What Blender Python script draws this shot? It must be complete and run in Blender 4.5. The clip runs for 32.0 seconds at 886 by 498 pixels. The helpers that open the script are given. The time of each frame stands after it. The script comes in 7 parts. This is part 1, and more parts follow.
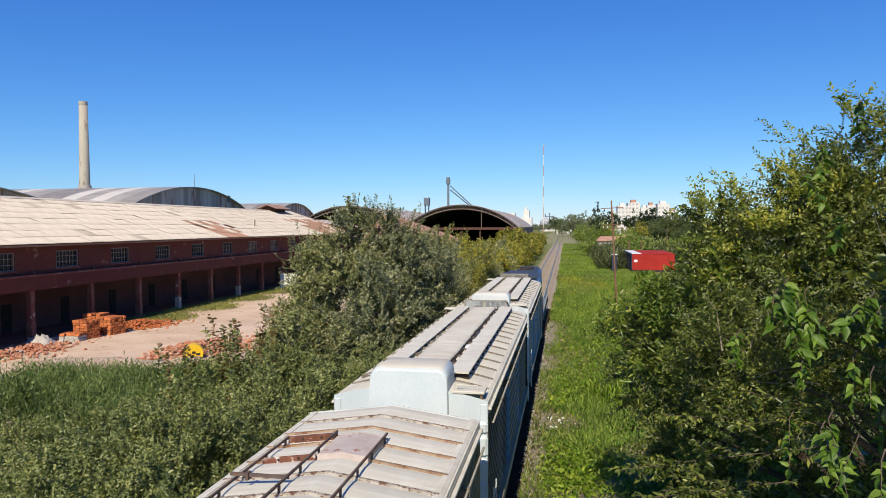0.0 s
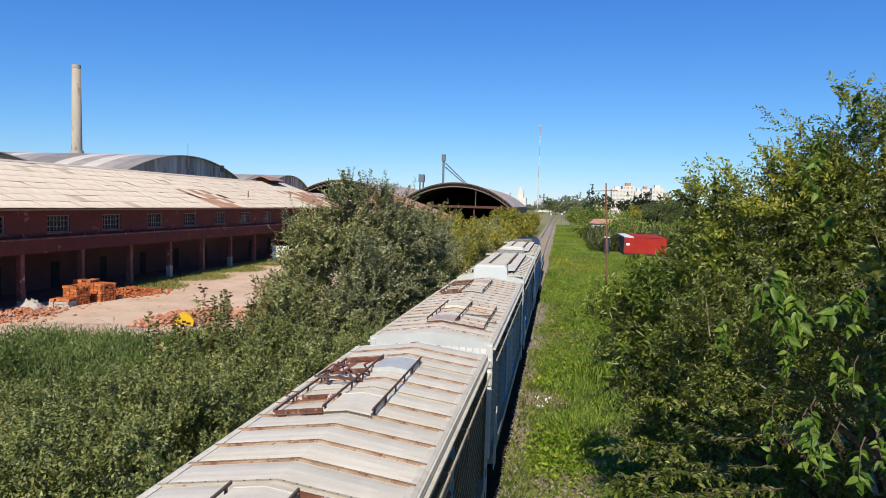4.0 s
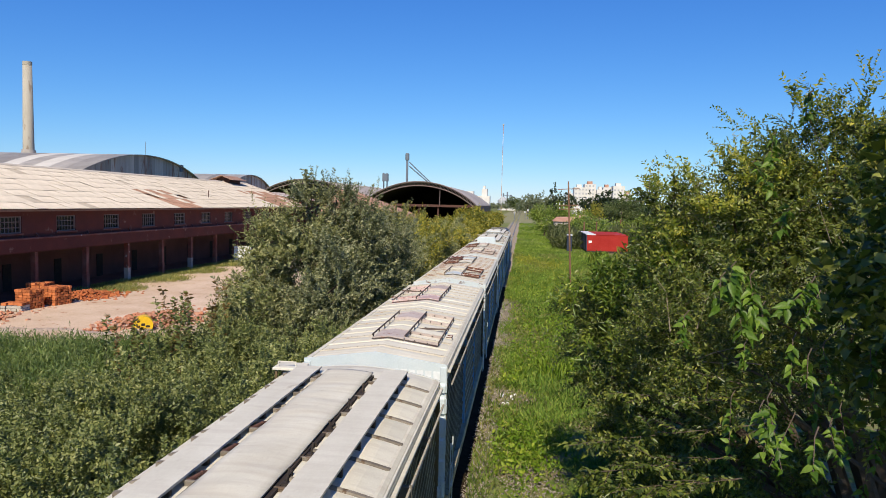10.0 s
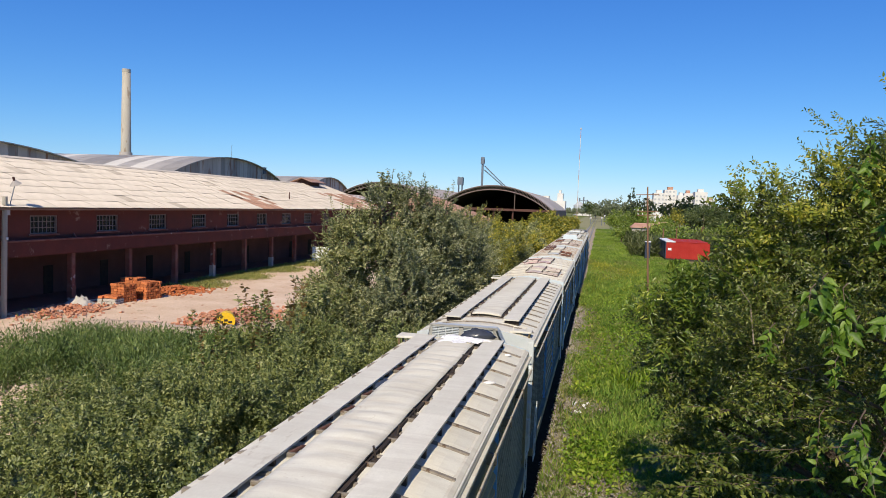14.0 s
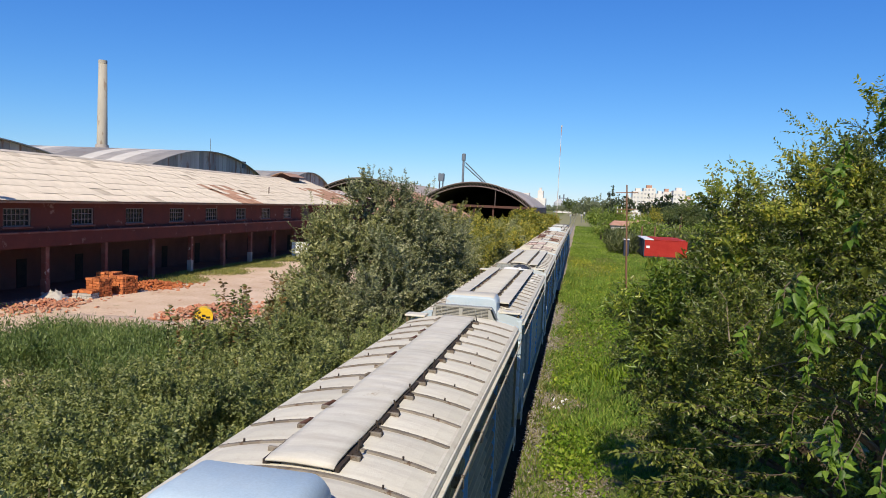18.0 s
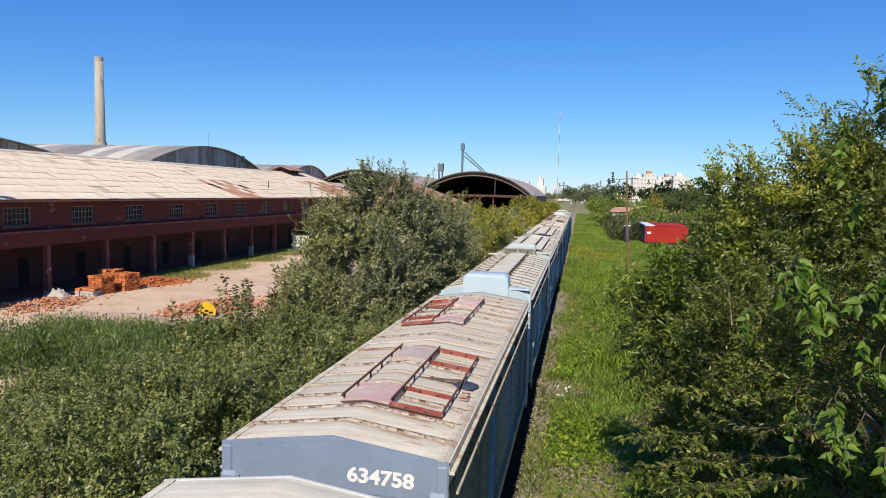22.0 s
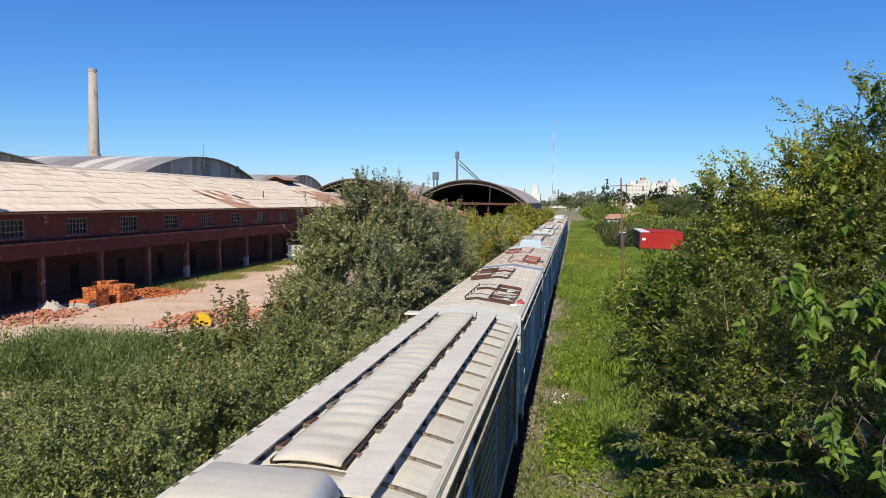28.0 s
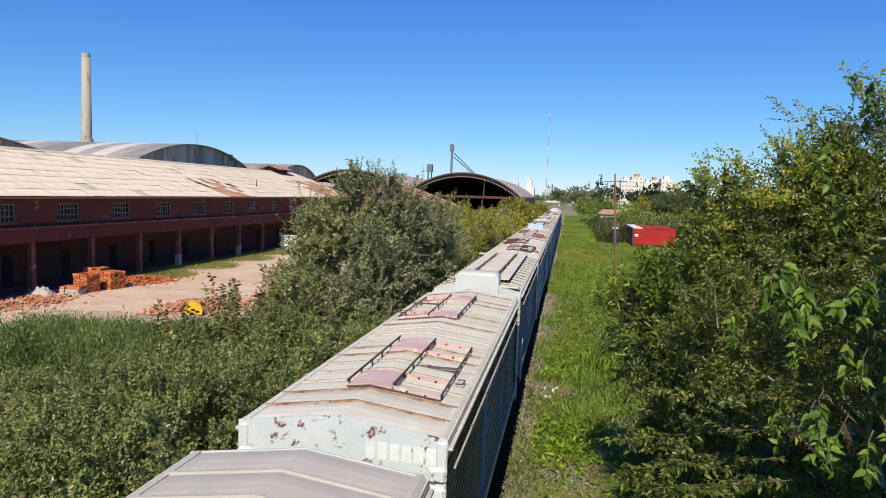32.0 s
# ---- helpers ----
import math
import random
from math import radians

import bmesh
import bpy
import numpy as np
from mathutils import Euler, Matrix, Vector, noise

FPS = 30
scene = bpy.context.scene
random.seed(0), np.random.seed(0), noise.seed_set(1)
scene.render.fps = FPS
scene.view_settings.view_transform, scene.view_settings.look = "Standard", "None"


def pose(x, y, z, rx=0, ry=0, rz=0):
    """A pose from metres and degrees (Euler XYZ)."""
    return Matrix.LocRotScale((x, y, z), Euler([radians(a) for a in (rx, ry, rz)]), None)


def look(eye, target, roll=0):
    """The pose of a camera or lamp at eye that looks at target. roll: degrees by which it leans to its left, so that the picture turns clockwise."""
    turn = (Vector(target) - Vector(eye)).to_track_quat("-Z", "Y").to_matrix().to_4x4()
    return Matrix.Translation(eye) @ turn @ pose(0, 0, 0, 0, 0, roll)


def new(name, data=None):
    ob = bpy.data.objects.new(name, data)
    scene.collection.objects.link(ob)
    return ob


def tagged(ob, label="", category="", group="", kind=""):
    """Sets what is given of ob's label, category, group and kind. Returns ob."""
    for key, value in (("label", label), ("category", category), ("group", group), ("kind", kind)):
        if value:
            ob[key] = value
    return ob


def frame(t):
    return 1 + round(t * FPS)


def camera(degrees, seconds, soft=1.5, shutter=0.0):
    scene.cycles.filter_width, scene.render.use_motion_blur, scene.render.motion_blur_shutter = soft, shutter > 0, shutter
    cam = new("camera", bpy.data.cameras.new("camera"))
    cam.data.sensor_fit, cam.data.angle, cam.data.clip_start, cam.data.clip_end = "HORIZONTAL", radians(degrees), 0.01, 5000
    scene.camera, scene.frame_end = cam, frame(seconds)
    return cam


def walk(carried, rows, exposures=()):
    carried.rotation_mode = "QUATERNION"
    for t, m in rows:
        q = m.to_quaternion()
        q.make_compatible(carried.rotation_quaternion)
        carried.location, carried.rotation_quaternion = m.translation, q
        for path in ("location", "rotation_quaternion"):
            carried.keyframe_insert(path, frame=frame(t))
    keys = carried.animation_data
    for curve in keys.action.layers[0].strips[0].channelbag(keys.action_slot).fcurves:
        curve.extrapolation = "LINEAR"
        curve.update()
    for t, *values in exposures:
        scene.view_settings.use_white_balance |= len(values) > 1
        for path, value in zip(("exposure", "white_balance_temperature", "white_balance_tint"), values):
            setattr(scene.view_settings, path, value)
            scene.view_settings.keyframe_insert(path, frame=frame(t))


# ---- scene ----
EYE = 6.95
cam = camera(66.3, 32.0, soft=0.9)
PATH = [
    (0.0, pose(0, 0, EYE, 88.08, 0.20, 10.24)),
    (0.5, pose(0, 0, EYE, 87.95, 0.07, 10.20)),
    (1.0, pose(0, 0, EYE, 87.73, -0.05, 10.18)),
    (1.5, pose(0, 0, EYE, 87.55, -0.49, 9.78)),
    (2.0, pose(0, 0, EYE, 87.09, -1.11, 9.71)),
    (2.5, pose(0, 0, EYE, 86.57, -1.16, 9.76)),
    (3.0, pose(0, 0, EYE, 86.23, -1.13, 9.82)),
    (3.5, pose(0, 0, EYE, 86.15, -1.67, 10.02)),
    (5.5, pose(0, 0, EYE, 86.77, -0.69, 8.37)),
    (6.0, pose(0, 0, EYE, 87.10, -0.49, 8.00)),
    (6.5, pose(0, 0, EYE, 87.19, -0.18, 7.68)),
    (7.0, pose(0, 0, EYE, 87.29, -0.18, 7.28)),
    (7.5, pose(0, 0, EYE, 87.35, -1.28, 6.83)),
    (8.0, pose(0, 0, EYE, 87.24, -2.15, 6.47)),
    (8.5, pose(0, 0, EYE, 86.77, -2.68, 6.58)),
    (9.0, pose(0, 0, EYE, 86.39, -2.65, 7.07)),
    (9.5, pose(0, 0, EYE, 86.17, -2.60, 6.49)),
    (10.0, pose(0, 0, EYE, 86.16, -1.37, 6.71)),
    (10.5, pose(0, 0, EYE, 86.59, -2.70, 8.00)),
    (11.0, pose(0, 0, EYE, 86.75, -3.00, 9.46)),
    (11.5, pose(0, 0, EYE, 86.66, -2.80, 10.63)),
    (12.0, pose(0, 0, EYE, 86.47, -2.27, 11.21)),
    (12.5, pose(0, 0, EYE, 86.35, -1.78, 11.72)),
    (13.0, pose(0, 0, EYE, 86.25, -1.92, 12.28)),
    (13.5, pose(0, 0, EYE, 86.27, -2.23, 12.65)),
    (14.0, pose(0, 0, EYE, 86.29, -2.09, 12.99)),
    (14.5, pose(0, 0, EYE, 86.33, -2.46, 13.23)),
    (16.5, pose(0, 0, EYE, 86.46, -1.86, 12.24)),
    (17.0, pose(0, 0, EYE, 86.24, -1.94, 12.12)),
    (17.5, pose(0, 0, EYE, 86.10, -2.25, 11.75)),
    (18.0, pose(0, 0, EYE, 86.04, -2.59, 11.36)),
    (18.5, pose(0, 0, EYE, 86.05, -2.61, 11.24)),
    (19.0, pose(0, 0, EYE, 85.94, -2.05, 11.15)),
    (19.5, pose(0, 0, EYE, 85.93, -1.69, 11.23)),
    (20.0, pose(0, 0, EYE, 85.90, -1.91, 11.24)),
    (20.5, pose(0, 0, EYE, 85.88, -1.92, 11.18)),
    (21.0, pose(0, 0, EYE, 85.79, -1.71, 11.17)),
    (21.5, pose(0, 0, EYE, 85.65, -1.43, 11.14)),
    (22.0, pose(0, 0, EYE, 85.22, -1.38, 11.35)),
    (22.5, pose(0, 0, EYE, 84.93, -1.45, 11.42)),
    (23.0, pose(0, 0, EYE, 85.06, -1.44, 11.42)),
    (23.5, pose(0, 0, EYE, 85.19, -1.11, 11.32)),
    (24.0, pose(0, 0, EYE, 85.36, -1.45, 11.25)),
    (24.5, pose(0, 0, EYE, 85.50, -1.62, 11.24)),
    (25.0, pose(0, 0, EYE, 85.58, -1.30, 11.17)),
    (25.5, pose(0, 0, EYE, 85.59, -1.37, 11.11)),
    (27.5, pose(0, 0, EYE, 85.88, -0.91, 10.99)),
    (28.0, pose(0, 0, EYE, 85.93, -0.85, 10.93)),
    (28.5, pose(0, 0, EYE, 85.90, -0.54, 10.74)),
    (29.0, pose(0, 0, EYE, 85.77, -0.22, 10.60)),
    (29.5, pose(0, 0, EYE, 85.66, 0.05, 10.64)),
    (30.0, pose(0, 0, EYE, 85.50, -0.10, 10.55)),
    (30.5, pose(0, 0, EYE, 85.37, -0.46, 10.55)),
    (31.0, pose(0, 0, EYE, 85.39, -0.97, 10.50)),
    (31.5, pose(0, 0, EYE, 85.31, -1.75, 10.45)),
    (32.0, pose(0, 0, EYE, 85.31, -1.93, 10.42)),
]
walk(cam, PATH)

# ---- daylight: clear sky, high sun behind the bridge and slightly to the left ----
SUN_WAY = Vector((-0.015, -0.73, 0.68)).normalized()
world = bpy.data.worlds.new("sky")
scene.world = world
world.use_nodes = True
wn = world.node_tree.nodes
sky = wn.new("ShaderNodeTexSky")
sky.sky_type = "NISHITA"
sky.sun_disc = False
sky.sun_elevation = math.asin(SUN_WAY.z)
sky.sun_rotation = math.atan2(SUN_WAY.x, SUN_WAY.y)
sky.altitude = 200
sky.air_density = 1.0
sky.dust_density = 0.0
sky.ozone_density = 2.0
# tone of the sky, channel by channel: power and gain
SKY_TONE = ((1.35, 0.0245), (1.04, 0.069), (0.68, 0.226))
wl = world.node_tree.links
parts_of_sky, joined_sky = wn.new("ShaderNodeSeparateColor"), wn.new("ShaderNodeCombineColor")
wl.new(sky.outputs[0], parts_of_sky.inputs[0])
for k, (power, gain) in enumerate(SKY_TONE):
    pw, gn = wn.new("ShaderNodeMath"), wn.new("ShaderNodeMath")
    pw.operation, gn.operation = "POWER", "MULTIPLY"
    pw.inputs[1].default_value, gn.inputs[1].default_value = power, gain
    wl.new(parts_of_sky.outputs[k], pw.inputs[0])
    wl.new(pw.outputs[0], gn.inputs[0])
    wl.new(gn.outputs[0], joined_sky.inputs[k])
wl.new(joined_sky.outputs[0], wn["Background"].inputs["Color"])
wn["Background"].inputs["Strength"].default_value = 1.0
sun = new("sun", bpy.data.lights.new("sun", "SUN"))
sun.data.energy = 5.6
sun.data.angle = radians(0.53)
sun.data.color = (1.0, 0.885, 0.70)
sun.matrix_world = look(SUN_WAY * 50, (0, 0, 0))
scene.view_settings.exposure = 0.05


# ---- materials ----
def nodes_of(name):
    m = bpy.data.materials.new(name)
    m.use_nodes = True
    nt = m.node_tree
    return m, nt, nt.nodes, nt.links, nt.nodes["Principled BSDF"]


def ramp(nt, fac, stops):
    r = nt.nodes.new("ShaderNodeValToRGB")
    while len(r.color_ramp.elements) < len(stops):
        r.color_ramp.elements.new(0.5)
    for e, (p, c) in zip(r.color_ramp.elements, stops):
        e.position, e.color = p, (*c, 1) if len(c) == 3 else c
    nt.links.new(fac, r.inputs[0])
    return r.outputs[0]


def noise_tex(nt, vec, scale, detail=4, rough=0.6, dist=0.0):
    n = nt.nodes.new("ShaderNodeTexNoise")
    n.inputs["Scale"].default_value, n.inputs["Detail"].default_value = scale, detail
    n.inputs["Roughness"].default_value, n.inputs["Distortion"].default_value = rough, dist
    nt.links.new(vec, n.inputs["Vector"])
    return n.outputs["Fac"]


def mix(nt, fac, a, b, kind="MIX"):
    m = nt.nodes.new("ShaderNodeMix")
    m.data_type, m.blend_type = "RGBA", kind
    for k, v in ((0, fac), (6, a), (7, b)):
        if isinstance(v, (int, float)):
            m.inputs[k].default_value = v
        elif isinstance(v, tuple):
            m.inputs[k].default_value = (*v, 1)
        else:
            nt.links.new(v, m.inputs[k])
    return m.outputs[2]


def mth(nt, op, a, b=0.0, c=0.0):
    m = nt.nodes.new("ShaderNodeMath")
    m.operation = op
    for k, v in enumerate((a, b, c)):
        if isinstance(v, (int, float)):
            m.inputs[k].default_value = v
        else:
            nt.links.new(v, m.inputs[k])
    return m.outputs[0]


def coords(nt, stretch=(1, 1, 1), world_space=False):
    mp = nt.nodes.new("ShaderNodeMapping")
    mp.inputs["Scale"].default_value = stretch
    if world_space:
        g = nt.nodes.new("ShaderNodeNewGeometry")
        nt.links.new(g.outputs["Position"], mp.inputs[0])
    else:
        tc = nt.nodes.new("ShaderNodeTexCoord")
        nt.links.new(tc.outputs["Object"], mp.inputs[0])
    return mp.outputs[0]


def bumped(nt, bsdf, height, strength, dist=0.02):
    b = nt.nodes.new("ShaderNodeBump")
    b.inputs["Strength"].default_value, b.inputs["Distance"].default_value = strength, dist
    nt.links.new(height, b.inputs["Height"])
    nt.links.new(b.outputs[0], bsdf.inputs["Normal"])


def surface(name, base, other, scale=2.0, rough=0.7, metal=0.0, bump=0.15, stain=None, stain_cut=0.6, stain_scale=3.0,
            stretch=(1, 1, 1), vary=0.12, world_space=False, fine=40.0, gloss=None, speck=0.5, dirt=None):
    """A worn surface: two colours mixed by a large noise, fine grain, stains with edges, and a change from piece to piece."""
    m, nt, N, L, p = nodes_of(name)
    v = coords(nt, stretch, world_space)
    big = noise_tex(nt, v, scale, 5, 0.6)
    col = mix(nt, ramp(nt, big, [(0.35, (0, 0, 0)), (0.65, (1, 1, 1))]), base, other)
    grain = noise_tex(nt, v, fine, 3, 0.7)
    col = mix(nt, speck, col, ramp(nt, grain, [(0.25, (0.62, 0.62, 0.62)), (0.75, (1.0, 1.0, 1.0))]), "MULTIPLY")
    if vary:
        oi = N.new("ShaderNodeObjectInfo")
        col = mix(nt, 1.0, col, ramp(nt, oi.outputs["Random"], [(0, (1 - vary,) * 3), (1, (1 + vary * 0.3,) * 3)]), "MULTIPLY")
    if stain:
        s = noise_tex(nt, v, stain_scale, 6, 0.68, 0.3)
        col = mix(nt, ramp(nt, s, [(stain_cut, (0, 0, 0)), (stain_cut + 0.05, (1, 1, 1))]), col, stain)
    if dirt:
        # soft streaks of dust washed down the slopes, and small dark flecks
        run = noise_tex(nt, coords(nt, (0.55, 3.2, 1)), 1.5, 6, 0.65, 0.4)
        col = mix(nt, mth(nt, "MULTIPLY", ramp(nt, run, [(0.42, (0, 0, 0)), (0.72, (1, 1, 1))]), 0.6), col, dirt)
        fleck = noise_tex(nt, coords(nt), 7.0, 6, 0.7, 0.6)
        col = mix(nt, mth(nt, "MULTIPLY", ramp(nt, fleck, [(0.60, (0, 0, 0)), (0.72, (1, 1, 1))]), 0.55), col, dirt)
    L.new(col, p.inputs["Base Color"])
    p.inputs["Roughness"].default_value, p.inputs["Metallic"].default_value = rough, metal
    p.inputs["Specular IOR Level"].default_value = gloss if gloss is not None else 0.5 if rough < 0.7 else 0.2
    if bump:
        bumped(nt, p, grain, bump)
    return m


def foliage(name, dark, mid, light, rough=0.42, thin=0.34, patch=0.6, each=False, gloss=0.4):
    """Leaves: colour by leaf and by larger patches; light also comes through them."""
    m, nt, N, L, p = nodes_of(name)
    g = N.new("ShaderNodeNewGeometry")
    one = N.new("ShaderNodeObjectInfo").outputs["Random"] if each else g.outputs["Random Per Island"]
    col = ramp(nt, one, [(0.0, dark), (0.55, mid), (1.0, light)])
    n = noise_tex(nt, coords(nt), patch, 3, 0.6)
    col = mix(nt, 1.0, col, ramp(nt, n, [(0.3, (0.63, 0.64, 0.57)), (0.7, (1.25, 1.12, 0.95))]), "MULTIPLY")
    L.new(col, p.inputs["Base Color"])
    p.inputs["Roughness"].default_value = rough
    p.inputs["Specular IOR Level"].default_value = gloss
    t = N.new("ShaderNodeBsdfTranslucent")
    L.new(mix(nt, 1.0, col, (1.25, 1.3, 0.55), "MULTIPLY"), t.inputs["Color"])
    mx = N.new("ShaderNodeMixShader")
    mx.inputs[0].default_value = thin
    L.new(p.outputs[0], mx.inputs[1])
    L.new(t.outputs[0], mx.inputs[2])
    L.new(mx.outputs[0], N["Material Output"].inputs[0])
    return m


def plain(name, colour, rough=0.6, metal=0.0):
    m, nt, N, L, p = nodes_of(name)
    n = noise_tex(nt, coords(nt), 9.0, 4, 0.6)
    col = mix(nt, 1.0, colour, ramp(nt, n, [(0.3, (0.82, 0.82, 0.82)), (0.7, (1, 1, 1))]), "MULTIPLY")
    L.new(col, p.inputs["Base Color"])
    p.inputs["Roughness"].default_value, p.inputs["Metallic"].default_value = rough, metal
    return m


def step_band(nt, x, lo, hi, soft):
    """1 between lo and hi, with soft edges."""
    a = nt.nodes.new("ShaderNodeMapRange")
    a.interpolation_type = "SMOOTHSTEP"
    nt.links.new(x, a.inputs[0])
    a.inputs[1].default_value, a.inputs[2].default_value = lo - soft, lo + soft
    b = nt.nodes.new("ShaderNodeMapRange")
    b.interpolation_type = "SMOOTHSTEP"
    nt.links.new(x, b.inputs[0])
    b.inputs[1].default_value, b.inputs[2].default_value = hi - soft, hi + soft
    return mth(nt, "SUBTRACT", a.outputs[0], b.outputs[0])


def ground_material():
    m, nt, N, L, p = nodes_of("ground")
    v = coords(nt)
    sep = N.new("ShaderNodeSeparateXYZ")
    L.new(v, sep.inputs[0])
    wob = mth(nt, "MULTIPLY", mth(nt, "SUBTRACT", noise_tex(nt, v, 0.35, 4), 0.5), 3.0)
    x = mth(nt, "ADD", sep.outputs[0], wob)
    grass = mix(nt, ramp(nt, noise_tex(nt, v, 0.12, 5), [(0.35, (0, 0, 0)), (0.65, (1, 1, 1))]), (0.105, 0.165, 0.028), (0.16, 0.225, 0.038))
    grass = mix(nt, ramp(nt, noise_tex(nt, v, 0.9, 6, 0.7), [(0.45, (0, 0, 0)), (0.58, (1, 1, 1))]), grass, (0.25, 0.205, 0.115))
    dirt = mix(nt, ramp(nt, noise_tex(nt, v, 0.4, 6), [(0.35, (0, 0, 0)), (0.65, (1, 1, 1))]), (0.60, 0.435, 0.305), (0.71, 0.55, 0.41))
    dirt = mix(nt, ramp(nt, noise_tex(nt, v, 1.3, 6, 0.7), [(0.60, (0, 0, 0)), (0.68, (1, 1, 1))]), dirt, (0.40, 0.17, 0.09))
    dirt = mix(nt, ramp(nt, noise_tex(nt, v, 0.9, 6, 0.7), [(0.63, (0, 0, 0)), (0.72, (1, 1, 1))]), dirt, (0.20, 0.20, 0.07))
    yard = mth(nt, "MULTIPLY", step_band(nt, x, -46.0, -17.0, 1.2), step_band(nt, sep.outputs[1], -40.0, 95.0, 4.0))
    col = mix(nt, yard, grass, dirt)
    track = step_band(nt, mth(nt, "ADD", sep.outputs[0], mth(nt, "MULTIPLY", wob, 0.25)), -4.6, -0.75, 0.4)
    gravel = mix(nt, noise_tex(nt, v, 14.0, 4), (0.24, 0.195, 0.145), (0.46, 0.395, 0.31))
    col = mix(nt, track, col, gravel)
    sidings = mth(nt, "MULTIPLY", step_band(nt, x, -14.0, 4.5, 1.5), step_band(nt, mth(nt, "ADD", sep.outputs[1], mth(nt, "MULTIPLY", wob, 12.0)), 270.0, 2000.0, 40.0))
    col = mix(nt, sidings, col, mix(nt, noise_tex(nt, v, 0.25, 5), (0.19, 0.205, 0.085), (0.34, 0.30, 0.185)))
    fine = noise_tex(nt, v, 9.0, 6, 0.75)
    col = mix(nt, 0.6, col, ramp(nt, fine, [(0.25, (0.55, 0.55, 0.55)), (0.75, (1.1, 1.1, 1.1))]), "MULTIPLY")
    L.new(col, p.inputs["Base Color"])
    p.inputs["Roughness"].default_value = 0.95
    p.inputs["Specular IOR Level"].default_value = 0.1
    bumped(nt, p, fine, 0.6, 0.08)
    return m


M = {}
M["ground"] = ground_material()
M["roof_grey"] = surface("roof_grey", (0.587, 0.567, 0.477), (0.663, 0.638, 0.546), 1.6, 0.75, 0, 0.1, (0.38, 0.32, 0.235), 0.64, 1.4, (1, 0.6, 1), 0.10, speck=0.2, dirt=(0.40, 0.355, 0.285))
M["roof_dusty"] = surface("roof_dusty", (0.673, 0.647, 0.541), (0.603, 0.572, 0.466), 1.2, 0.85, 0, 0.12, (0.44, 0.375, 0.28), 0.64, 1.6, (1, 0.5, 1), 0.12, speck=0.2, dirt=(0.43, 0.375, 0.30))
M["roof_slate"] = surface("roof_slate", (0.44, 0.42, 0.375), (0.50, 0.475, 0.425), 1.4, 0.8, 0, 0.1, (0.36, 0.31, 0.25), 0.62, 1.4, (1, 0.5, 1), 0.08, speck=0.2, dirt=(0.34, 0.30, 0.25))
M["seam"] = surface("seam", (0.44, 0.395, 0.31), (0.52, 0.475, 0.385), 3.0, 0.8, 0, 0.15, (0.26, 0.15, 0.085), 0.60, 7.0, vary=0.2)
M["seam_rusty"] = surface("seam_rusty", (0.29, 0.175, 0.105), (0.43, 0.33, 0.225), 3.0, 0.85, 0, 0.15, (0.16, 0.07, 0.035), 0.52, 7.0, vary=0.2)
M["seam_mottled"] = surface("seam_mottled", (0.30, 0.25, 0.195), (0.52, 0.48, 0.41), 5.0, 0.85, 0, 0.2, (0.13, 0.07, 0.045), 0.50, 13.0, vary=0.2)
M["rust"] = surface("rust", (0.085, 0.040, 0.032), (0.13, 0.068, 0.052), 6.0, 0.85, 0, 0.2, (0.08, 0.045, 0.035), 0.58, 8.0, vary=0.15)
M["red_paint"] = surface("red_paint", (0.26, 0.055, 0.042), (0.36, 0.12, 0.10), 3.0, 0.75, 0, 0.1, (0.55, 0.44, 0.39), 0.60, 3.0, vary=0.1)
M["white_paint_worn"] = surface("white_paint_worn", (0.55, 0.62, 0.63), (0.62, 0.66, 0.65), 2.0, 0.6, 0, 0.06, (0.13, 0.055, 0.035), 0.565, 3.8, vary=0.04)
M["white_paint"] = surface("white_paint", (0.52, 0.565, 0.57), (0.59, 0.62, 0.61), 2.0, 0.55, 0, 0.05, (0.44, 0.38, 0.30), 0.70, 2.4, vary=0.04)
M["pale_blue"] = surface("pale_blue", (0.53, 0.61, 0.64), (0.60, 0.66, 0.67), 1.5, 0.5, 0, 0.05, (0.42, 0.39, 0.34), 0.70, 2.8, vary=0.04)
M["sky_blue"] = surface("sky_blue", (0.42, 0.52, 0.58), (0.50, 0.57, 0.60), 1.5, 0.55, 0, 0.05, (0.47, 0.46, 0.43), 0.64, 1.8, vary=0.04)
M["slate_blue"] = surface("slate_blue", (0.20, 0.26, 0.36), (0.24, 0.30, 0.40), 1.5, 0.5, 0, 0.05, (0.30, 0.30, 0.30), 0.74, 2.8, vary=0.04)
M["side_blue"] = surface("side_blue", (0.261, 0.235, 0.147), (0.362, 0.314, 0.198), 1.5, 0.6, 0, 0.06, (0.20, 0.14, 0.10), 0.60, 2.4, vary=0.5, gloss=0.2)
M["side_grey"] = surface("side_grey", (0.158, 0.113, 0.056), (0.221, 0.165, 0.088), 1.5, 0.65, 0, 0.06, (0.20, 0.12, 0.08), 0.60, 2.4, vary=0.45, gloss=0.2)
# paler flank tone; on the ribs it stands in for light on their tops
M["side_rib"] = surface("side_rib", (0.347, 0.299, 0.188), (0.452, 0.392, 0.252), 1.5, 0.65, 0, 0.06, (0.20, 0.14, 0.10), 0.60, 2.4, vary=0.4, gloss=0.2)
M["seam_dark"] = surface("seam_dark", (0.17, 0.145, 0.115), (0.27, 0.24, 0.195), 3.0, 0.8, 0, 0.15, (0.11, 0.075, 0.05), 0.56, 7.0, vary=0.25)
M["rail_blue"] = plain("rail_blue", (0.13, 0.34, 0.66), 0.5)
M["dark_iron"] = surface("dark_iron", (0.035, 0.03, 0.028), (0.06, 0.045, 0.035), 4.0, 0.8, 0, 0.1)
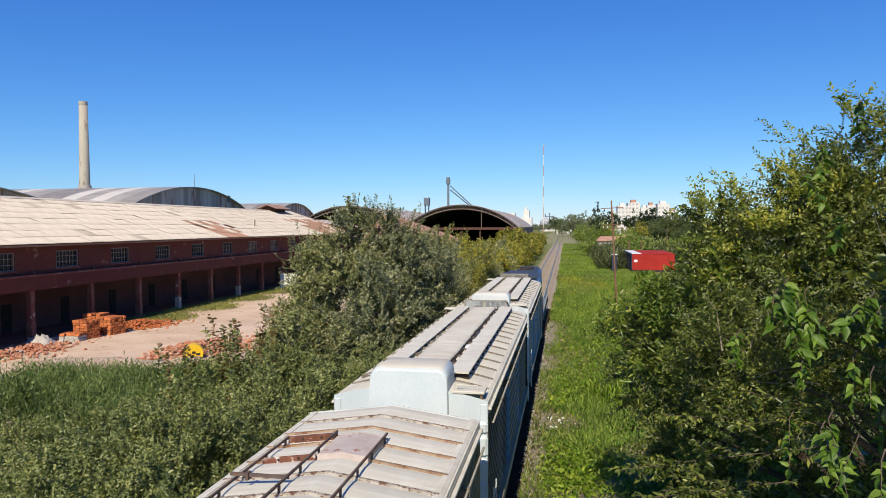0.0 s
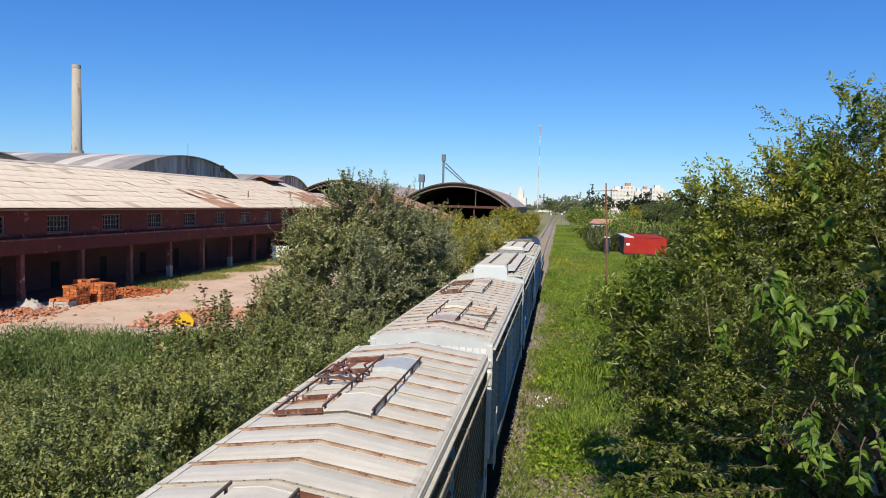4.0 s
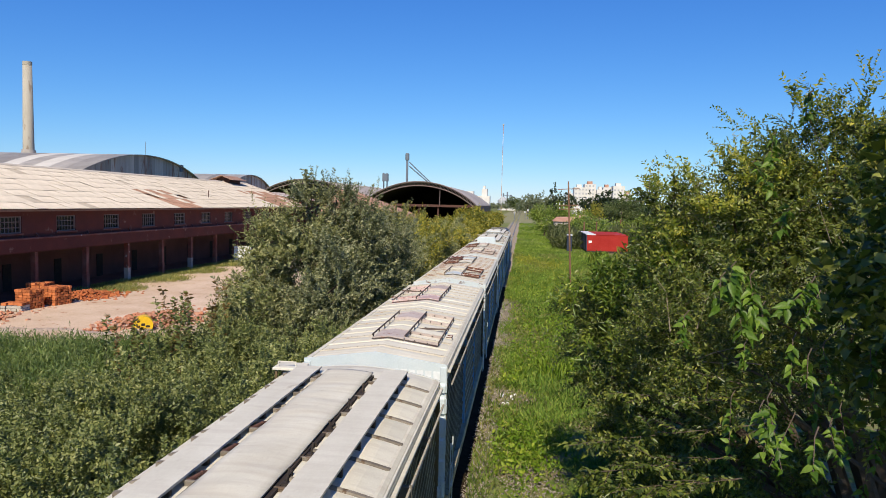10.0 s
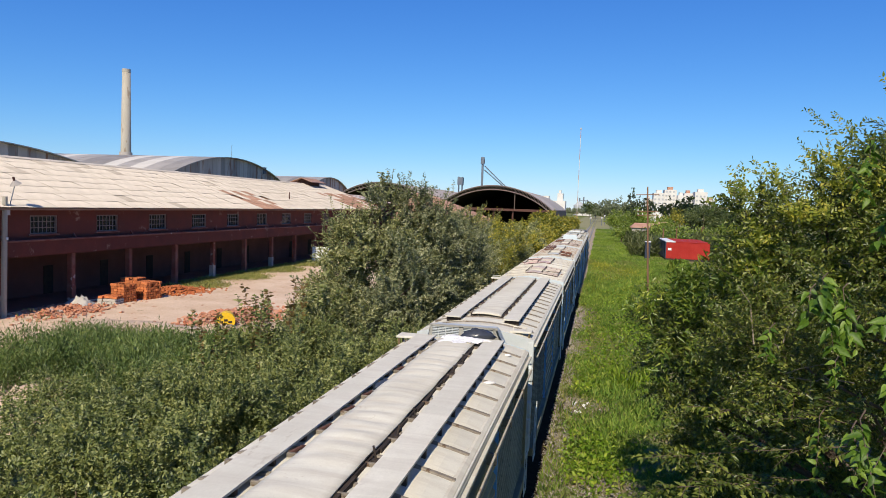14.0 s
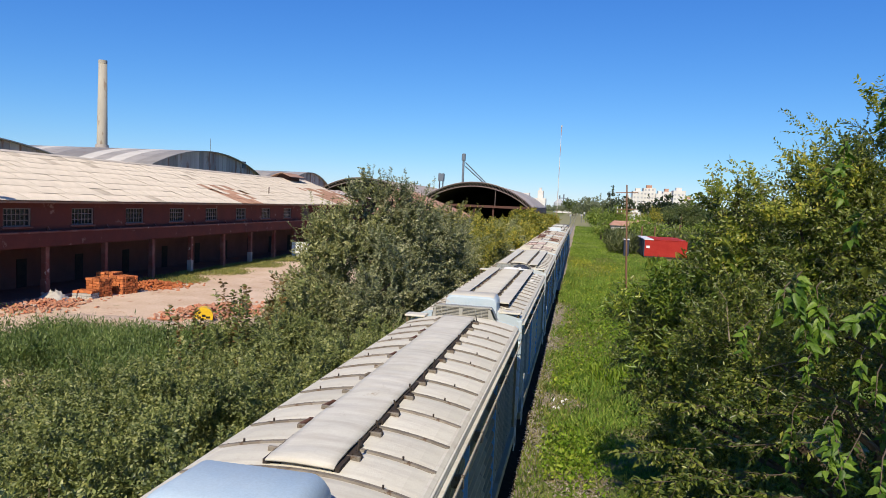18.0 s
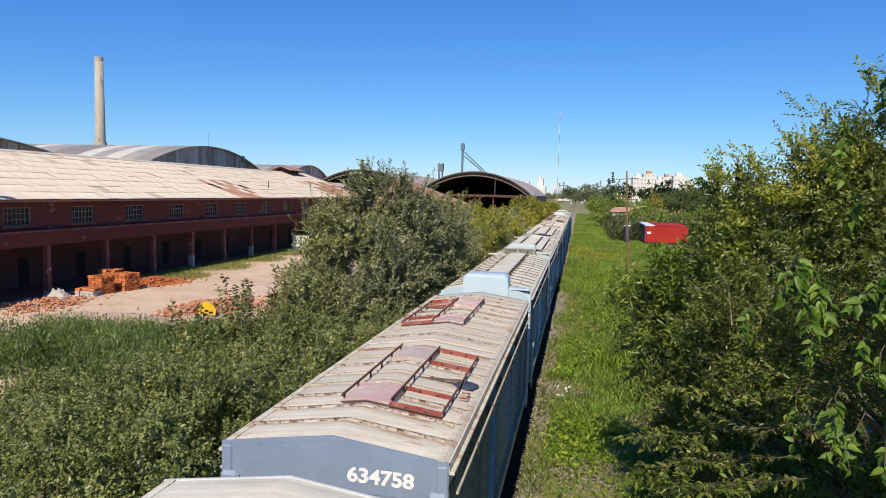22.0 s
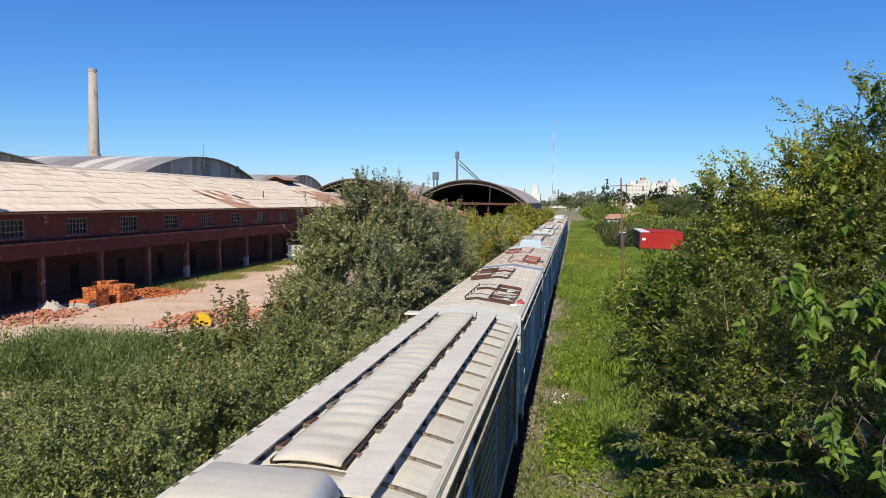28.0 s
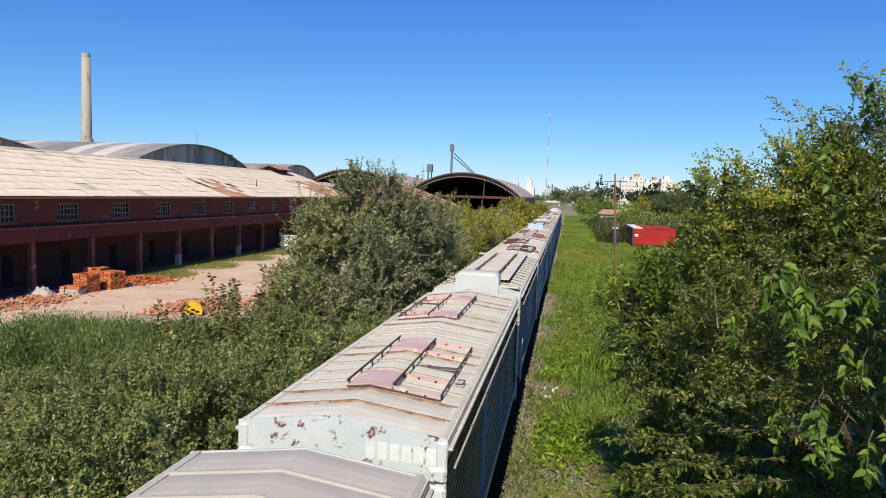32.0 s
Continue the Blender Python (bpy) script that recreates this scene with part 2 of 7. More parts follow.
M["walkway"] = surface("walkway", (0.597, 0.572, 0.480), (0.663, 0.638, 0.541), 2.5, 0.75, 0, 0.08, (0.41, 0.365, 0.29), 0.64, 2.0, (1, 0.4, 1), 0.08, speck=0.2, dirt=(0.45, 0.41, 0.345))
M["stone"] = surface("stone", (0.30, 0.265, 0.22), (0.46, 0.41, 0.35), 4.0, 0.95, 0, 0.2, (0.17, 0.14, 0.11), 0.55, 3.0, vary=0)
M["pink_paint"] = surface("pink_paint", (0.53, 0.34, 0.325), (0.61, 0.48, 0.45), 2.0, 0.75, 0, 0.1, (0.64, 0.57, 0.52), 0.56, 2.5, vary=0.1)
M["cover_worn"] = surface("cover_worn", (0.47, 0.385, 0.345), (0.56, 0.49, 0.45), 2.5, 0.8, 0, 0.1, (0.24, 0.085, 0.05), 0.60, 4.0, vary=0.15)
M["runner_iron"] = surface("runner_iron", (0.095, 0.068, 0.056), (0.15, 0.115, 0.095), 5.0, 0.75, 0, 0.1, (0.17, 0.075, 0.045), 0.58, 6.0, vary=0.15)
M["runner_red"] = surface("runner_red", (0.15, 0.05, 0.042), (0.22, 0.10, 0.085), 5.0, 0.75, 0, 0.1, (0.10, 0.07, 0.06), 0.52, 5.0, vary=0.15)
M["bar_worn"] = surface("bar_worn", (0.13, 0.055, 0.038), (0.22, 0.09, 0.055), 6.0, 0.85, 0, 0.2, (0.55, 0.50, 0.45), 0.57, 6.0, vary=0.15)
M["louvre_pale"] = surface("louvre_pale", (0.46, 0.50, 0.51), (0.54, 0.57, 0.57), 4.0, 0.6, 0, 0.05, (0.34, 0.31, 0.26), 0.66, 4.0)
M["zinc_tan"] = surface("zinc_tan", (0.47, 0.39, 0.30), (0.55, 0.47, 0.38), 0.5, 0.6, 0.1, 0.05, (0.34, 0.22, 0.14), 0.60, 0.7, vary=0.2)
M["faint_mark"] = plain("faint_mark", (0.70, 0.73, 0.73), 0.7)
M["roof_worn"] = surface("roof_worn", (0.64, 0.61, 0.51), (0.57, 0.53, 0.43), 1.2, 0.85, 0, 0.12, (0.40, 0.285, 0.19), 0.55, 1.3, (0.4, 1.9, 1), 0.16, speck=0.2, dirt=(0.36, 0.265, 0.19))
M["light_blue"] = surface("light_blue", (0.43, 0.56, 0.65), (0.50, 0.61, 0.67), 1.5, 0.55, 0, 0.05, (0.46, 0.45, 0.42), 0.68, 2.2, vary=0.04)
M["steel"] = plain("steel", (0.32, 0.30, 0.28), 0.35, 0.9)
M["sleeper"] = surface("sleeper", (0.24, 0.20, 0.155), (0.32, 0.27, 0.215), 6.0, 0.9)
M["plaster"] = surface("plaster", (0.54, 0.51, 0.47), (0.46, 0.42, 0.375), 2.0, 0.9, vary=0.1)
M["grille"] = surface("grille", (0.29, 0.285, 0.25), (0.35, 0.34, 0.30), 4.0, 0.6, 0, 0.05, (0.22, 0.14, 0.09), 0.68, 6.0)
M["black_film"] = plain("black_film", (0.045, 0.05, 0.062), 0.25)
M["powder"] = surface("powder", (0.82, 0.82, 0.82), (0.72, 0.71, 0.70), 9.0, 0.95, 0, 0.5, vary=0)
M["white_mark"] = plain("white_mark", (0.80, 0.80, 0.78), 0.7)
M["cloth_red"] = plain("cloth_red", (0.55, 0.06, 0.09), 0.8)
M["cloth_blue"] = plain("cloth_blue", (0.035, 0.05, 0.085), 0.8)
M["bottle"] = plain("bottle", (0.45, 0.55, 0.52), 0.25)
M["wall_red"] = surface("wall_red", (0.155, 0.046, 0.034), (0.115, 0.040, 0.032), 0.7, 0.9, 0, 0.15, (0.25, 0.15, 0.12), 0.62, 0.9, vary=0)
M["column_red"] = surface("column_red", (0.20, 0.062, 0.046), (0.26, 0.13, 0.10), 1.0, 0.9, 0, 0.15, (0.45, 0.38, 0.34), 0.62, 1.6, vary=0.1)
M["wall_dark"] = surface("wall_dark", (0.19, 0.095, 0.08), (0.145, 0.075, 0.065), 0.6, 0.95, 0, 0.15, vary=0)
M["concrete"] = surface("concrete", (0.36, 0.33, 0.30), (0.44, 0.40, 0.36), 1.0, 0.9, 0, 0.15)
M["fibre_sheet"] = surface("fibre_sheet", (0.53, 0.465, 0.375), (0.65, 0.575, 0.475), 0.9, 0.9, 0, 0.15, (0.34, 0.255, 0.18), 0.62, 4.0, vary=0.05)
M["fibre_dark"] = surface("fibre_dark", (0.43, 0.375, 0.30), (0.52, 0.455, 0.37), 0.9, 0.9, 0, 0.15, (0.30, 0.225, 0.16), 0.58, 4.0, vary=0.15)
M["rust_sheet"] = surface("rust_sheet", (0.36, 0.20, 0.13), (0.44, 0.28, 0.20), 1.6, 0.8, 0, 0.1, (0.25, 0.12, 0.07), 0.6, 2.0, vary=0.2)
M["frame_grey"] = plain("frame_grey", (0.20, 0.155, 0.14), 0.8)
M["glass_dark"] = plain("glass_dark", (0.02, 0.02, 0.022), 0.15)
M["zinc"] = surface("zinc", (0.36, 0.33, 0.28), (0.47, 0.43, 0.37), 0.5, 0.55, 0.2, 0.05, (0.27, 0.17, 0.11), 0.62, 0.7, (1, 1, 0.15), 0.35)
M["zinc_gable"] = surface("zinc_gable", (0.42, 0.375, 0.325), (0.54, 0.485, 0.415), 0.8, 0.6, 0.2, 0.05, (0.23, 0.12, 0.075), 0.55, 1.0, (1, 1, 0.12), 0.5)
M["zinc_light"] = surface("zinc_light", (0.62, 0.585, 0.51), (0.69, 0.65, 0.57), 0.5, 0.6, 0.0, 0.05, vary=0.1)
M["chimney"] = surface("chimney", (0.355, 0.325, 0.262), (0.44, 0.405, 0.335), 0.35, 0.9, 0, 0.15, (0.25, 0.20, 0.15), 0.565, 0.9, (1, 1, 0.4), 0)
M["brick"] = surface("brick", (0.50, 0.14, 0.05), (0.62, 0.22, 0.085), 3.0, 0.9, 0, 0.2, (0.40, 0.10, 0.045), 0.60, 5.0, vary=0.5)
M["rubble"] = surface("rubble", (0.44, 0.15, 0.075), (0.52, 0.31, 0.21), 0.8, 0.95, 0, 0.2, (0.55, 0.50, 0.45), 0.62, 1.1, vary=0)
M["earth"] = surface("earth", (0.46, 0.34, 0.25), (0.56, 0.44, 0.33), 1.2, 0.95, 0, 0.4, vary=0)
M["yellow_paint"] = plain("yellow_paint", (0.80, 0.50, 0.02), 0.45)
M["container_red"] = surface("container_red", (0.34, 0.024, 0.019), (0.40, 0.035, 0.027), 0.8, 0.85, vary=0)
M["container_blue"] = surface("container_blue", (0.018, 0.028, 0.055), (0.026, 0.036, 0.065), 0.8, 0.5, vary=0)
M["container_top"] = plain("container_top", (0.70, 0.70, 0.70), 0.6)
M["pole_wood"] = surface("pole_wood", (0.17, 0.09, 0.055), (0.27, 0.15, 0.09), 2.0, 0.9, 0, 0.2, (0.36, 0.25, 0.16), 0.62, 3.0, (1, 1, 0.2), 0)
M["bark"] = surface("bark", (0.10, 0.075, 0.055), (0.16, 0.12, 0.09), 6.0, 0.95, 0, 0.4, vary=0.1)
M["twig_green"] = surface("twig_green", (0.12, 0.105, 0.06), (0.17, 0.145, 0.085), 6.0, 0.85, 0, 0.2, vary=0)
M["twig"] = surface("twig", (0.26, 0.21, 0.16), (0.34, 0.29, 0.23), 6.0, 0.95, 0, 0.4, vary=0)
M["tile_roof"] = surface("tile_roof", (0.42, 0.22, 0.15), (0.50, 0.30, 0.21), 0.8, 0.9, 0, 0.15, vary=0.1)
M["white_far"] = surface("white_far", (0.72, 0.70, 0.66), (0.62, 0.60, 0.57), 0.15, 0.9, vary=0, fine=2.0)
M["grey_far"] = surface("grey_far", (0.36, 0.38, 0.40), (0.44, 0.45, 0.46), 0.15, 0.8, vary=0, fine=2.0)
M["loco_blue"] = surface("loco_blue", (0.05, 0.11, 0.22), (0.07, 0.14, 0.26), 1.5, 0.5, vary=0)
M["loco_roof"] = surface("loco_roof", (0.035, 0.04, 0.05), (0.05, 0.055, 0.065), 1.5, 0.6, vary=0)
M["leaf_hedge"] = foliage("leaf_hedge", (0.078, 0.112, 0.036), (0.175, 0.222, 0.075), (0.34, 0.375, 0.16), rough=0.44, thin=0.28)
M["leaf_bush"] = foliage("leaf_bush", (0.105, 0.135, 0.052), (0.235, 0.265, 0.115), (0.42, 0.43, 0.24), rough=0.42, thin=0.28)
M["leaf_feather"] = foliage("leaf_feather", (0.078, 0.135, 0.040), (0.132, 0.205, 0.062), (0.225, 0.29, 0.105), thin=0.25)
M["leaf_yellow"] = foliage("leaf_yellow", (0.11, 0.15, 0.028), (0.26, 0.27, 0.045), (0.50, 0.43, 0.06), thin=0.3, patch=0.35)
M["leaf_tree"] = foliage("leaf_tree", (0.044, 0.073, 0.014), (0.108, 0.158, 0.029), (0.265, 0.305, 0.072), thin=0.34, patch=0.5, rough=0.36)
M["leaf_red"] = foliage("leaf_red", (0.10, 0.075, 0.03), (0.19, 0.13, 0.05), (0.30, 0.20, 0.08))
M["leaf_mulberry"] = foliage("leaf_mulberry", (0.055, 0.125, 0.015), (0.105, 0.205, 0.026), (0.20, 0.32, 0.052), rough=0.46, thin=0.38, patch=6.0, each=True, gloss=0.3)
# leaf_far and leaf_haze: haze of the distance put into paler leaf colours
M["leaf_far"] = foliage("leaf_far", (0.075, 0.115, 0.045), (0.12, 0.165, 0.065), (0.19, 0.23, 0.10), patch=0.1)
M["leaf_haze"] = foliage("leaf_haze", (0.17, 0.215, 0.16), (0.225, 0.27, 0.20), (0.30, 0.34, 0.25), patch=0.1)
M["leaf_line"] = foliage("leaf_line", (0.125, 0.205, 0.036), (0.21, 0.30, 0.055), (0.33, 0.40, 0.10), patch=0.2)
# darker, greyer copy of leaf_bush with the shaded side put into the colour
M["leaf_bush_shaded"] = foliage("leaf_bush_shaded", (0.075, 0.10, 0.050), (0.18, 0.21, 0.11), (0.38, 0.40, 0.27), rough=0.38, thin=0.25)
# lighter, yellower copy of leaf_tree: sunlight on the top put into the colour
M["leaf_tree_sunlit"] = foliage("leaf_tree_sunlit", (0.15, 0.21, 0.030), (0.27, 0.325, 0.050), (0.52, 0.49, 0.095), thin=0.42, patch=0.8, rough=0.36)
M["leaf_droop"] = foliage("leaf_droop", (0.075, 0.14, 0.018), (0.15, 0.235, 0.034), (0.32, 0.37, 0.07), thin=0.38, patch=0.8, rough=0.34)
M["grass_far"] = foliage("grass_far", (0.13, 0.235, 0.045), (0.195, 0.32, 0.06), (0.32, 0.40, 0.09), thin=0.3, patch=0.12, gloss=0.1)
M["steel_far"] = plain("steel_far", (0.13, 0.16, 0.20), 0.7)
M["leaf_dark"] = foliage("leaf_dark", (0.03, 0.05, 0.026), (0.045, 0.07, 0.036), (0.07, 0.10, 0.05), patch=0.1)
M["leaf_reed"] = foliage("leaf_reed", (0.10, 0.14, 0.06), (0.15, 0.19, 0.085), (0.22, 0.25, 0.125), patch=0.15)
M["grass"] = foliage("grass", (0.102, 0.198, 0.041), (0.174, 0.300, 0.060), (0.324, 0.402, 0.114), thin=0.33, patch=0.35, gloss=0.1)
M["tuft_yellow"] = foliage("tuft_yellow", (0.21, 0.27, 0.04), (0.33, 0.38, 0.06), (0.52, 0.50, 0.10), thin=0.33, patch=0.5, gloss=0.1)
M["weed"] = foliage("weed", (0.110, 0.209, 0.022), (0.187, 0.319, 0.033), (0.330, 0.418, 0.066), thin=0.35, patch=1.2, gloss=0.2)
M["grass_dry"] = foliage("grass_dry", (0.16, 0.20, 0.06), (0.25, 0.28, 0.10), (0.40, 0.39, 0.18), thin=0.3, patch=0.5, gloss=0.1)


# ---- mesh helpers ----
class Geo:
    """Collects vertices and faces of one part."""

    def __init__(self):
        self.v, self.f = [], []

    def add(self, verts, faces):
        n = len(self.v)
        self.v += [tuple(p) for p in verts]
        self.f += [tuple(i + n for i in f) for f in faces]
        return self

    def box(self, x0, x1, y0, y1, z0, z1, b=0.0):
        """A box; b bevels its upright and top edges."""
        if not b:
            v = [(x, y, z) for z in (z0, z1) for x, y in ((x0, y0), (x1, y0), (x1, y1), (x0, y1))]
            return self.add(v, [(3, 2, 1, 0), (4, 5, 6, 7), (0, 1, 5, 4), (1, 2, 6, 5), (2, 3, 7, 6), (3, 0, 4, 7)])

        def ring(d, z):
            c = b if d == 0 else d
            return [(x0 + c, y0 + d, z), (x1 - c, y0 + d, z), (x1 - d, y0 + c, z), (x1 - d, y1 - c, z), (x1 - c, y1 - d, z), (x0 + c, y1 - d, z), (x0 + d, y1 - c, z), (x0 + d, y0 + c, z)]

        v = ring(0, z0) + ring(0, z1 - b) + [((x0 + b) if i in (0, 5, 6, 7) else (x1 - b), (y0 + b) if i in (0, 1, 2, 7) else (y1 - b), z1) for i in range(8)]
        f = [tuple(range(7, -1, -1))]
        for k in (0, 8):
            f += [(k + i, k + (i + 1) % 8, k + 8 + (i + 1) % 8, k + 8 + i) for i in range(8)]
        f.append((16, 17, 18, 19, 20, 21, 22, 23))
        return self.add(v, f)

    def tube(self, p, q, r, n=8, r2=None):
        p, q = Vector(p), Vector(q)
        r2 = r if r2 is None else r2
        d = (q - p).normalized()
        a = d.orthogonal().normalized()
        c = d.cross(a)
        v = [p + (a * math.cos(2 * math.pi * i / n) + c * math.sin(2 * math.pi * i / n)) * r for i in range(n)]
        v += [q + (a * math.cos(2 * math.pi * i / n) + c * math.sin(2 * math.pi * i / n)) * r2 for i in range(n)]
        f = [(i, (i + 1) % n, n + (i + 1) % n, n + i) for i in range(n)] + [tuple(range(n - 1, -1, -1)), tuple(range(n, 2 * n))]
        return self.add(v, f)

    def profile(self, pts, y0, y1):
        """A closed outline in x and z, drawn out along y."""
        n = len(pts)
        v = [(x, y0, z) for x, z in pts] + [(x, y1, z) for x, z in pts]
        f = [(i, (i + 1) % n, n + (i + 1) % n, n + i) for i in range(n)] + [tuple(range(n - 1, -1, -1)), tuple(range(n, 2 * n))]
        return self.add(v, f)

    def profile_x(self, pts, x0, x1):
        """A closed outline in y and z, drawn out along x."""
        n = len(pts)
        v = [(x0, y, z) for y, z in pts] + [(x1, y, z) for y, z in pts]
        f = [(i, (i + 1) % n, n + (i + 1) % n, n + i) for i in range(n)] + [tuple(range(n - 1, -1, -1)), tuple(range(n, 2 * n))]
        return self.add(v, f)

    def mesh(self, name, material, smooth=False):
        me = bpy.data.meshes.new(name)
        me.from_pydata(self.v, [], self.f)
        bm = bmesh.new()
        bm.from_mesh(me)
        bmesh.ops.recalc_face_normals(bm, faces=bm.faces)
        bm.to_mesh(me)
        bm.free()
        me.materials.append(material)
        if smooth:
            me.polygons.foreach_set("use_smooth", [True] * len(me.polygons))
        return me


def part(name, geo, material, parent, label="", smooth=False):
    me = geo.mesh(name, material, smooth) if isinstance(geo, Geo) else geo
    ob = new(name, me)
    ob.parent = parent
    if label:
        ob["label"] = label
    return ob


def thing(name, label, category, at=None, group="", kind=""):
    ob = new(name)
    ob.empty_display_size = 0.3
    if at is not None:
        ob.matrix_world = at
    return tagged(ob, label, category, group, kind)


def solid(name, geo, material, label, category, group="", kind="", smooth=False):
    return tagged(new(name, geo.mesh(name, material, smooth)), label, category, group, kind)


def raw_mesh(name, verts, tris, material):
    """A large mesh of triangles from number arrays."""
    me = bpy.data.meshes.new(name)
    me.vertices.add(len(verts))
    me.vertices.foreach_set("co", np.ascontiguousarray(verts, dtype=np.float32).ravel())
    me.loops.add(tris.size)
    me.loops.foreach_set("vertex_index", np.ascontiguousarray(tris, dtype=np.int32).ravel())
    me.polygons.add(len(tris))
    me.polygons.foreach_set("loop_start", np.arange(0, tris.size, 3, dtype=np.int32))
    me.update(calc_edges=True)
    me.validate()
    me.materials.append(material)
    return me


def unit(a):
    return a / np.maximum(np.linalg.norm(a, axis=-1, keepdims=True), 1e-9)


def leaf_mesh(name, place, way, length, width, material, rng, droop=0.15, broad=False, face=(0, 0, 1.2)):
    """Folded leaves, each two triangles: place of the stalk, way of the leaf, length and width per leaf."""
    n = len(place)
    way = unit(way)
    side = unit(np.cross(way, unit(rng.normal(size=(n, 3)) + np.array(face))))
    up = np.cross(side, way)
    L, W = length[:, None], width[:, None]
    mid = place + way * L * 0.45
    tip = place + way * L - up * L * droop
    a = mid + side * W * 0.5 + up * W * 0.15
    b = mid - side * W * 0.5 + up * W * 0.15
    if broad:
        row = [place]
        for f, g in ((0.22, 0.50), (0.55, 0.42)):
            row.append(place + way * L * f + side * W * g + up * (W * 0.16 - L * droop * f * f))
        row.append(tip)
        for f, g in ((0.55, 0.42), (0.22, 0.50)):
            row.append(place + way * L * f - side * W * g + up * (W * 0.16 - L * droop * f * f))
        verts = np.stack(row, 1).reshape(-1, 3)
        k = np.arange(n)[:, None] * 6
        tris = np.concatenate([k + np.array(q) for q in ((0, 1, 2), (0, 2, 3), (0, 3, 4), (0, 4, 5))], 1).reshape(-1, 3)
        return raw_mesh(name, verts, tris, material)
    verts = np.stack([place, a, tip, b], 1).reshape(-1, 3)
    k = np.arange(n)[:, None] * 4
    tris = np.concatenate([k + np.array([0, 1, 2]), k + np.array([0, 2, 3])], 1).reshape(-1, 3)
    return raw_mesh(name, verts, tris, material)


def lumps(dirs, seed, freq=2.3):
    """A rough, repeatable unevenness for directions on a ball."""
    r = np.random.default_rng(seed)
    out = np.zeros(len(dirs))
    for k in range(5):
        w = r.normal(size=3) * freq * (1 + 0.5 * k)
        out += np.sin(dirs @ w + r.uniform(0, 6.28)) / (1.4 + k)
    return out / 2.2


def crown_points(balls, per_m2, rng, sprig=10, spread=0.16, depth=0.22):
    """Leaf places and ways in sprigs over lumpy balls: (x, y, z, rx, ry, rz) each."""
    P, Wy = [], []
    for i, (x, y, z, rx, ry, rz) in enumerate(balls):
        area = 4 * math.pi * ((rx * ry) ** 1.6 / 3 + (rx * rz) ** 1.6 / 3 + (ry * rz) ** 1.6 / 3) ** (1 / 1.6)
        n = max(4, int(area * per_m2 / sprig))
        d = unit(rng.normal(size=(n, 3)))
        d = d[d[:, 2] > -0.75]
        n = len(d)
        rad = (1.0 + 0.38 * lumps(d, i * 7 + 3)) * (1 - np.abs(rng.normal(size=n)) * depth)
        c = np.array([x, y, z]) + d * rad[:, None] * np.array([rx, ry, rz])
        twig = unit(d * np.array([1, 1, 0.6]) + rng.normal(size=(n, 3)) * 0.5 + np.array([0, 0, 0.45]))
        s = rng.uniform(-1, 1, size=(n, sprig))
        p = c[:, None, :] + twig[:, None, :] * s[..., None] * spread * 1.6 + rng.normal(size=(n, sprig, 3)) * spread * 0.35
        w = twig[:, None, :] * 0.5 + rng.normal(size=(n, sprig, 3)) * 0.75 + np.array([0, 0, -0.1])
        P.append(p.reshape(-1, 3))
        Wy.append(w.reshape(-1, 3))
    P, Wy = np.concatenate(P), np.concatenate(Wy)
    keep = P[:, 2] > 0.03
    return P[keep], Wy[keep]


def shoot_points(balls, per_m2, rng, leaves=22, reach=(0.5, 1.2), lift=0.7, root=0.72, side=0.8):
    """Leaf places and ways in pairs along slender shoots that grow out of the balls and rise."""
    P, Wy = [], []
    for x, y, z, rx, ry, rz in balls:
        area = 4 * math.pi * ((rx * ry) ** 1.6 / 3 + (rx * rz) ** 1.6 / 3 + (ry * rz) ** 1.6 / 3) ** (1 / 1.6)
        n = max(2, int(area * per_m2))
        d = unit(rng.normal(size=(n, 3)) + np.array([0, 0, 0.15]))
        d = d[d[:, 2] > -0.6]
        n = len(d)
        at = np.array([x, y, z]) + d * np.array([rx, ry, rz]) * (root * rng.uniform(0.8, 1.15, n))[:, None]
        way = unit(d * np.array([0.8, 0.8, 0.5]) + np.array([0, 0, lift]) + rng.normal(size=(n, 3)) * 0.28)
        ln = rng.uniform(reach[0], reach[1], n) * rng.uniform(0.7, 1.15, n)
        s = np.linspace(0.12, 1.0, leaves)[None, :] + rng.normal(size=(n, leaves)) * 0.02
        cross = unit(np.cross(way, rng.normal(size=(n, 3))))
        q = at[:, None, :] + way[:, None, :] * (s * ln[:, None])[..., None] - np.array([0, 0, 1]) * ((s * ln[:, None]) ** 2 * 0.12)[..., None]
        sign = np.where(np.arange(leaves) % 2, 1.0, -1.0)[None, :, None]
        w = way[:, None, :] * 0.55 + cross[:, None, :] * sign * side + rng.normal(size=(n, leaves, 3)) * 0.3
        P.append(q.reshape(-1, 3))
        Wy.append(w.reshape(-1, 3))
    P, Wy = np.concatenate(P), np.concatenate(Wy)
    keep = P[:, 2] > 0.03
    return P[keep], Wy[keep]


def clumps(balls, seed, n=11, small=(0.26, 0.44), core=0.80):
    """Breaks each ball into a smaller core and many lumps round it."""
    rng = random.Random(seed)
    out = []
    for x, y, z, rx, ry, rz in balls:
        out.append((x, y, z, rx * core, ry * core, rz * core))
        for k in range(n):
            u, a = rng.uniform(-0.5, 1.0), rng.uniform(0, 2 * math.pi)
            h = math.sqrt(1 - u * u)
            r = rng.uniform(*small)
            q = 1.04 - r * 0.8
            m = r * (rx + ry + rz) / 3
            out.append((x + h * math.cos(a) * rx * q, y + h * math.sin(a) * ry * q, max(z + u * rz * q, m * 0.5), m, m, m * 0.9))
    return out


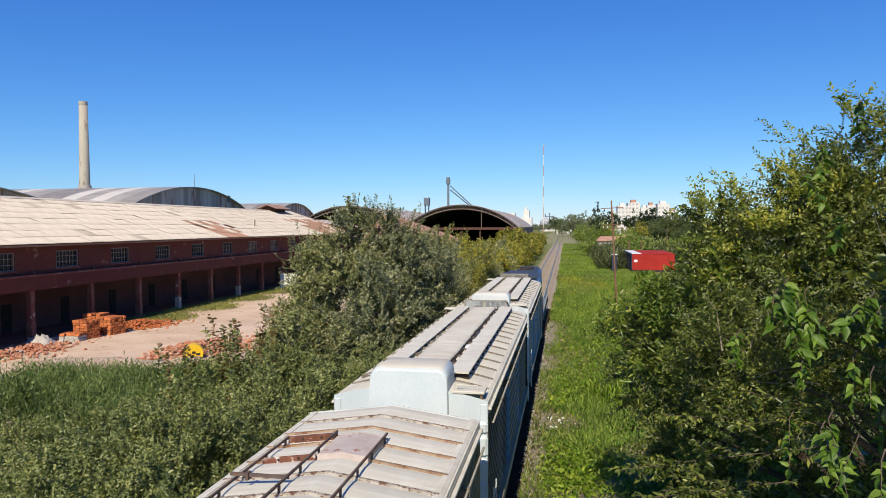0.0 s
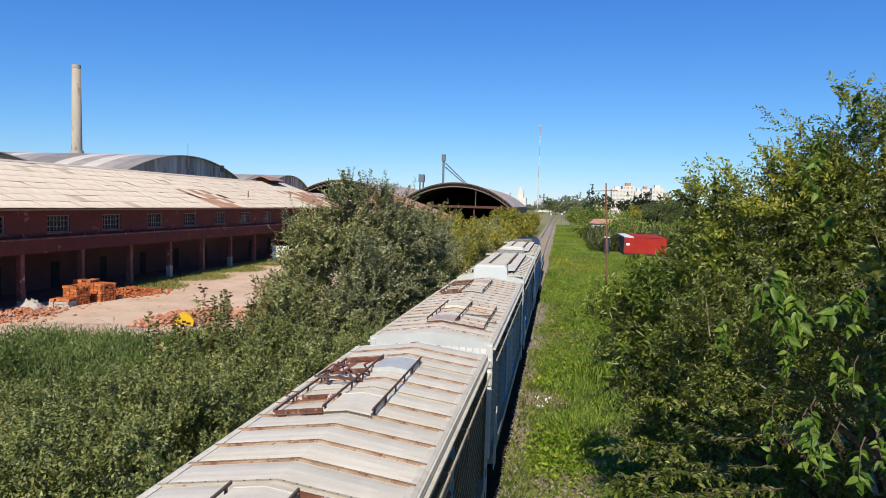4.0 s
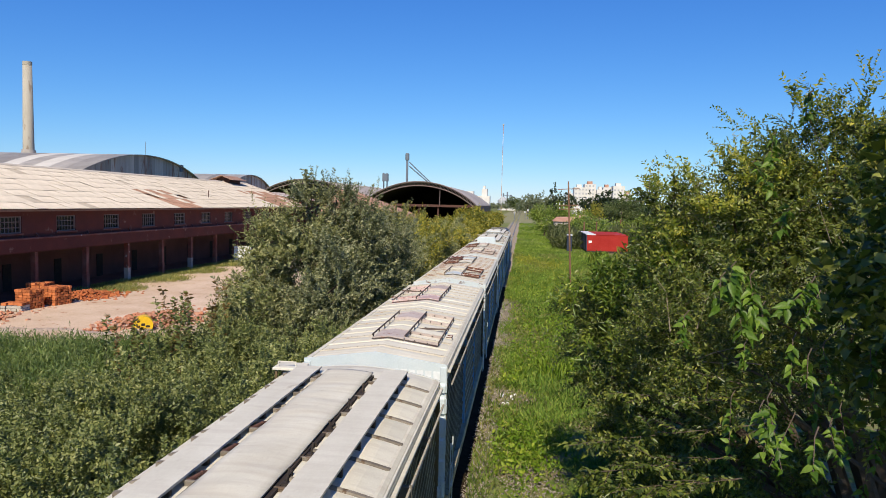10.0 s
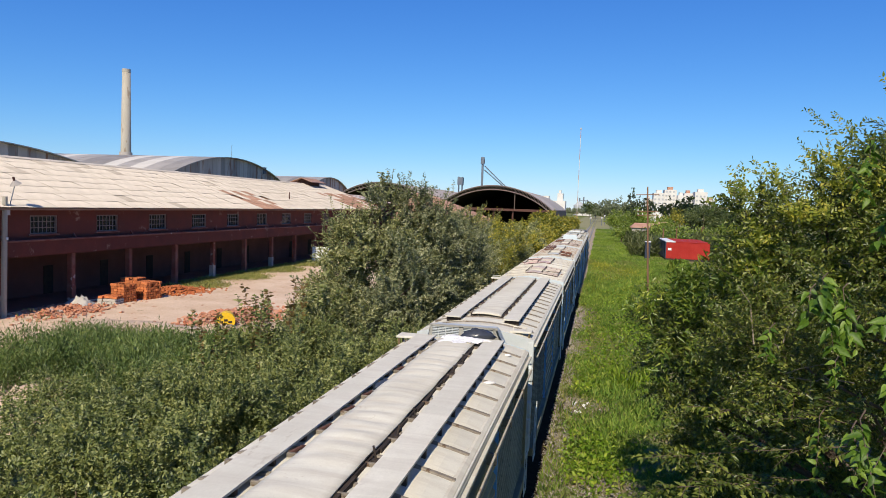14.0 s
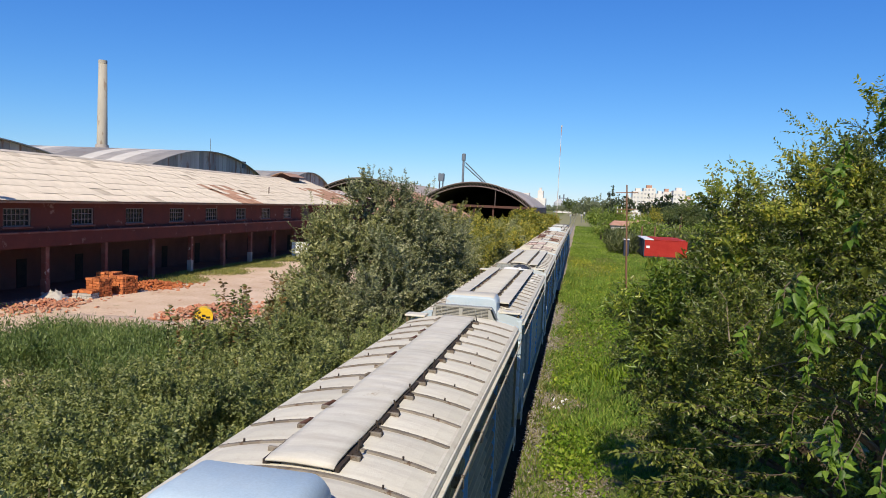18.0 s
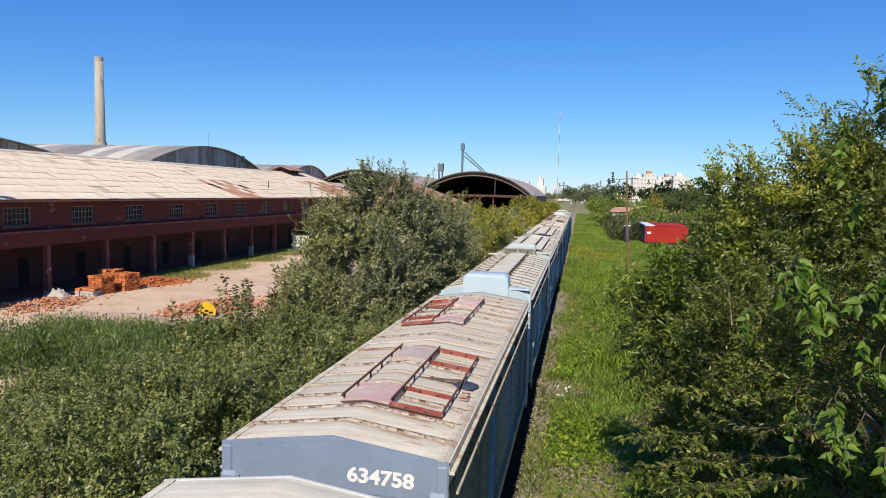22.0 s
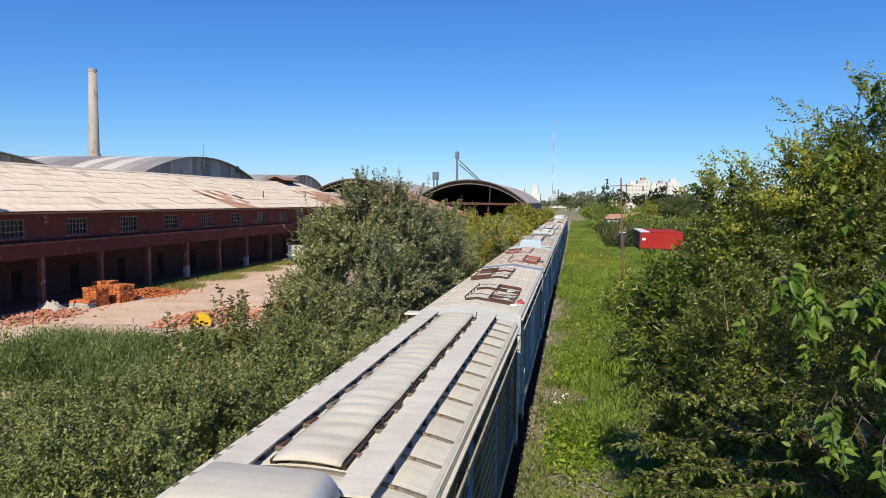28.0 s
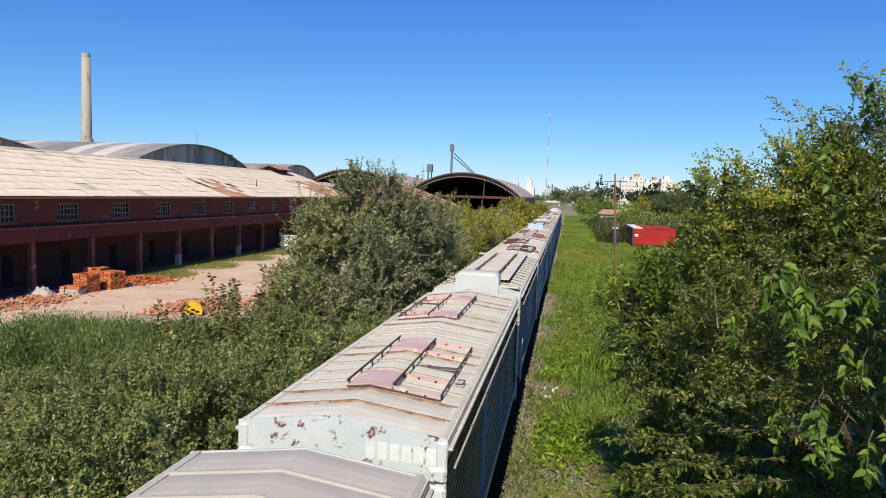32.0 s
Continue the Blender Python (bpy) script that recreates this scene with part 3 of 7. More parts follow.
def bough_points(balls, per_m2, rng, shoots=9, leaves=14, reach=(0.3, 0.6), lift=0.5, inner=0.25, side=0.8, wild=0.5, fall=0.15):
    """Leaf places and ways on boughs that leave the middle of each ball; every bough carries leafy shoots, with dark gaps between boughs."""
    P, Wy = [], []
    for i, (x, y, z, rx, ry, rz) in enumerate(balls):
        area = 4 * math.pi * ((rx * ry) ** 1.6 / 3 + (rx * rz) ** 1.6 / 3 + (ry * rz) ** 1.6 / 3) ** (1 / 1.6)
        n = max(6, int(area * per_m2))
        d = unit(rng.normal(size=(n, 3)) + np.array([0, -0.1, 0.15]))
        d = d[d[:, 2] > -0.65]
        n = len(d)
        R, c = np.array([rx, ry, rz]), np.array([x, y, z])
        far = (0.95 + 0.34 * lumps(d, i * 7 + 3)) * rng.uniform(0.72, 1.12, n)
        root, tip = c + d * R * inner, c + d * R * far[:, None] + np.array([0, 0, 0.08 * lift * rz])
        f = rng.uniform(0.15, 1.0, (n, shoots)) ** 0.65
        at = root[:, None] + (tip - root)[:, None] * f[..., None]
        way = unit(unit(tip - root)[:, None] * 0.75 + rng.normal(size=(n, shoots, 3)) * wild + np.array([0, 0, lift]))
        ln = rng.uniform(reach[0], reach[1], (n, shoots)) * (1.2 - 0.4 * f)
        run = np.linspace(0.1, 1.0, leaves) * ln[..., None]
        q = at[:, :, None] + way[:, :, None] * run[..., None] - np.array([0, 0, 1.0]) * (run ** 2 * fall / max(reach[1], 0.2))[..., None]
        cross = unit(np.cross(way, rng.normal(size=(n, shoots, 3))))
        sign = np.where(np.arange(leaves) % 2, 1.0, -1.0)[None, None, :, None]
        w = way[:, :, None] * 0.6 + cross[:, :, None] * sign * side + rng.normal(size=(n, shoots, leaves, 3)) * 0.28
        P.append(q.reshape(-1, 3))
        Wy.append(w.reshape(-1, 3))
    P, Wy = np.concatenate(P), np.concatenate(Wy)
    keep = P[:, 2] > 0.03
    return P[keep], Wy[keep]


def stem_mesh(name, a, b, thick, material):
    """Thin three-sided stems from a to b."""
    n = len(a)
    d = unit(b - a)
    u = unit(np.cross(d, np.array([0.31, 0.83, 0.46])))
    v = np.cross(d, u)
    ring = [u, -0.5 * u + 0.87 * v, -0.5 * u - 0.87 * v]
    verts = np.stack([a + r * thick for r in ring] + [b + r * thick * 0.4 for r in ring], 1).reshape(-1, 3)
    k = np.arange(n)[:, None] * 6
    tris = np.concatenate([k + np.array(q) for q in ((0, 1, 4), (0, 4, 3), (1, 2, 5), (1, 5, 4), (2, 0, 3), (2, 3, 5))], 1).reshape(-1, 3)
    return raw_mesh(name, verts, tris, material)


def along(p, leaves):
    """First and last leaf place of every shoot of that many leaves."""
    q = p[: len(p) // leaves * leaves].reshape(-1, leaves, 3)
    ok = np.linalg.norm(q[:, -1] - q[:, 0], axis=1) < 2.2
    return q[ok, 0], q[ok, -1]


TO_LIGHT = (0, -0.85, 1.05)


def bushy_crown(name, balls, per_m2, leaf, material, parent, seed, slim=0.5, core=30, label="", twigs=0.0, **how):
    """A crown of boughs round a thin inner body of leaves; the leaves turn towards the light."""
    rng = np.random.default_rng(seed)
    p, w = bough_points(balls, per_m2, rng, **how)
    if twigs:
        a, b = along(p, how["leaves"])
        part("twig", stem_mesh("twig", a, b, twigs, M["twig_green"]), None, parent)["kind"] = "stuff"
    if core:
        p2, w2 = crown_points([(x, y, z, a * 0.62, b * 0.62, c * 0.68) for x, y, z, a, b, c in balls], core, rng, 8, 0.2, 0.3)
        p, w = np.concatenate([p, p2]), np.concatenate([w, w2])
    ln = leaf * rng.uniform(0.6, 1.25, len(p))
    return part(name, leaf_mesh(name, p, w, ln, ln * slim, material, rng, 0.15, False, TO_LIGHT), material, parent, label)


def crown(name, balls, per_m2, leaf, material, parent, seed, slim=0.5, sprig=10, spread=0.16, depth=0.22, label="", shoots=0.0, reach=(0.5, 1.2), lift=0.7, leaves=22, broad=False):
    """A crown of leaves: a body of sprigs, and shoots (per square metre) that break its outline."""
    rng = np.random.default_rng(seed)
    p, w = crown_points(balls, per_m2, rng, sprig, spread, depth)
    if shoots:
        p2, w2 = shoot_points(balls, shoots, rng, leaves, reach, lift)
        p, w = np.concatenate([p, p2]), np.concatenate([w, w2])
    ln = leaf * rng.uniform(0.6, 1.25, len(p))
    return part(name, leaf_mesh(name, p, w, ln, ln * slim, material, rng, 0.15, broad), material, parent, label)


def limb_geo(base, tips, r0, rng, bends=5):
    """A tapered trunk from base with limbs to each tip."""
    g = Geo()
    base = Vector(base)
    for t in tips:
        t = Vector(t)
        p, r = base, r0
        for k in range(1, bends + 1):
            f = k / bends
            q = base.lerp(t, f) + Vector((rng.uniform(-1, 1), rng.uniform(-1, 1), rng.uniform(-0.3, 0.3))) * (t - base).length * 0.05 * (f < 1)
            q.z += (t - base).length * 0.10 * math.sin(f * math.pi)
            g.tube(p, q, r, 6, r * 0.68)
            p, r = q, r * 0.68
    return g


# ---- ground and track ----
def ground():
    xs = np.concatenate([[-2500, -900, -300, -120], np.arange(-60, 41, 2.0), [60, 120, 300, 900, 2500]])
    ys = np.concatenate([[-600, -200, -60], np.arange(-20, 121, 2.0), [140, 180, 260, 400, 700, 1200, 2200, 3500]])
    X, Y = np.meshgrid(xs, ys)
    Z = 0.05 * np.sin(X * 0.35 + 1) * np.sin(Y * 0.27) * (np.abs(X + 2.8) > 3)
    near = (X < -10) & (X > -20) & (Y > 0) & (Y < 40)
    Z = Z + near * 0.12 * np.sin(X * 0.9) * np.sin(Y * 0.7 + 2)
    n, m = len(xs), len(ys)
    v = np.stack([X, Y, Z], -1).reshape(-1, 3)
    f = [(j * n + i, j * n + i + 1, (j + 1) * n + i + 1, (j + 1) * n + i) for j in range(m - 1) for i in range(n - 1)]
    g = Geo()
    g.add(v, f)
    solid("ground", g, M["ground"], "grass, bare reddish earth and gravel around the line", "ground", kind="structure", smooth=True)


TRACK_X = -2.84


def track():
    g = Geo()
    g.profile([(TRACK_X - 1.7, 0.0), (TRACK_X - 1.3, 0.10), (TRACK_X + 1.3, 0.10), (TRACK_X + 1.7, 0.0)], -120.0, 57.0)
    # near-black colour: the shade beside the train is put into the ballast
    solid("ballast", g, surface("ballast", (0.026, 0.018, 0.010), (0.045, 0.032, 0.018), 6.0, 0.95, 0, 0.6, (0.05, 0.055, 0.02), 0.62, 0.8, vary=0, gloss=0.05), "stone ballast under the rails, near black with the train's shade in its colour", "ballast", kind="structure")
    for s in (-0.838, 0.838):
        r = Geo()
        x = TRACK_X + s
        r.profile([(x - 0.07, 0.12), (x + 0.07, 0.12), (x + 0.015, 0.15), (x + 0.012, 0.22), (x + 0.036, 0.225), (x + 0.036, 0.265), (x - 0.036, 0.265), (x - 0.036, 0.225), (x - 0.012, 0.22), (x - 0.015, 0.15)], -120, 900)
        solid("rail", r, M["steel"], "steel running rail on timber sleepers", "rail", group="rails of the line")
    sl = Geo().box(-1.35, 1.35, -0.12, 0.12, 0.06, 0.13, 0.02).mesh("sleeper", M["sleeper"])
    bed = thing("sleepers", "weathered timber sleepers half sunk in ballast", "sleepers", kind="structure")
    for i in range(160):
        ob = part("sleeper", sl, None, bed)
        ob.location = (TRACK_X + random.uniform(-0.03, 0.03), 50 + i * 0.65, random.uniform(-0.01, 0.01))


ground()
track()


# ---- the train ----
HALF, CAR_L, PITCH = 1.47, 12.60, 13.85
EAVE, RISE = 3.75, 0.20


def roof_z(x, arch):
    """Height of the roof skin at x from the middle."""
    u = min(abs(x) / HALF, 1.0)
    return EAVE + RISE * ((1 - u ** 2) * 1.1 if arch else (1 - u))


def roof_line(arch, lift=0.0, wide=HALF, steps=8):
    xs = [-wide + 2 * wide * i / steps for i in range(steps + 1)]
    return [(x, roof_z(x, arch) + lift) for x in xs]


SHARED = {}


def shared(key, make):
    if key not in SHARED:
        SHARED[key] = make()
    return SHARED[key]


def roof_panel_mesh(arch, w, mat):
    """One roof sheet between two seams, with a pressed, slightly domed field."""
    def make():
        g = Geo()
        wide = HALF - 0.10
        xs = [-wide + 2 * wide * i / 12 for i in range(13)]
        ys = [0.0, 0.06, 0.16, w / 2, w - 0.16, w - 0.06, w]
        lift = [0.0, 0.004, 0.017, 0.026, 0.017, 0.004, 0.0]
        v = []
        for y, l in zip(ys, lift):
            for i, x in enumerate(xs):
                edge = 0.0 if i in (0, 12) else 1.0
                v.append((x, y, roof_z(x, arch) + l * edge))
        n = len(xs)
        f = [(j * n + i, j * n + i + 1, (j + 1) * n + i + 1, (j + 1) * n + i) for j in range(len(ys) - 1) for i in range(n - 1)]
        b = len(v)
        v += [(x, y, z - 0.03) for x, y, z in v]
        f += [tuple(b + i for i in reversed(q)) for q in f]
        for i in range(n - 1):
            f.append((i, i + 1, b + i + 1, b + i))
            e = (len(ys) - 1) * n
            f.append((e + i, e + i + 1, b + e + i + 1, b + e + i))
        g.add(v, f)
        return g.mesh("roof_panel", mat)
    return shared(("panel", arch, round(w, 3), mat.name), make)


def seam_mesh(arch, mat, wide=0.085, high=0.028):
    def make():
        g = Geo()
        top = roof_line(arch, high, HALF - 0.09, 12)
        low = roof_line(arch, -0.01, HALF - 0.09, 12)
        n = len(top)
        v = [(x, -wide / 2, z) for x, z in low] + [(x, -wide * 0.32, z) for x, z in top] + [(x, wide * 0.32, z) for x, z in top] + [(x, wide / 2, z) for x, z in low]
        f = [(k * n + i, k * n + i + 1, (k + 1) * n + i + 1, (k + 1) * n + i) for k in range(3) for i in range(n - 1)]
        f += [(0, n, 2 * n, 3 * n), (n - 1, 2 * n - 1, 3 * n - 1, 4 * n - 1)]
        g.add(v, f)
        for i in range(18):
            x = -HALF + 0.20 + i * (2 * HALF - 0.40) / 17
            z = roof_z(x, arch) + high
            g.box(x - 0.008, x + 0.008, -0.008, 0.008, z - 0.004, z + 0.008)
        me = g.mesh("roof_seam", mat)
        me.materials.append(mat if mat.name.startswith("roof") else M["seam_dark"])
        for p in me.polygons:
            if p.index >= len(f):
                p.material_index = 1
        return me
    return shared(("seam", arch, mat.name), make)


def side_bay_mesh(w, mat, slanted):
    """A pressed side sheet with slanting ribs on the flank of a wagon; its outer face looks to +x. Ribs meet those of the next sheet."""
    def make():
        g = Geo()
        pitch, low, high = 0.25, 1.10, 3.42
        dz = 2 * pitch if slanted else 0.0
        line = [(-0.05, -9.0), (0.0, -9.0)]
        for i in range(-3, 10):
            z = low + i * pitch
            line += [(0.0, z), (0.045, z + 0.05), (0.045, z + 0.12), (0.0, z + 0.17)]
        line += [(0.0, 9.0), (-0.05, 9.0)]
        m = len(line)
        v = [(x, y, min(high, max(low, z + dz * y / w))) for y in (0.0, w) for x, z in line]
        g.add(v, [(i, (i + 1) % m, m + (i + 1) % m, m + i) for i in range(m)])
        me = g.mesh("side_sheet", mat)
        # the ribs' light and dark is put into the colour: tops paler
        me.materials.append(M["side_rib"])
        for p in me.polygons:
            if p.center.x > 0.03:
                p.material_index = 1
        return me
    return shared(("bay", round(w, 3), mat.name, slanted), make)


def bogie_mesh():
    def make():
        g = Geo()
        for s in (-1, 1):
            g.box(s * 1.02 - 0.06, s * 1.02 + 0.06, -1.25, 1.25, 0.42, 0.62, 0.03)
            for y in (-0.9, 0.9):
                g.box(s * 1.02 - 0.10, s * 1.02 + 0.10, y - 0.15, y + 0.15, 0.35, 0.78, 0.03)
            for y in (-0.15, 0.0, 0.15):
                g.tube((s * 1.02, y, 0.45), (s * 1.02, y, 0.85), 0.06)
        g.box(-1.1, 1.1, -0.18, 0.18, 0.62, 0.90, 0.03)
        return g.mesh("bogie", M["dark_iron"])
    return shared("bogie", make)


def wheelset_mesh():
    def make():
        g = Geo()
        g.tube((-1.0, 0, 0), (1.0, 0, 0), 0.075, 10)
        for s in (-1, 1):
            g.tube((s * 0.80, 0, 0), (s * 0.93, 0, 0), 0.46, 24)
            g.tube((s * 0.76, 0, 0), (s * 0.80, 0, 0), 0.485, 24)
        return g.mesh("wheelset", M["dark_iron"])
    return shared("wheelset", make)


def end_wall(car, y, out, mat, arch):
    """The end of the body at y, facing out (-1 or 1): flat top sheet, ribs below, corner posts."""
    g = Geo()
    low, d = 3.28, out * 0.03
    top = roof_line(arch, 0.015, HALF - 0.01, 10)
    v = [(x, y, z) for x, z in top] + [(x, y, low) for x, z in top]
    n = len(top)
    v += [(x, y + d, z) for x, yy, z in v]
    f = [(i, i + 1, n + i + 1, n + i) for i in range(n - 1)]
    f += [tuple(2 * n + k for k in reversed(q)) for q in f]
    f += [(i, i + 1, 2 * n + i + 1, 2 * n + i) for i in range(n - 1)] + [(n + i, n + i + 1, 3 * n + i + 1, 3 * n + i) for i in range(n - 1)]
    f += [(0, n, 3 * n, 2 * n), (n - 1, 2 * n - 1, 4 * n - 1, 3 * n - 1)]
    g.add(v, f)
    part("end_sheet", g, mat, car)
    rv = Geo()
    for i in range(44):
        x = -HALF + 0.06 + i * (2 * HALF - 0.12) / 43
        z = roof_z(x, arch) - 0.035
        rv.box(x - 0.007, x + 0.007, min(y + d, y + d + out * 0.008), max(y + d, y + d + out * 0.008), z - 0.007, z + 0.007)
    part("rivet_row", rv, mat, car)["kind"] = "stuff"
    lower = Geo()
    lower.box(-HALF + 0.02, HALF - 0.02, y - 0.02, y + 0.02, 1.1, 3.28)
    for z in (1.35, 1.75, 2.15, 2.55, 2.95):
        lower.profile_x([(y, z - 0.11), (y + out * 0.09, z - 0.05), (y + out * 0.09, z + 0.05), (y, z + 0.11)], -HALF + 0.1, HALF - 0.1)
    part("end_ribs", lower, mat, car)
    for s in (-1, 1):
        c = Geo().box(s * (HALF - 0.085) - 0.07, s * (HALF - 0.085) + 0.07, y - 0.05 if out > 0 else y - 0.05, y + 0.05, 1.05, 3.72, 0.015)
        part("corner_post", c, mat, car)
        for k in range(6):
            z = 1.12 + k * 0.42
            a, b = sorted((s * (HALF - 0.26), s * (HALF - 0.004)))
            part("corner_rib", Geo().box(a, b, min(y, y + out * 0.10), max(y, y + out * 0.10), z, z + 0.34 if k < 5 else 3.40, 0.045), mat, car)


def number_bars(car, y, n, x0, z0, h=0.23):
    """Faded fleet number that cannot be read."""
    for i in range(n):
        g = Geo().box(x0 + i * 0.165, x0 + i * 0.165 + 0.125, y - 0.006, y - 0.002, z0 - i * 0.004, z0 + h - i * 0.004)
        part("number_bar", g, M["faint_mark"], car)


def lettering(car, text, x, y, z, size):
    cu = bpy.data.curves.new("lettering", "FONT")
    cu.body, cu.size, cu.extrude, cu.offset = text, size, 0.002, 0.008
    ob = new("lettering", cu)
    dg = bpy.context.evaluated_depsgraph_get()
    me = bpy.data.meshes.new_from_object(ob.evaluated_get(dg))
    bpy.data.objects.remove(ob)
    me.materials.clear()
    me.materials.append(M["white_mark"])
    o = part("lettering", me, None, car, "white stencilled fleet number")
    o.matrix_local = pose(x, y, z, 90, 1.5, 0) @ Matrix.Diagonal((1.12, 1, 1, 1))


def hatch(car, y0, sign, covers, rng, open_mat):
    """Loading hatch: three runner bars on stands, two lift-off covers and open coamings on the other half. sign mirrors it."""
    ya, yb = y0, y0 + 3.4
    plate = covers[0] if (covers[0].name == "pink_paint" and open_mat.name != "red_paint") or (covers[0].name == "cover_worn" and open_mat.name == "bar_worn") else open_mat
    bold = open_mat.name == "rust" and covers[0].name in ("roof_grey", "walkway")
    xs = [sign * a for a in (-0.37, 0.36, 1.10)]
    for x in xs:
        g = Geo()
        z = roof_z(x, False)
        top = EAVE + RISE + 0.10 if abs(x) < 1 else z + 0.12
        g.box(x - 0.013, x + 0.013, ya, yb, top - 0.032, top, 0.005)
        for k in range(6):
            yy = ya + 0.12 + k * (yb - ya - 0.24) / 5
            g.box(x - 0.010, x + 0.010, yy - 0.02, yy + 0.02, z - 0.02, top - 0.03)
        part("hatch_runner", g, M["runner_red"] if open_mat.name == "red_paint" else open_mat if bold else M["runner_iron"], car)
    xl, xr = sorted((xs[0], xs[1]))
    for ys, m in zip(((ya, ya + 0.85), (yb - 0.85, yb)), covers):
        g = Geo()
        a, b = xl + 0.02, xr - 0.02
        lift = 0.075
        pts = [(x, roof_z(x, False) + lift) for x in np.linspace(a, b, 7)]
        pts += [(x, roof_z(x, False) - 0.01) for x in np.linspace(b, a, 7)]
        g.profile([(float(x), float(z)) for x, z in pts], ys[0], ys[1])
        part("hatch_cover", g, m, car)
        for yy in ys:
            part("hatch_cover_lip", Geo().profile([(float(x), float(z) + (0.02 if bold else 0.008)) for x, z in pts], yy - 0.012, yy + 0.012), open_mat if bold else m, car)
    xl, xr = sorted((xs[1], xs[2]))
    up = 0.03 if bold else 0.0
    for yy, h in ((ya, 0.11 + up), (ya + 0.85, 0.085 + up), (yb - 0.85, 0.085 + up), (yb, 0.11 + up)):
        g = Geo()
        for k in (0.3, 0.68):
            xm = xl + (xr - xl) * k
            zm = roof_z(xm, False) + h * 0.55
            part("drain_hole", Geo().tube((xm, yy - 0.016, zm), (xm, yy - 0.004, zm), 0.02, 8), M["dark_iron"], car)
        pts = [(x, roof_z(x, False) + h) for x in np.linspace(xl, xr, 4)] + [(x, roof_z(x, False) - 0.01) for x in np.linspace(xr, xl, 4)]
        g.profile([(float(x), float(z)) for x, z in pts], yy - 0.013, yy + 0.013)
        part("hatch_coaming", g, plate, car)
    g = Geo()
    yy = (ya + yb) / 2
    g.box(xl, xr, yy - 0.05, yy - 0.02, roof_z(xr, False) + 0.08, roof_z(xr, False) + 0.12)
    g.box(xl + 0.2, xl + 0.24, yy - 0.07, yy + 0.02, roof_z(xr, False) + 0.04, roof_z(xr, False) + 0.13)
    part("hatch_lock_bar", g, M["runner_iron"], car)
    for yy in (ya - 0.03, yb + 0.03):
        edge = Geo()
        for a, b in ((xl, xr), tuple(sorted((xs[0], xs[1])))):
            za, zb = roof_z(a, False) + 0.05, roof_z(b, False) + 0.05
            edge.tube((a, yy, za), ((a + b) / 2, yy, roof_z((a + b) / 2, False) + 0.05), 0.012, 6)
            edge.tube(((a + b) / 2, yy, roof_z((a + b) / 2, False) + 0.05), (b, yy, zb), 0.012, 6)
        part("hatch_edge_bar", edge, M["runner_iron"], car)
    h = Geo()
    x = xs[2] + sign * 0.08
    for a, b in (((x, ya + 0.9), (x + sign * 0.12, ya + 0.9)), ((x + sign * 0.12, ya + 0.9), (x + sign * 0.12, ya + 1.15)), ((x + sign * 0.12, ya + 1.15), (x, ya + 1.15))):
        h.tube((*a, roof_z(x, False) + 0.07), (*b, roof_z(x, False) + 0.07), 0.012, 6)
    part("hatch_handle", h, open_mat, car)


def hood(car, y, mat, wide=1.46, top=4.34):
    """A rounded sheet-metal box over the near end of the roof."""
    g = Geo()
    sec = []
    w = wide / 2
    for a in range(0, 91, 15):
        sec.append((w - 0.20 + 0.20 * math.sin(radians(a)), top - 0.20 + 0.20 * math.cos(radians(a))))
    right = sec + [(w + 0.02, 3.42)]
    pts = [(-x, z) for x, z in reversed(right)] + right
    rows = [(y - 0.22, 0.985, -0.05), (y - 0.17, 1.0, 0.0), (y + 0.1, 1.0, 0.03), (y + 0.8, 0.97, 0.02), (y + 0.95, 0.92, -0.08), (y + 1.0, 0.88, -0.22)]
    n = len(pts)
    v = []
    for yy, s, dz in rows:
        for x, z in pts:
            f = max(0.0, (z - 3.42) / (top - 3.42))
            v.append((x * s, yy + (0.10 * f if yy < y + 0.05 else 0), z + dz * f))
    f = [(j * n + i, j * n + i + 1, (j + 1) * n + i + 1, (j + 1) * n + i) for j in range(len(rows) - 1) for i in range(n - 1)]
    f += [tuple(range(n)), tuple(range((len(rows) - 1) * n, len(rows) * n))]
    g.add(v, f)
    ob = part("end_hood", g, mat, car, "rounded sheet-metal hood", smooth=True)
    ob.data.polygons.foreach_set("use_smooth", [len(p.vertices) < 5 for p in ob.data.polygons])
    ob.data.materials.append(M["roof_dusty"])
    for p in ob.data.polygons:
        if p.normal.z > 0.8 and mat.name != "light_blue":
            p.material_index = 1
    return ob


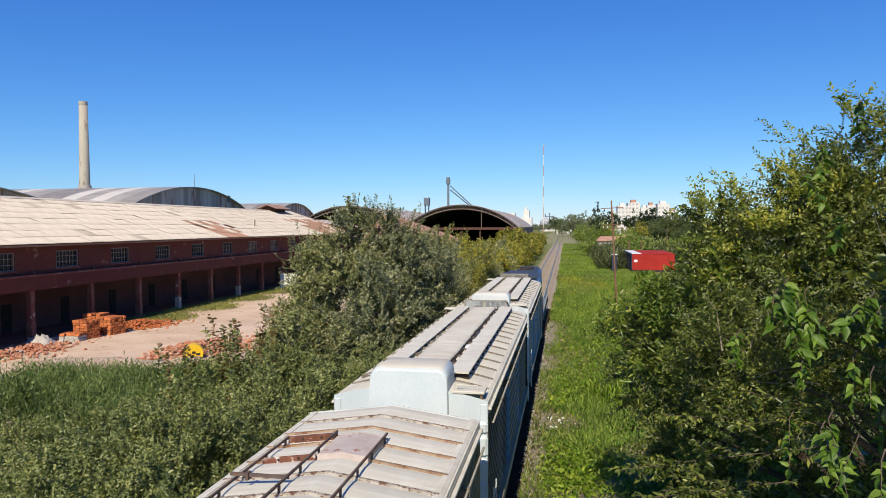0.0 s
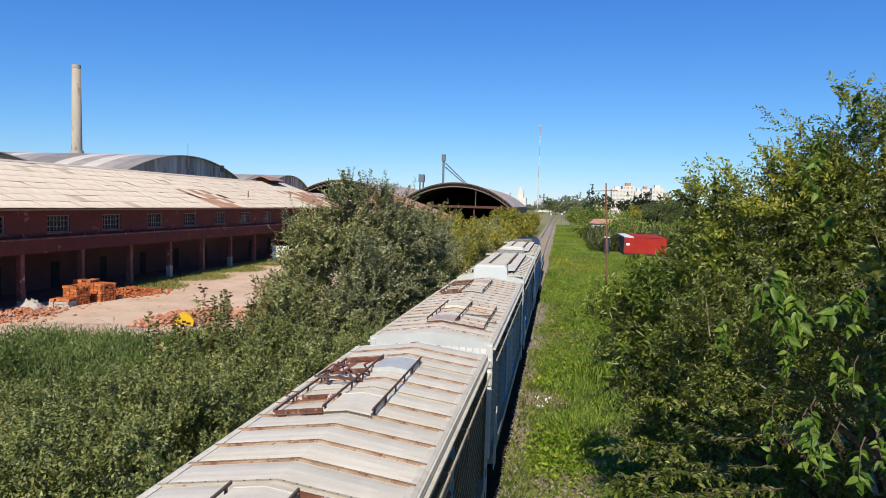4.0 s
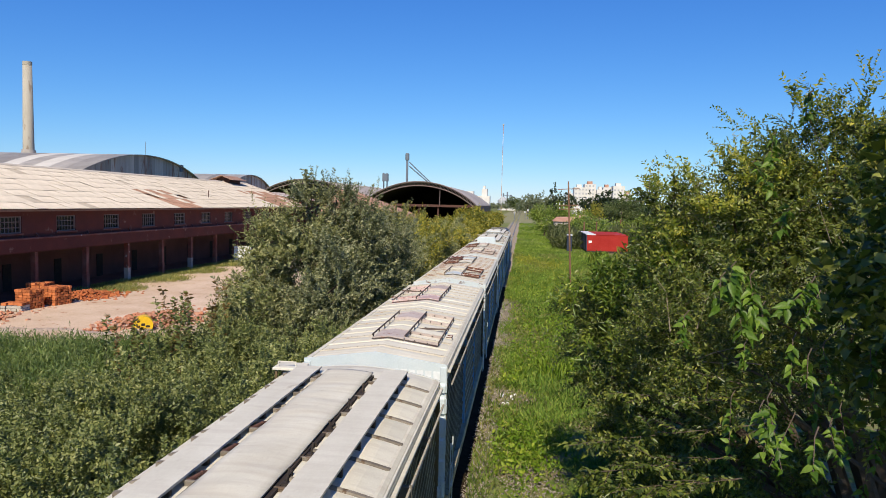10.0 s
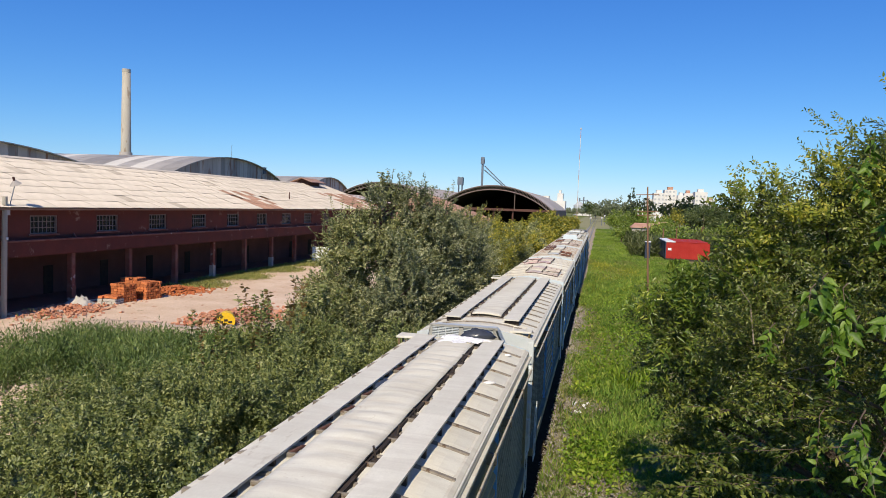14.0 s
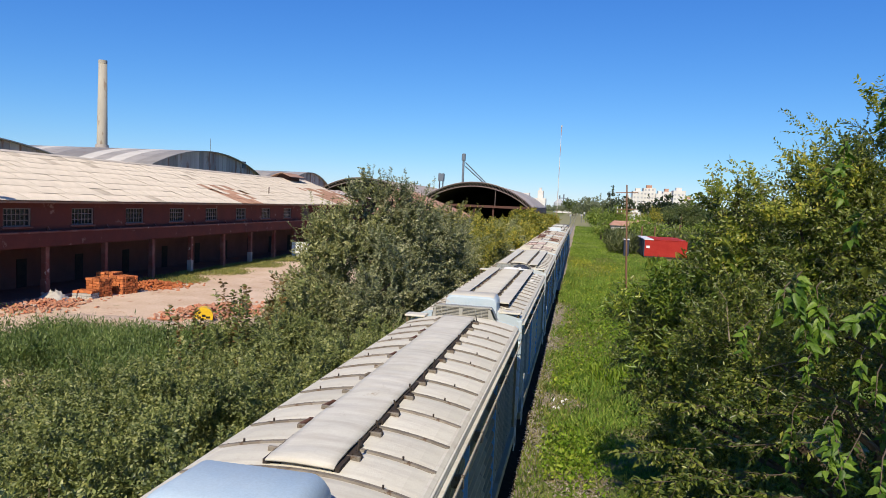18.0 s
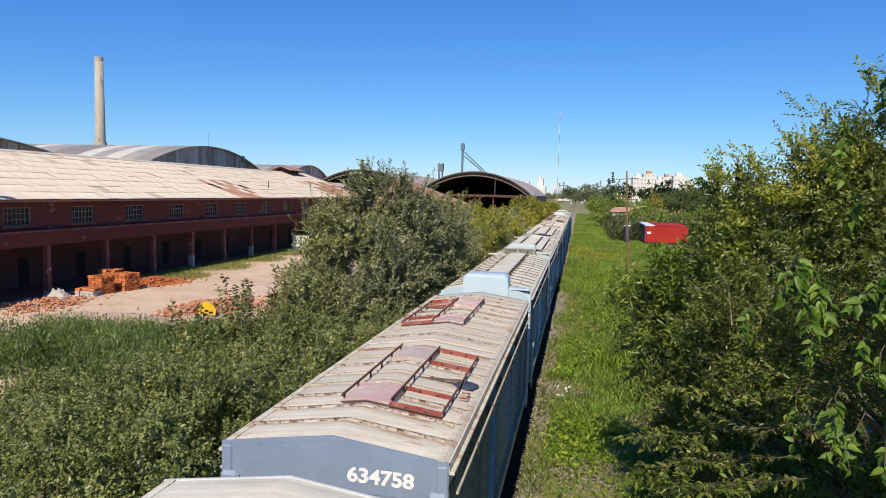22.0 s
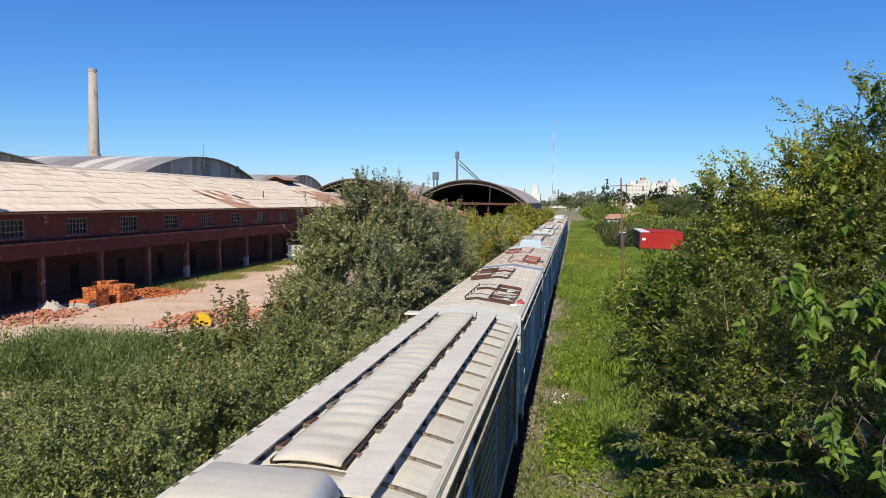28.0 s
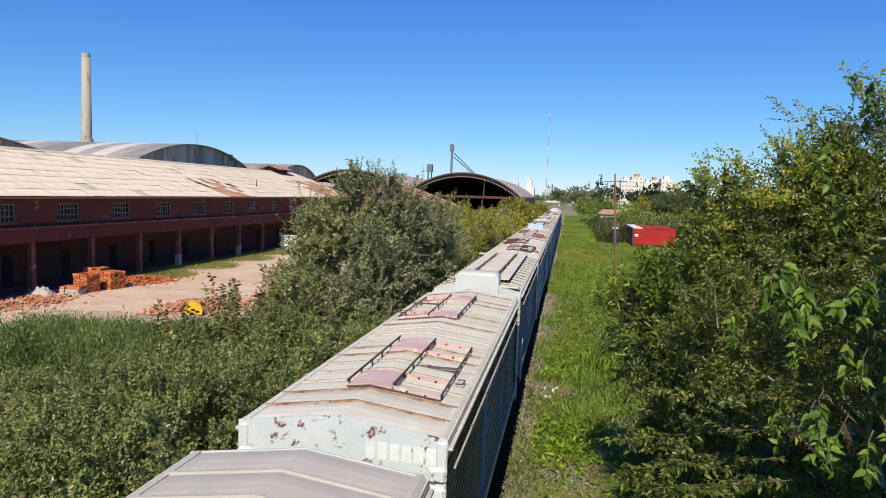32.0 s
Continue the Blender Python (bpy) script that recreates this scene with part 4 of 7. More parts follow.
def grille_hood(car, y, mat):
    """The hood at the far end, with louvred openings that look back along the roof."""
    zb, zt = 3.86, 4.24
    g = Geo()
    outline = [(-0.86, zb), (-0.80, zt - 0.06), (-0.74, zt), (0.70, zt), (0.76, zt - 0.06), (0.92, zb)]
    n = len(outline)
    v = [(x, y, z) for x, z in outline] + [(x * 0.97, y + 0.55, z - 0.05) for x, z in outline]
    f = [(i, i + 1, n + i + 1, n + i) for i in range(n - 1)] + [tuple(range(2 * n - 1, n - 1, -1))]
    g.add(v, f)
    part("hood_shell", g, mat, car)
    fr = Geo()
    for a, b in ((-0.84, -0.74), (-0.12, -0.02), (0.66, 0.86)):
        fr.add([(a, y - 0.01, zb), (b, y - 0.01, zb), (b if b < 0.6 else 0.70, y - 0.01, zt - 0.02), (max(a, -0.78), y - 0.01, zt - 0.02),
                (a, y + 0.03, zb), (b, y + 0.03, zb), (b if b < 0.6 else 0.70, y + 0.03, zt - 0.02), (max(a, -0.78), y + 0.03, zt - 0.02)],
               [(0, 1, 2, 3), (4, 7, 6, 5), (0, 4, 5, 1), (1, 5, 6, 2), (2, 6, 7, 3), (3, 7, 4, 0)])
    fr.box(-0.80, 0.76, y - 0.01, y + 0.03, zt - 0.04, zt + 0.005)
    fr.box(-0.84, 0.88, y - 0.01, y + 0.03, zb - 0.02, zb + 0.03)
    part("grille_frame", fr, M["grille"], car)
    back = Geo().box(-0.78, 0.72, y + 0.06, y + 0.08, zb, zt - 0.03)
    part("grille_backing", back, M["dark_iron"], car)
    for a, b in ((-0.74, -0.12), (-0.02, 0.66)):
        for k in range(8):
            z = zb + 0.045 + k * 0.038
            s = Geo()
            s.profile_x([(y - 0.004, z), (y + 0.035, z + 0.020), (y + 0.035, z + 0.026), (y - 0.004, z + 0.006)], a, b)
            part("louvre", s, mat, car)
        for k in range(1, 4):
            x = a + (b - a) * k / 4
            part("grille_bar", Geo().box(x - 0.006, x + 0.006, y - 0.008, y + 0.0, zb + 0.03, zt - 0.04), mat, car)


def platform(car, x0, x1, y0, y1, mat, rail=True):
    g = Geo().box(x0, x1, y0, y1, 3.90, 3.945, 0.012)
    part("step_platform", g, mat, car)
    for x in (x0 + 0.06, x1 - 0.06):
        for y in (y0 + 0.05, y1 - 0.05):
            part("platform_leg", Geo().box(x - 0.02, x + 0.02, y - 0.02, y + 0.02, 3.72, 3.90), M["side_grey"], car)
    if rail:
        r = Geo()
        z = 3.945
        for a, b in (((x0 + 0.08, z), (x0 + 0.08, z + 0.09)), ((x0 + 0.08, z + 0.09), (x1 - 0.14, z + 0.09)), ((x1 - 0.14, z + 0.09), (x1 - 0.14, z))):
            r.tube((a[0], y0 + 0.10, a[1]), (b[0], y0 + 0.10, b[1]), 0.011, 6)
        part("hand_rail", r, mat, car)


def wagon(index, arch, label, roof, seams, ends, side, band="walkway", door="rail_blue", hump=None, grille=None, walks=True, seed=1, covers=None, bars="rust", number=None):
    rng = random.Random(seed)
    car = thing("freight_wagon", label, "wagon", group="wagons of the train")
    n = 15 if arch else 20
    w = CAR_L / n
    pm = [roof_panel_mesh(arch, w, M[r]) for r in roof]
    for i in range(n):
        ob = part("roof_panel", pm[0] if rng.random() < 0.75 else rng.choice(pm), None, car)
        ob.location = (0, i * w, 0)
    sm = [seam_mesh(arch, M[s]) for s in seams]
    for i in range(1, n):
        ob = part("roof_seam", rng.choice(sm), None, car)
        ob.location = (0, i * w, 0)
    # flanks
    bay = CAR_L / 11
    for i in range(11):
        for s in (-1, 1):
            is_door = i in (4, 5, 6)
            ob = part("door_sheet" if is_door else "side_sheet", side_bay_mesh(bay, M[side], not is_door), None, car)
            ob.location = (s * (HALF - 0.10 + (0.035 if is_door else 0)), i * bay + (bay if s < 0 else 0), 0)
            if s < 0:
                ob.rotation_euler = (0, 0, math.pi)
    for s in (-1, 1):
        for i in range(12):
            x = s * (HALF + 0.0)
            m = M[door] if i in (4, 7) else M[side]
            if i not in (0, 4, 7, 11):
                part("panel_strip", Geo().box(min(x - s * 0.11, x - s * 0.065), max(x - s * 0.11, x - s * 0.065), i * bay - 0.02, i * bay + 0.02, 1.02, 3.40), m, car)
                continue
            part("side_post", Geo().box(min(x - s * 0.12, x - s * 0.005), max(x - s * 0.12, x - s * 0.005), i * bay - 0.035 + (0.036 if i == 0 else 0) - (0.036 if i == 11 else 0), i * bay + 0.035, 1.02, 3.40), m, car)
        x = s * HALF
        g = Geo()
        for z0, z1, d in ((3.40, 3.52, -0.045), (3.53, 3.63, -0.025), (3.64, 3.75, -0.008)):
            a, b = sorted((x - s * 0.12, x + s * d))
            g.box(a, b, 0, CAR_L, z0, z1, 0.008)
        part("eave_band", g, M[band], car)
        gut = Geo()
        gut.profile([(x - s * 0.16, 3.788), (x - s * 0.09, 3.790), (x - s * 0.04, 3.76), (x, 3.695), (x, 3.655), (x - s * 0.16, 3.66)], -0.01, CAR_L + 0.01)
        part("eave_gutter", gut, M[roof[0]], car)
        rv = Geo()
        for k in range(150):
            y = 0.05 + k * (CAR_L - 0.1) / 149
            rv.box(x - s * 0.15 - 0.005, x - s * 0.15 + 0.005, y - 0.006, y + 0.006, 3.76, 3.796)
        part("eave_rivet", rv, M[roof[0]], car)["kind"] = "stuff"
        r = Geo()
        r.tube((x + s * 0.075, 0.1, 3.36), (x + s * 0.075, CAR_L - 0.1, 3.36), 0.02, 6)
        r.tube((x + s * 0.06, 1.6, 3.26), (x + s * 0.06, CAR_L - 1.6, 3.26), 0.012, 6)
        part("door_rail", r, M["seam"], car)
        for y in (1.7, 3.5, 5.3, 7.1, 8.9, 10.7):
            part("rail_bracket", Geo().box(min(x - s * 0.08, x + s * 0.10), max(x - s * 0.08, x + s * 0.10), y - 0.03, y + 0.03, 3.22, 3.40, 0.008), M["seam_dark"], car)
        part("cornice", Geo().box(min(x - s * 0.02, x + s * 0.055), max(x - s * 0.02, x + s * 0.055), 0.0, CAR_L, 3.615, 3.652, 0.008), M[roof[0]], car)
        k = Geo().box(min(x - s * 0.15, x + s * 0.06), max(x - s * 0.15, x + s * 0.06), 0.0, CAR_L, 0.92, 1.12, 0.01)
        part("sole_bar", k, M["side_rib"], car)
        for y0 in (0.25, CAR_L - 0.65):
            ld = Geo()
            for z in (0.75, 1.15, 1.55, 1.95):
                ld.tube((x + s * 0.07, y0, z), (x + s * 0.07, y0 + 0.42, z), 0.014, 6)
            for y in (y0, y0 + 0.42):
                ld.tube((x + s * 0.07, y, 0.7), (x + s * 0.07, y, 2.1), 0.014, 6)
            part("side_ladder", ld, M["white_paint"], car)
    part("floor", Geo().box(-HALF + 0.08, HALF - 0.08, 0.05, CAR_L - 0.05, 0.95, 1.08), M["dark_iron"], car)
    for y in (2.0, CAR_L - 2.0):
        ob = part("bogie", bogie_mesh(), None, car)
        ob.location = (0, y, 0.12)
        for d in (-0.9, 0.9):
            wb = part("wheelset", wheelset_mesh(), None, ob)
            wb.location = (0, d, 0.60)
    for y, o in ((0.0, -1), (CAR_L, 1)):
        c = Geo()
        c.box(-0.12, 0.12, min(y, y + o * 0.62), max(y, y + o * 0.62), 0.85, 1.05, 0.02)
        part("coupler", c, M["dark_iron"], car)
        end_wall(car, y, o, M[ends], arch)
    if arch:
        g = Geo()
        ya, yb = 1.75, CAR_L - 0.75
        cols = [float(x) for x in np.linspace(-0.40, 0.40, 9)]
        nr = int(round((yb - ya) / w)) * 12
        v = []
        for j in range(nr + 1):
            y = ya + (yb - ya) * j / nr
            near = min(1.0, (y - ya) / 0.12)
            for x in cols:
                u = abs(x) / 0.4
                wave = (0.022 if seed in (17, 21) else 0.009) * (1 + 0.5 * math.sin(y * 1.7 + seed)) * (abs(math.sin(math.pi * (y - ya) / (w * 0.5))) - 0.6) * (1 - u * u) + 0.008 * math.sin(y * 3.1 + x * 4 + seed) + 0.004 * math.sin(y * 7.3 - x * 6)
                v.append((x, y, roof_z(0, True) + 0.120 - 0.030 * u * u + wave - 0.03 * (1 - near)))
        c = len(cols)
        f = [(j * c + i, j * c + i + 1, (j + 1) * c + i + 1, (j + 1) * c + i) for j in range(nr) for i in range(c - 1)]
        k = len(v)
        v += [(x, y, z - 0.025) for x, y, z in v]
        f += [tuple(k + i for i in reversed(q)) for q in f]
        for j in range(nr):
            for i in (0, c - 1):
                f.append((j * c + i, (j + 1) * c + i, k + (j + 1) * c + i, k + j * c + i))
        for j in (0, nr):
            f += [(j * c + i, j * c + i + 1, k + j * c + i + 1, k + j * c + i) for i in range(c - 1)]
        g.add(v, f)
        part("ridge_hatch", g, M["roof_dusty"] if walks else M["roof_grey"], car, "long hatch cover along the ridge", smooth=True)
        for s in (-1, 1):
            curb = Geo().box(min(s * 0.24, s * 0.37), max(s * 0.24, s * 0.37), ya + 0.06, yb - 0.04, EAVE + RISE * 0.85, EAVE + RISE + 0.07)
            part("hatch_curb", curb, M["dark_iron"], car)
            # near-black stepped blocks painted in for the shaded gap beside the hatch
            y = ya + 0.04
            k = 0
            while y < yb - 0.3:
                x0, x1 = 0.36, (0.425 if k % 2 else 0.45)
                zz = roof_z(x1, True)
                part("hatch_gutter", Geo().box(min(s * x0, s * x1), max(s * x0, s * x1), y, min(y + w - 0.012, yb - 0.05), zz - 0.02, zz + 0.066), M["dark_iron"], car)
                y += w
                k += 1
            y = ya + 0.5
            while y < yb - 0.2:
                zz = roof_z(0.5, True)
                part("hatch_cleat", Geo().box(min(s * 0.385, s * 0.565), max(s * 0.385, s * 0.565), y - 0.10, y - 0.055, zz - 0.01, zz + 0.075, 0.01), M["seam_dark"], car)
                lt = Geo()
                x = s * 0.50
                z = roof_z(x, True) + 0.03
                if s > 0 and rng.random() < 0.7:
                    lean = rng.uniform(-0.03, 0.03)
                    lt.box(0.40, 0.56, y - 0.03, y + 0.03, z - 0.03, z + 0.03, 0.01)
                    lt.tube((x, y, z + 0.02), (x, y, z + 0.06), 0.06, 10, 0.045)
                    lt.tube((x, y, z + 0.06), (x + lean, y + lean, z + 0.17 + 0.05 * rng.random()), 0.014, 6)
                    part("hatch_latch", lt, M["dark_iron"], car)
                elif s < 0 and rng.random() < 0.6:
                    lt.tube((x - 0.05, y - 0.06, z + 0.01), (x + 0.03, y + 0.10, z + 0.05), 0.035, 8, 0.022)
                    lt.tube((x + 0.03, y + 0.10, z + 0.05), (x + 0.06, y + 0.16, z + 0.03), 0.03, 8)
                    part("hatch_latch", lt, M["rust"] if rng.random() < 0.5 else M["seam_dark"], car, "rusty toggle latch")
                y += w
        if walks:
            for s, a, b in ((-1, -0.97, -0.56), (1, 0.56, 0.97)):
                y0 = 0.95 if s < 0 else 1.0
                n_pl = 2
                seg = (CAR_L - 0.55 - y0) / n_pl
                for i in range(n_pl):
                    g = Geo().box(a, b, y0 + i * seg + 0.001, y0 + (i + 1) * seg - 0.001, 4.035, 4.065)
                    part("walkway_plank", g, M["walkway"], car)
                y = y0 + 0.12
                while y < CAR_L - 0.5:
                    part("walkway_bearer", Geo().box(a + 0.02, b - 0.02, y - 0.03, y + 0.03, roof_z(b if s > 0 else a, True) - 0.01, 4.035), M["dark_iron"], car)
                    y += w
                for k in range(14):
                    if s < 0:
                        y = y0 + 0.3 + k * w
                        part("bracket_foot", Geo().box(-1.30, -1.14, y - 0.03, y + 0.03, roof_z(1.2, True) - 0.01, roof_z(1.2, True) + 0.055), M["seam_dark"], car)
        else:
            for k in range(13):
                y = (k + 2) * w
                for x in (-1.05, 0.98):
                    if rng.random() < 0.6:
                        z = roof_z(x, True)
                        part("bolt_stub", Geo().tube((x, y, z), (x, y, z + 0.07), 0.014, 6), M["dark_iron"], car)
        if hump:
            hood(car, 0.0, M[hump])
            platform(car, 0.80, 1.40, -0.05, 0.40, M["walkway"] if walks else M[ends])
        else:
            platform(car, 0.85, 1.38, 0.10, 0.45, M["walkway"])
        if grille:
            grille_hood(car, CAR_L - 0.15, M[grille])
        platform(car, -1.54, -0.99, CAR_L - 0.34, CAR_L + 0.10, M["walkway"], rail=seed == 16)
    else:
        cm = [M[c] for c in (covers or ("roof_grey", "roof_grey", "roof_grey", "roof_grey"))]
        hatch(car, 1.35, 1, cm[:2], rng, M[bars])
        hatch(car, 7.45, -1, cm[2:], rng, M[bars])
    if number:
        if number.isdigit():
            lettering(car, number, 0.20, -0.033, 3.43, 0.25)
        else:
            number_bars(car, -0.03, 6, 0.36, 3.42)
    return car


# distance gone since the start, in metres
GONE = ((0, 0.0), (3, 12.85), (6, 25.6), (9, 38.25), (12.5, 53.25), (16.5, 69.8), (19, 80.1), (22.5, 94.5), (25.5, 107.1), (29, 121.9), (32, 134.8))
CARS = []


def locomotive():
    loco = thing("locomotive", "dark blue diesel locomotive with a dark roof", "locomotive")
    L = 15.5
    g = Geo()
    prof = [(-1.35, 1.2), (1.35, 1.2), (1.35, 3.5), (1.15, 3.85), (0.6, 4.0), (-0.6, 4.0), (-1.15, 3.85), (-1.35, 3.5)]
    g.profile(prof, 0.2, 4.2)
    part("cab", g, M["loco_blue"], loco)
    h = Geo().profile([(-0.95, 1.2), (0.95, 1.2), (0.95, 3.3), (0.75, 3.6), (-0.75, 3.6), (-0.95, 3.3)], 4.2, L - 0.6)
    part("engine_hood", h, M["loco_blue"], loco)
    part("cab_roof", Geo().profile([(-1.2, 3.86), (1.2, 3.86), (0.65, 4.06), (-0.65, 4.06)], 0.1, 4.4), M["loco_roof"], loco)
    part("hood_roof", Geo().profile([(-0.8, 3.6), (0.8, 3.6), (0.6, 3.72), (-0.6, 3.72)], 4.4, L - 0.7), M["loco_roof"], loco)
    for y in (6.0, 8.5, 11.0):
        part("roof_fan", Geo().tube((0, y, 3.7), (0, y, 3.86), 0.5, 20), M["dark_iron"], loco)
    part("exhaust", Geo().box(-0.25, 0.25, 7.0, 7.5, 3.7, 4.0, 0.03), M["dark_iron"], loco)
    part("frame", Geo().box(-1.45, 1.45, 0, L, 0.95, 1.2, 0.03), M["dark_iron"], loco)
    for x in (-0.7, 0.7):
        part("cab_window", Geo().box(x - 0.35, x + 0.35, 0.17, 0.20, 2.7, 3.35), M["glass_dark"], loco)
    for s in (-1, 1):
        part("side_window", Geo().box(s * 1.36 - 0.012, s * 1.36 + 0.012, 1.2, 3.2, 2.6, 3.3), M["glass_dark"], loco)
        rl = Geo()
        for y in np.arange(4.6, L - 0.3, 1.2):
            rl.tube((s * 1.4, y, 1.2), (s * 1.4, y, 2.2), 0.02, 6)
        rl.tube((s * 1.4, 4.6, 2.2), (s * 1.4, L - 0.4, 2.2), 0.02, 6)
        part("hand_rail", rl, M["white_paint"], loco)
    for y in (3.0, L - 3.0):
        ob = part("bogie", bogie_mesh(), None, loco)
        ob.location = (0, y, 0.12)
        for d in (-0.9, 0.9):
            wb = part("wheelset", wheelset_mesh(), None, ob)
            wb.location = (0, d, 0.60)
    return loco


def train():
    G, D = ["roof_grey"], ["roof_dusty", "roof_grey"]
    CARS.append((-1, wagon(-1, True, "weathered blue hopper wagon with a ridge hatch and dusty grey roof", D, ["seam_dark"], "pale_blue", "side_blue", hump="white_paint", grille="grille", seed=11)))
    CARS.append((0, wagon(0, True, "pale blue hopper wagon, dusty arched roof with walkways, faded end hood", D, ["seam_dark"], "pale_blue", "side_grey", hump="pale_blue", grille="louvre_pale", seed=12)))
    CARS.append((1, wagon(1, False, "grey-roofed box wagon with white ends and rusty hatch bars", G, ["seam_mottled", "seam_mottled", "seam_rusty", "seam_mottled"], "white_paint", "side_blue", seed=13, bars="bar_worn", covers=("cover_worn", "roof_grey", "roof_grey", "cover_worn"), number="bars")))
    CARS.append((2, wagon(2, False, "grey-roofed box wagon, white ends blotched with rust", ["roof_grey", "roof_dusty"], ["seam", "seam_rusty", "seam_rusty"], "white_paint_worn", "side_grey", seed=14, covers=("louvre_pale", "walkway", "walkway", "louvre_pale"), bars="bar_worn")))
    CARS.append((3, wagon(3, False, "box wagon with beige ribbed roof and pale blue ends", D, ["seam", "roof_dusty", "seam"], "pale_blue", "side_grey", seed=15, number="bars", covers=("cover_worn", "cover_worn", "pink_paint", "cover_worn"), bars="bar_worn")))
    CARS.append((4, wagon(4, True, "hopper wagon with grey walkways along a dusty arched roof", D, ["seam_dark"], "white_paint", "side_grey", seed=16)))
    CARS.append((5, wagon(5, True, "hopper wagon with sky-blue end hood, walkways and spilled white powder", D, ["seam_dark"], "sky_blue", "side_blue", hump="sky_blue", grille="louvre_pale", seed=17)))
    CARS.append((6, wagon(6, True, "light blue hopper wagon without walkways, dusty roof with ridge hatch", ["roof_dusty"], ["seam_dark"], "light_blue", "side_blue", hump="light_blue", grille="grille", walks=False, seed=18)))
    CARS.append((7, wagon(7, False, "box wagon with slate-blue ends and brown-streaked roof, red hatches", ["roof_worn"], ["seam_rusty", "seam", "seam", "seam_mottled"], "slate_blue", "side_blue", seed=19, covers=("pink_paint", "cover_worn", "pink_paint", "pink_paint"), bars="red_paint", number="634758")))
    CARS.append((8, wagon(8, False, "box wagon with pale roof, riveted seams and dark brown hatch frames", ["roof_grey"], ["seam"], "white_paint", "side_blue", seed=20, covers=("roof_grey", "walkway", "walkway", "roof_grey"))))
    CARS.append((9, wagon(9, True, "white-ended hopper wagon with grey walkways and a white end hood", D, ["seam_dark"], "white_paint", "side_grey", hump="white_paint", seed=21)))
    CARS.append((10, wagon(10, False, "box wagon, rust-edged roof seams, faded red hatches, worn white end", ["roof_grey"], ["seam", "seam_rusty", "seam"], "white_paint_worn", "side_grey", seed=22, covers=("pink_paint", "pink_paint", "pink_paint", "pink_paint"), bars="rust", number="bars")))
    CARS.append((11, wagon(11, False, "box wagon with a smooth pale grey roof", ["roof_slate"], ["roof_slate"], "white_paint", "side_grey", seed=23)))
    CARS.append((-2, locomotive()))


def car_y(index):
    return 12.18 - PITCH * index + (0.2 if index == -2 else 0)


LOOSE = []


def motions():
    for index, car in CARS:
        walk(car, [(t, pose(TRACK_X, car_y(index) + s, 0)) for t, s in GONE])
    for index, ob, (x, y, z, turn) in LOOSE:
        walk(ob, [(t, pose(TRACK_X + x, car_y(index) + y + s, z, 0, 0, turn)) for t, s in GONE])


def crumple(name, label, category, material, index, x, y, z, sx, sy, sz, seed, turn=0):
    """A loose crumpled thing lying on a wagon roof."""
    rng = np.random.default_rng(seed)
    g = Geo()
    n, m = 22, 11
    v = []
    for j in range(m + 1):
        a = math.pi * j / m
        for i in range(n):
            b = 2 * math.pi * i / n
            d = np.array([math.sin(a) * math.cos(b), math.sin(a) * math.sin(b), math.cos(a)])
            r = 1 + 0.30 * float(lumps(d[None], seed, 4.5)[0]) + 0.05 * rng.normal()
            v.append((d[0] * r * sx, d[1] * r * sy, max(d[2] * r * sz, -0.25 * sz)))
    f = [(j * n + i, j * n + (i + 1) % n, (j + 1) * n + (i + 1) % n, (j + 1) * n + i) for j in range(m) for i in range(n)]
    g.add(v, f)
    ob = solid(name, g, material, label, category, smooth=True)
    LOOSE.append((index, ob, (x, y, z, turn)))


def powder_patch():
    g = Geo()
    rng = np.random.default_rng(9)
    n, m = 40, 6
    v = [(0, 0, 0.05)]
    for j in range(1, m + 1):
        for i in range(n):
            a = 2 * math.pi * i / n
            r = j / m * (1 + 0.22 * math.sin(3 * a + 1) + 0.16 * math.sin(7 * a) + 0.12 * rng.normal())
            v.append((0.46 * r * math.cos(a), 0.42 * r * math.sin(a), 0.05 * (1 - j / m) + 0.02 * rng.random() - 0.02 * (j == m)))
    f = [(0, 1 + i, 1 + (i + 1) % n) for i in range(n)]
    for j in range(m - 1):
        f += [(1 + j * n + i, 1 + (j + 1) * n + i, 1 + (j + 1) * n + (i + 1) % n, 1 + j * n + (i + 1) % n) for i in range(n)]
    g.add(v, f)
    ob = solid("white_powder", g, M["powder"], "white powder spilled on the wagon roof", "powder", kind="stuff")
    LOOSE.append((5, ob, (0.06, CAR_L - 0.92, 4.085, 0)))


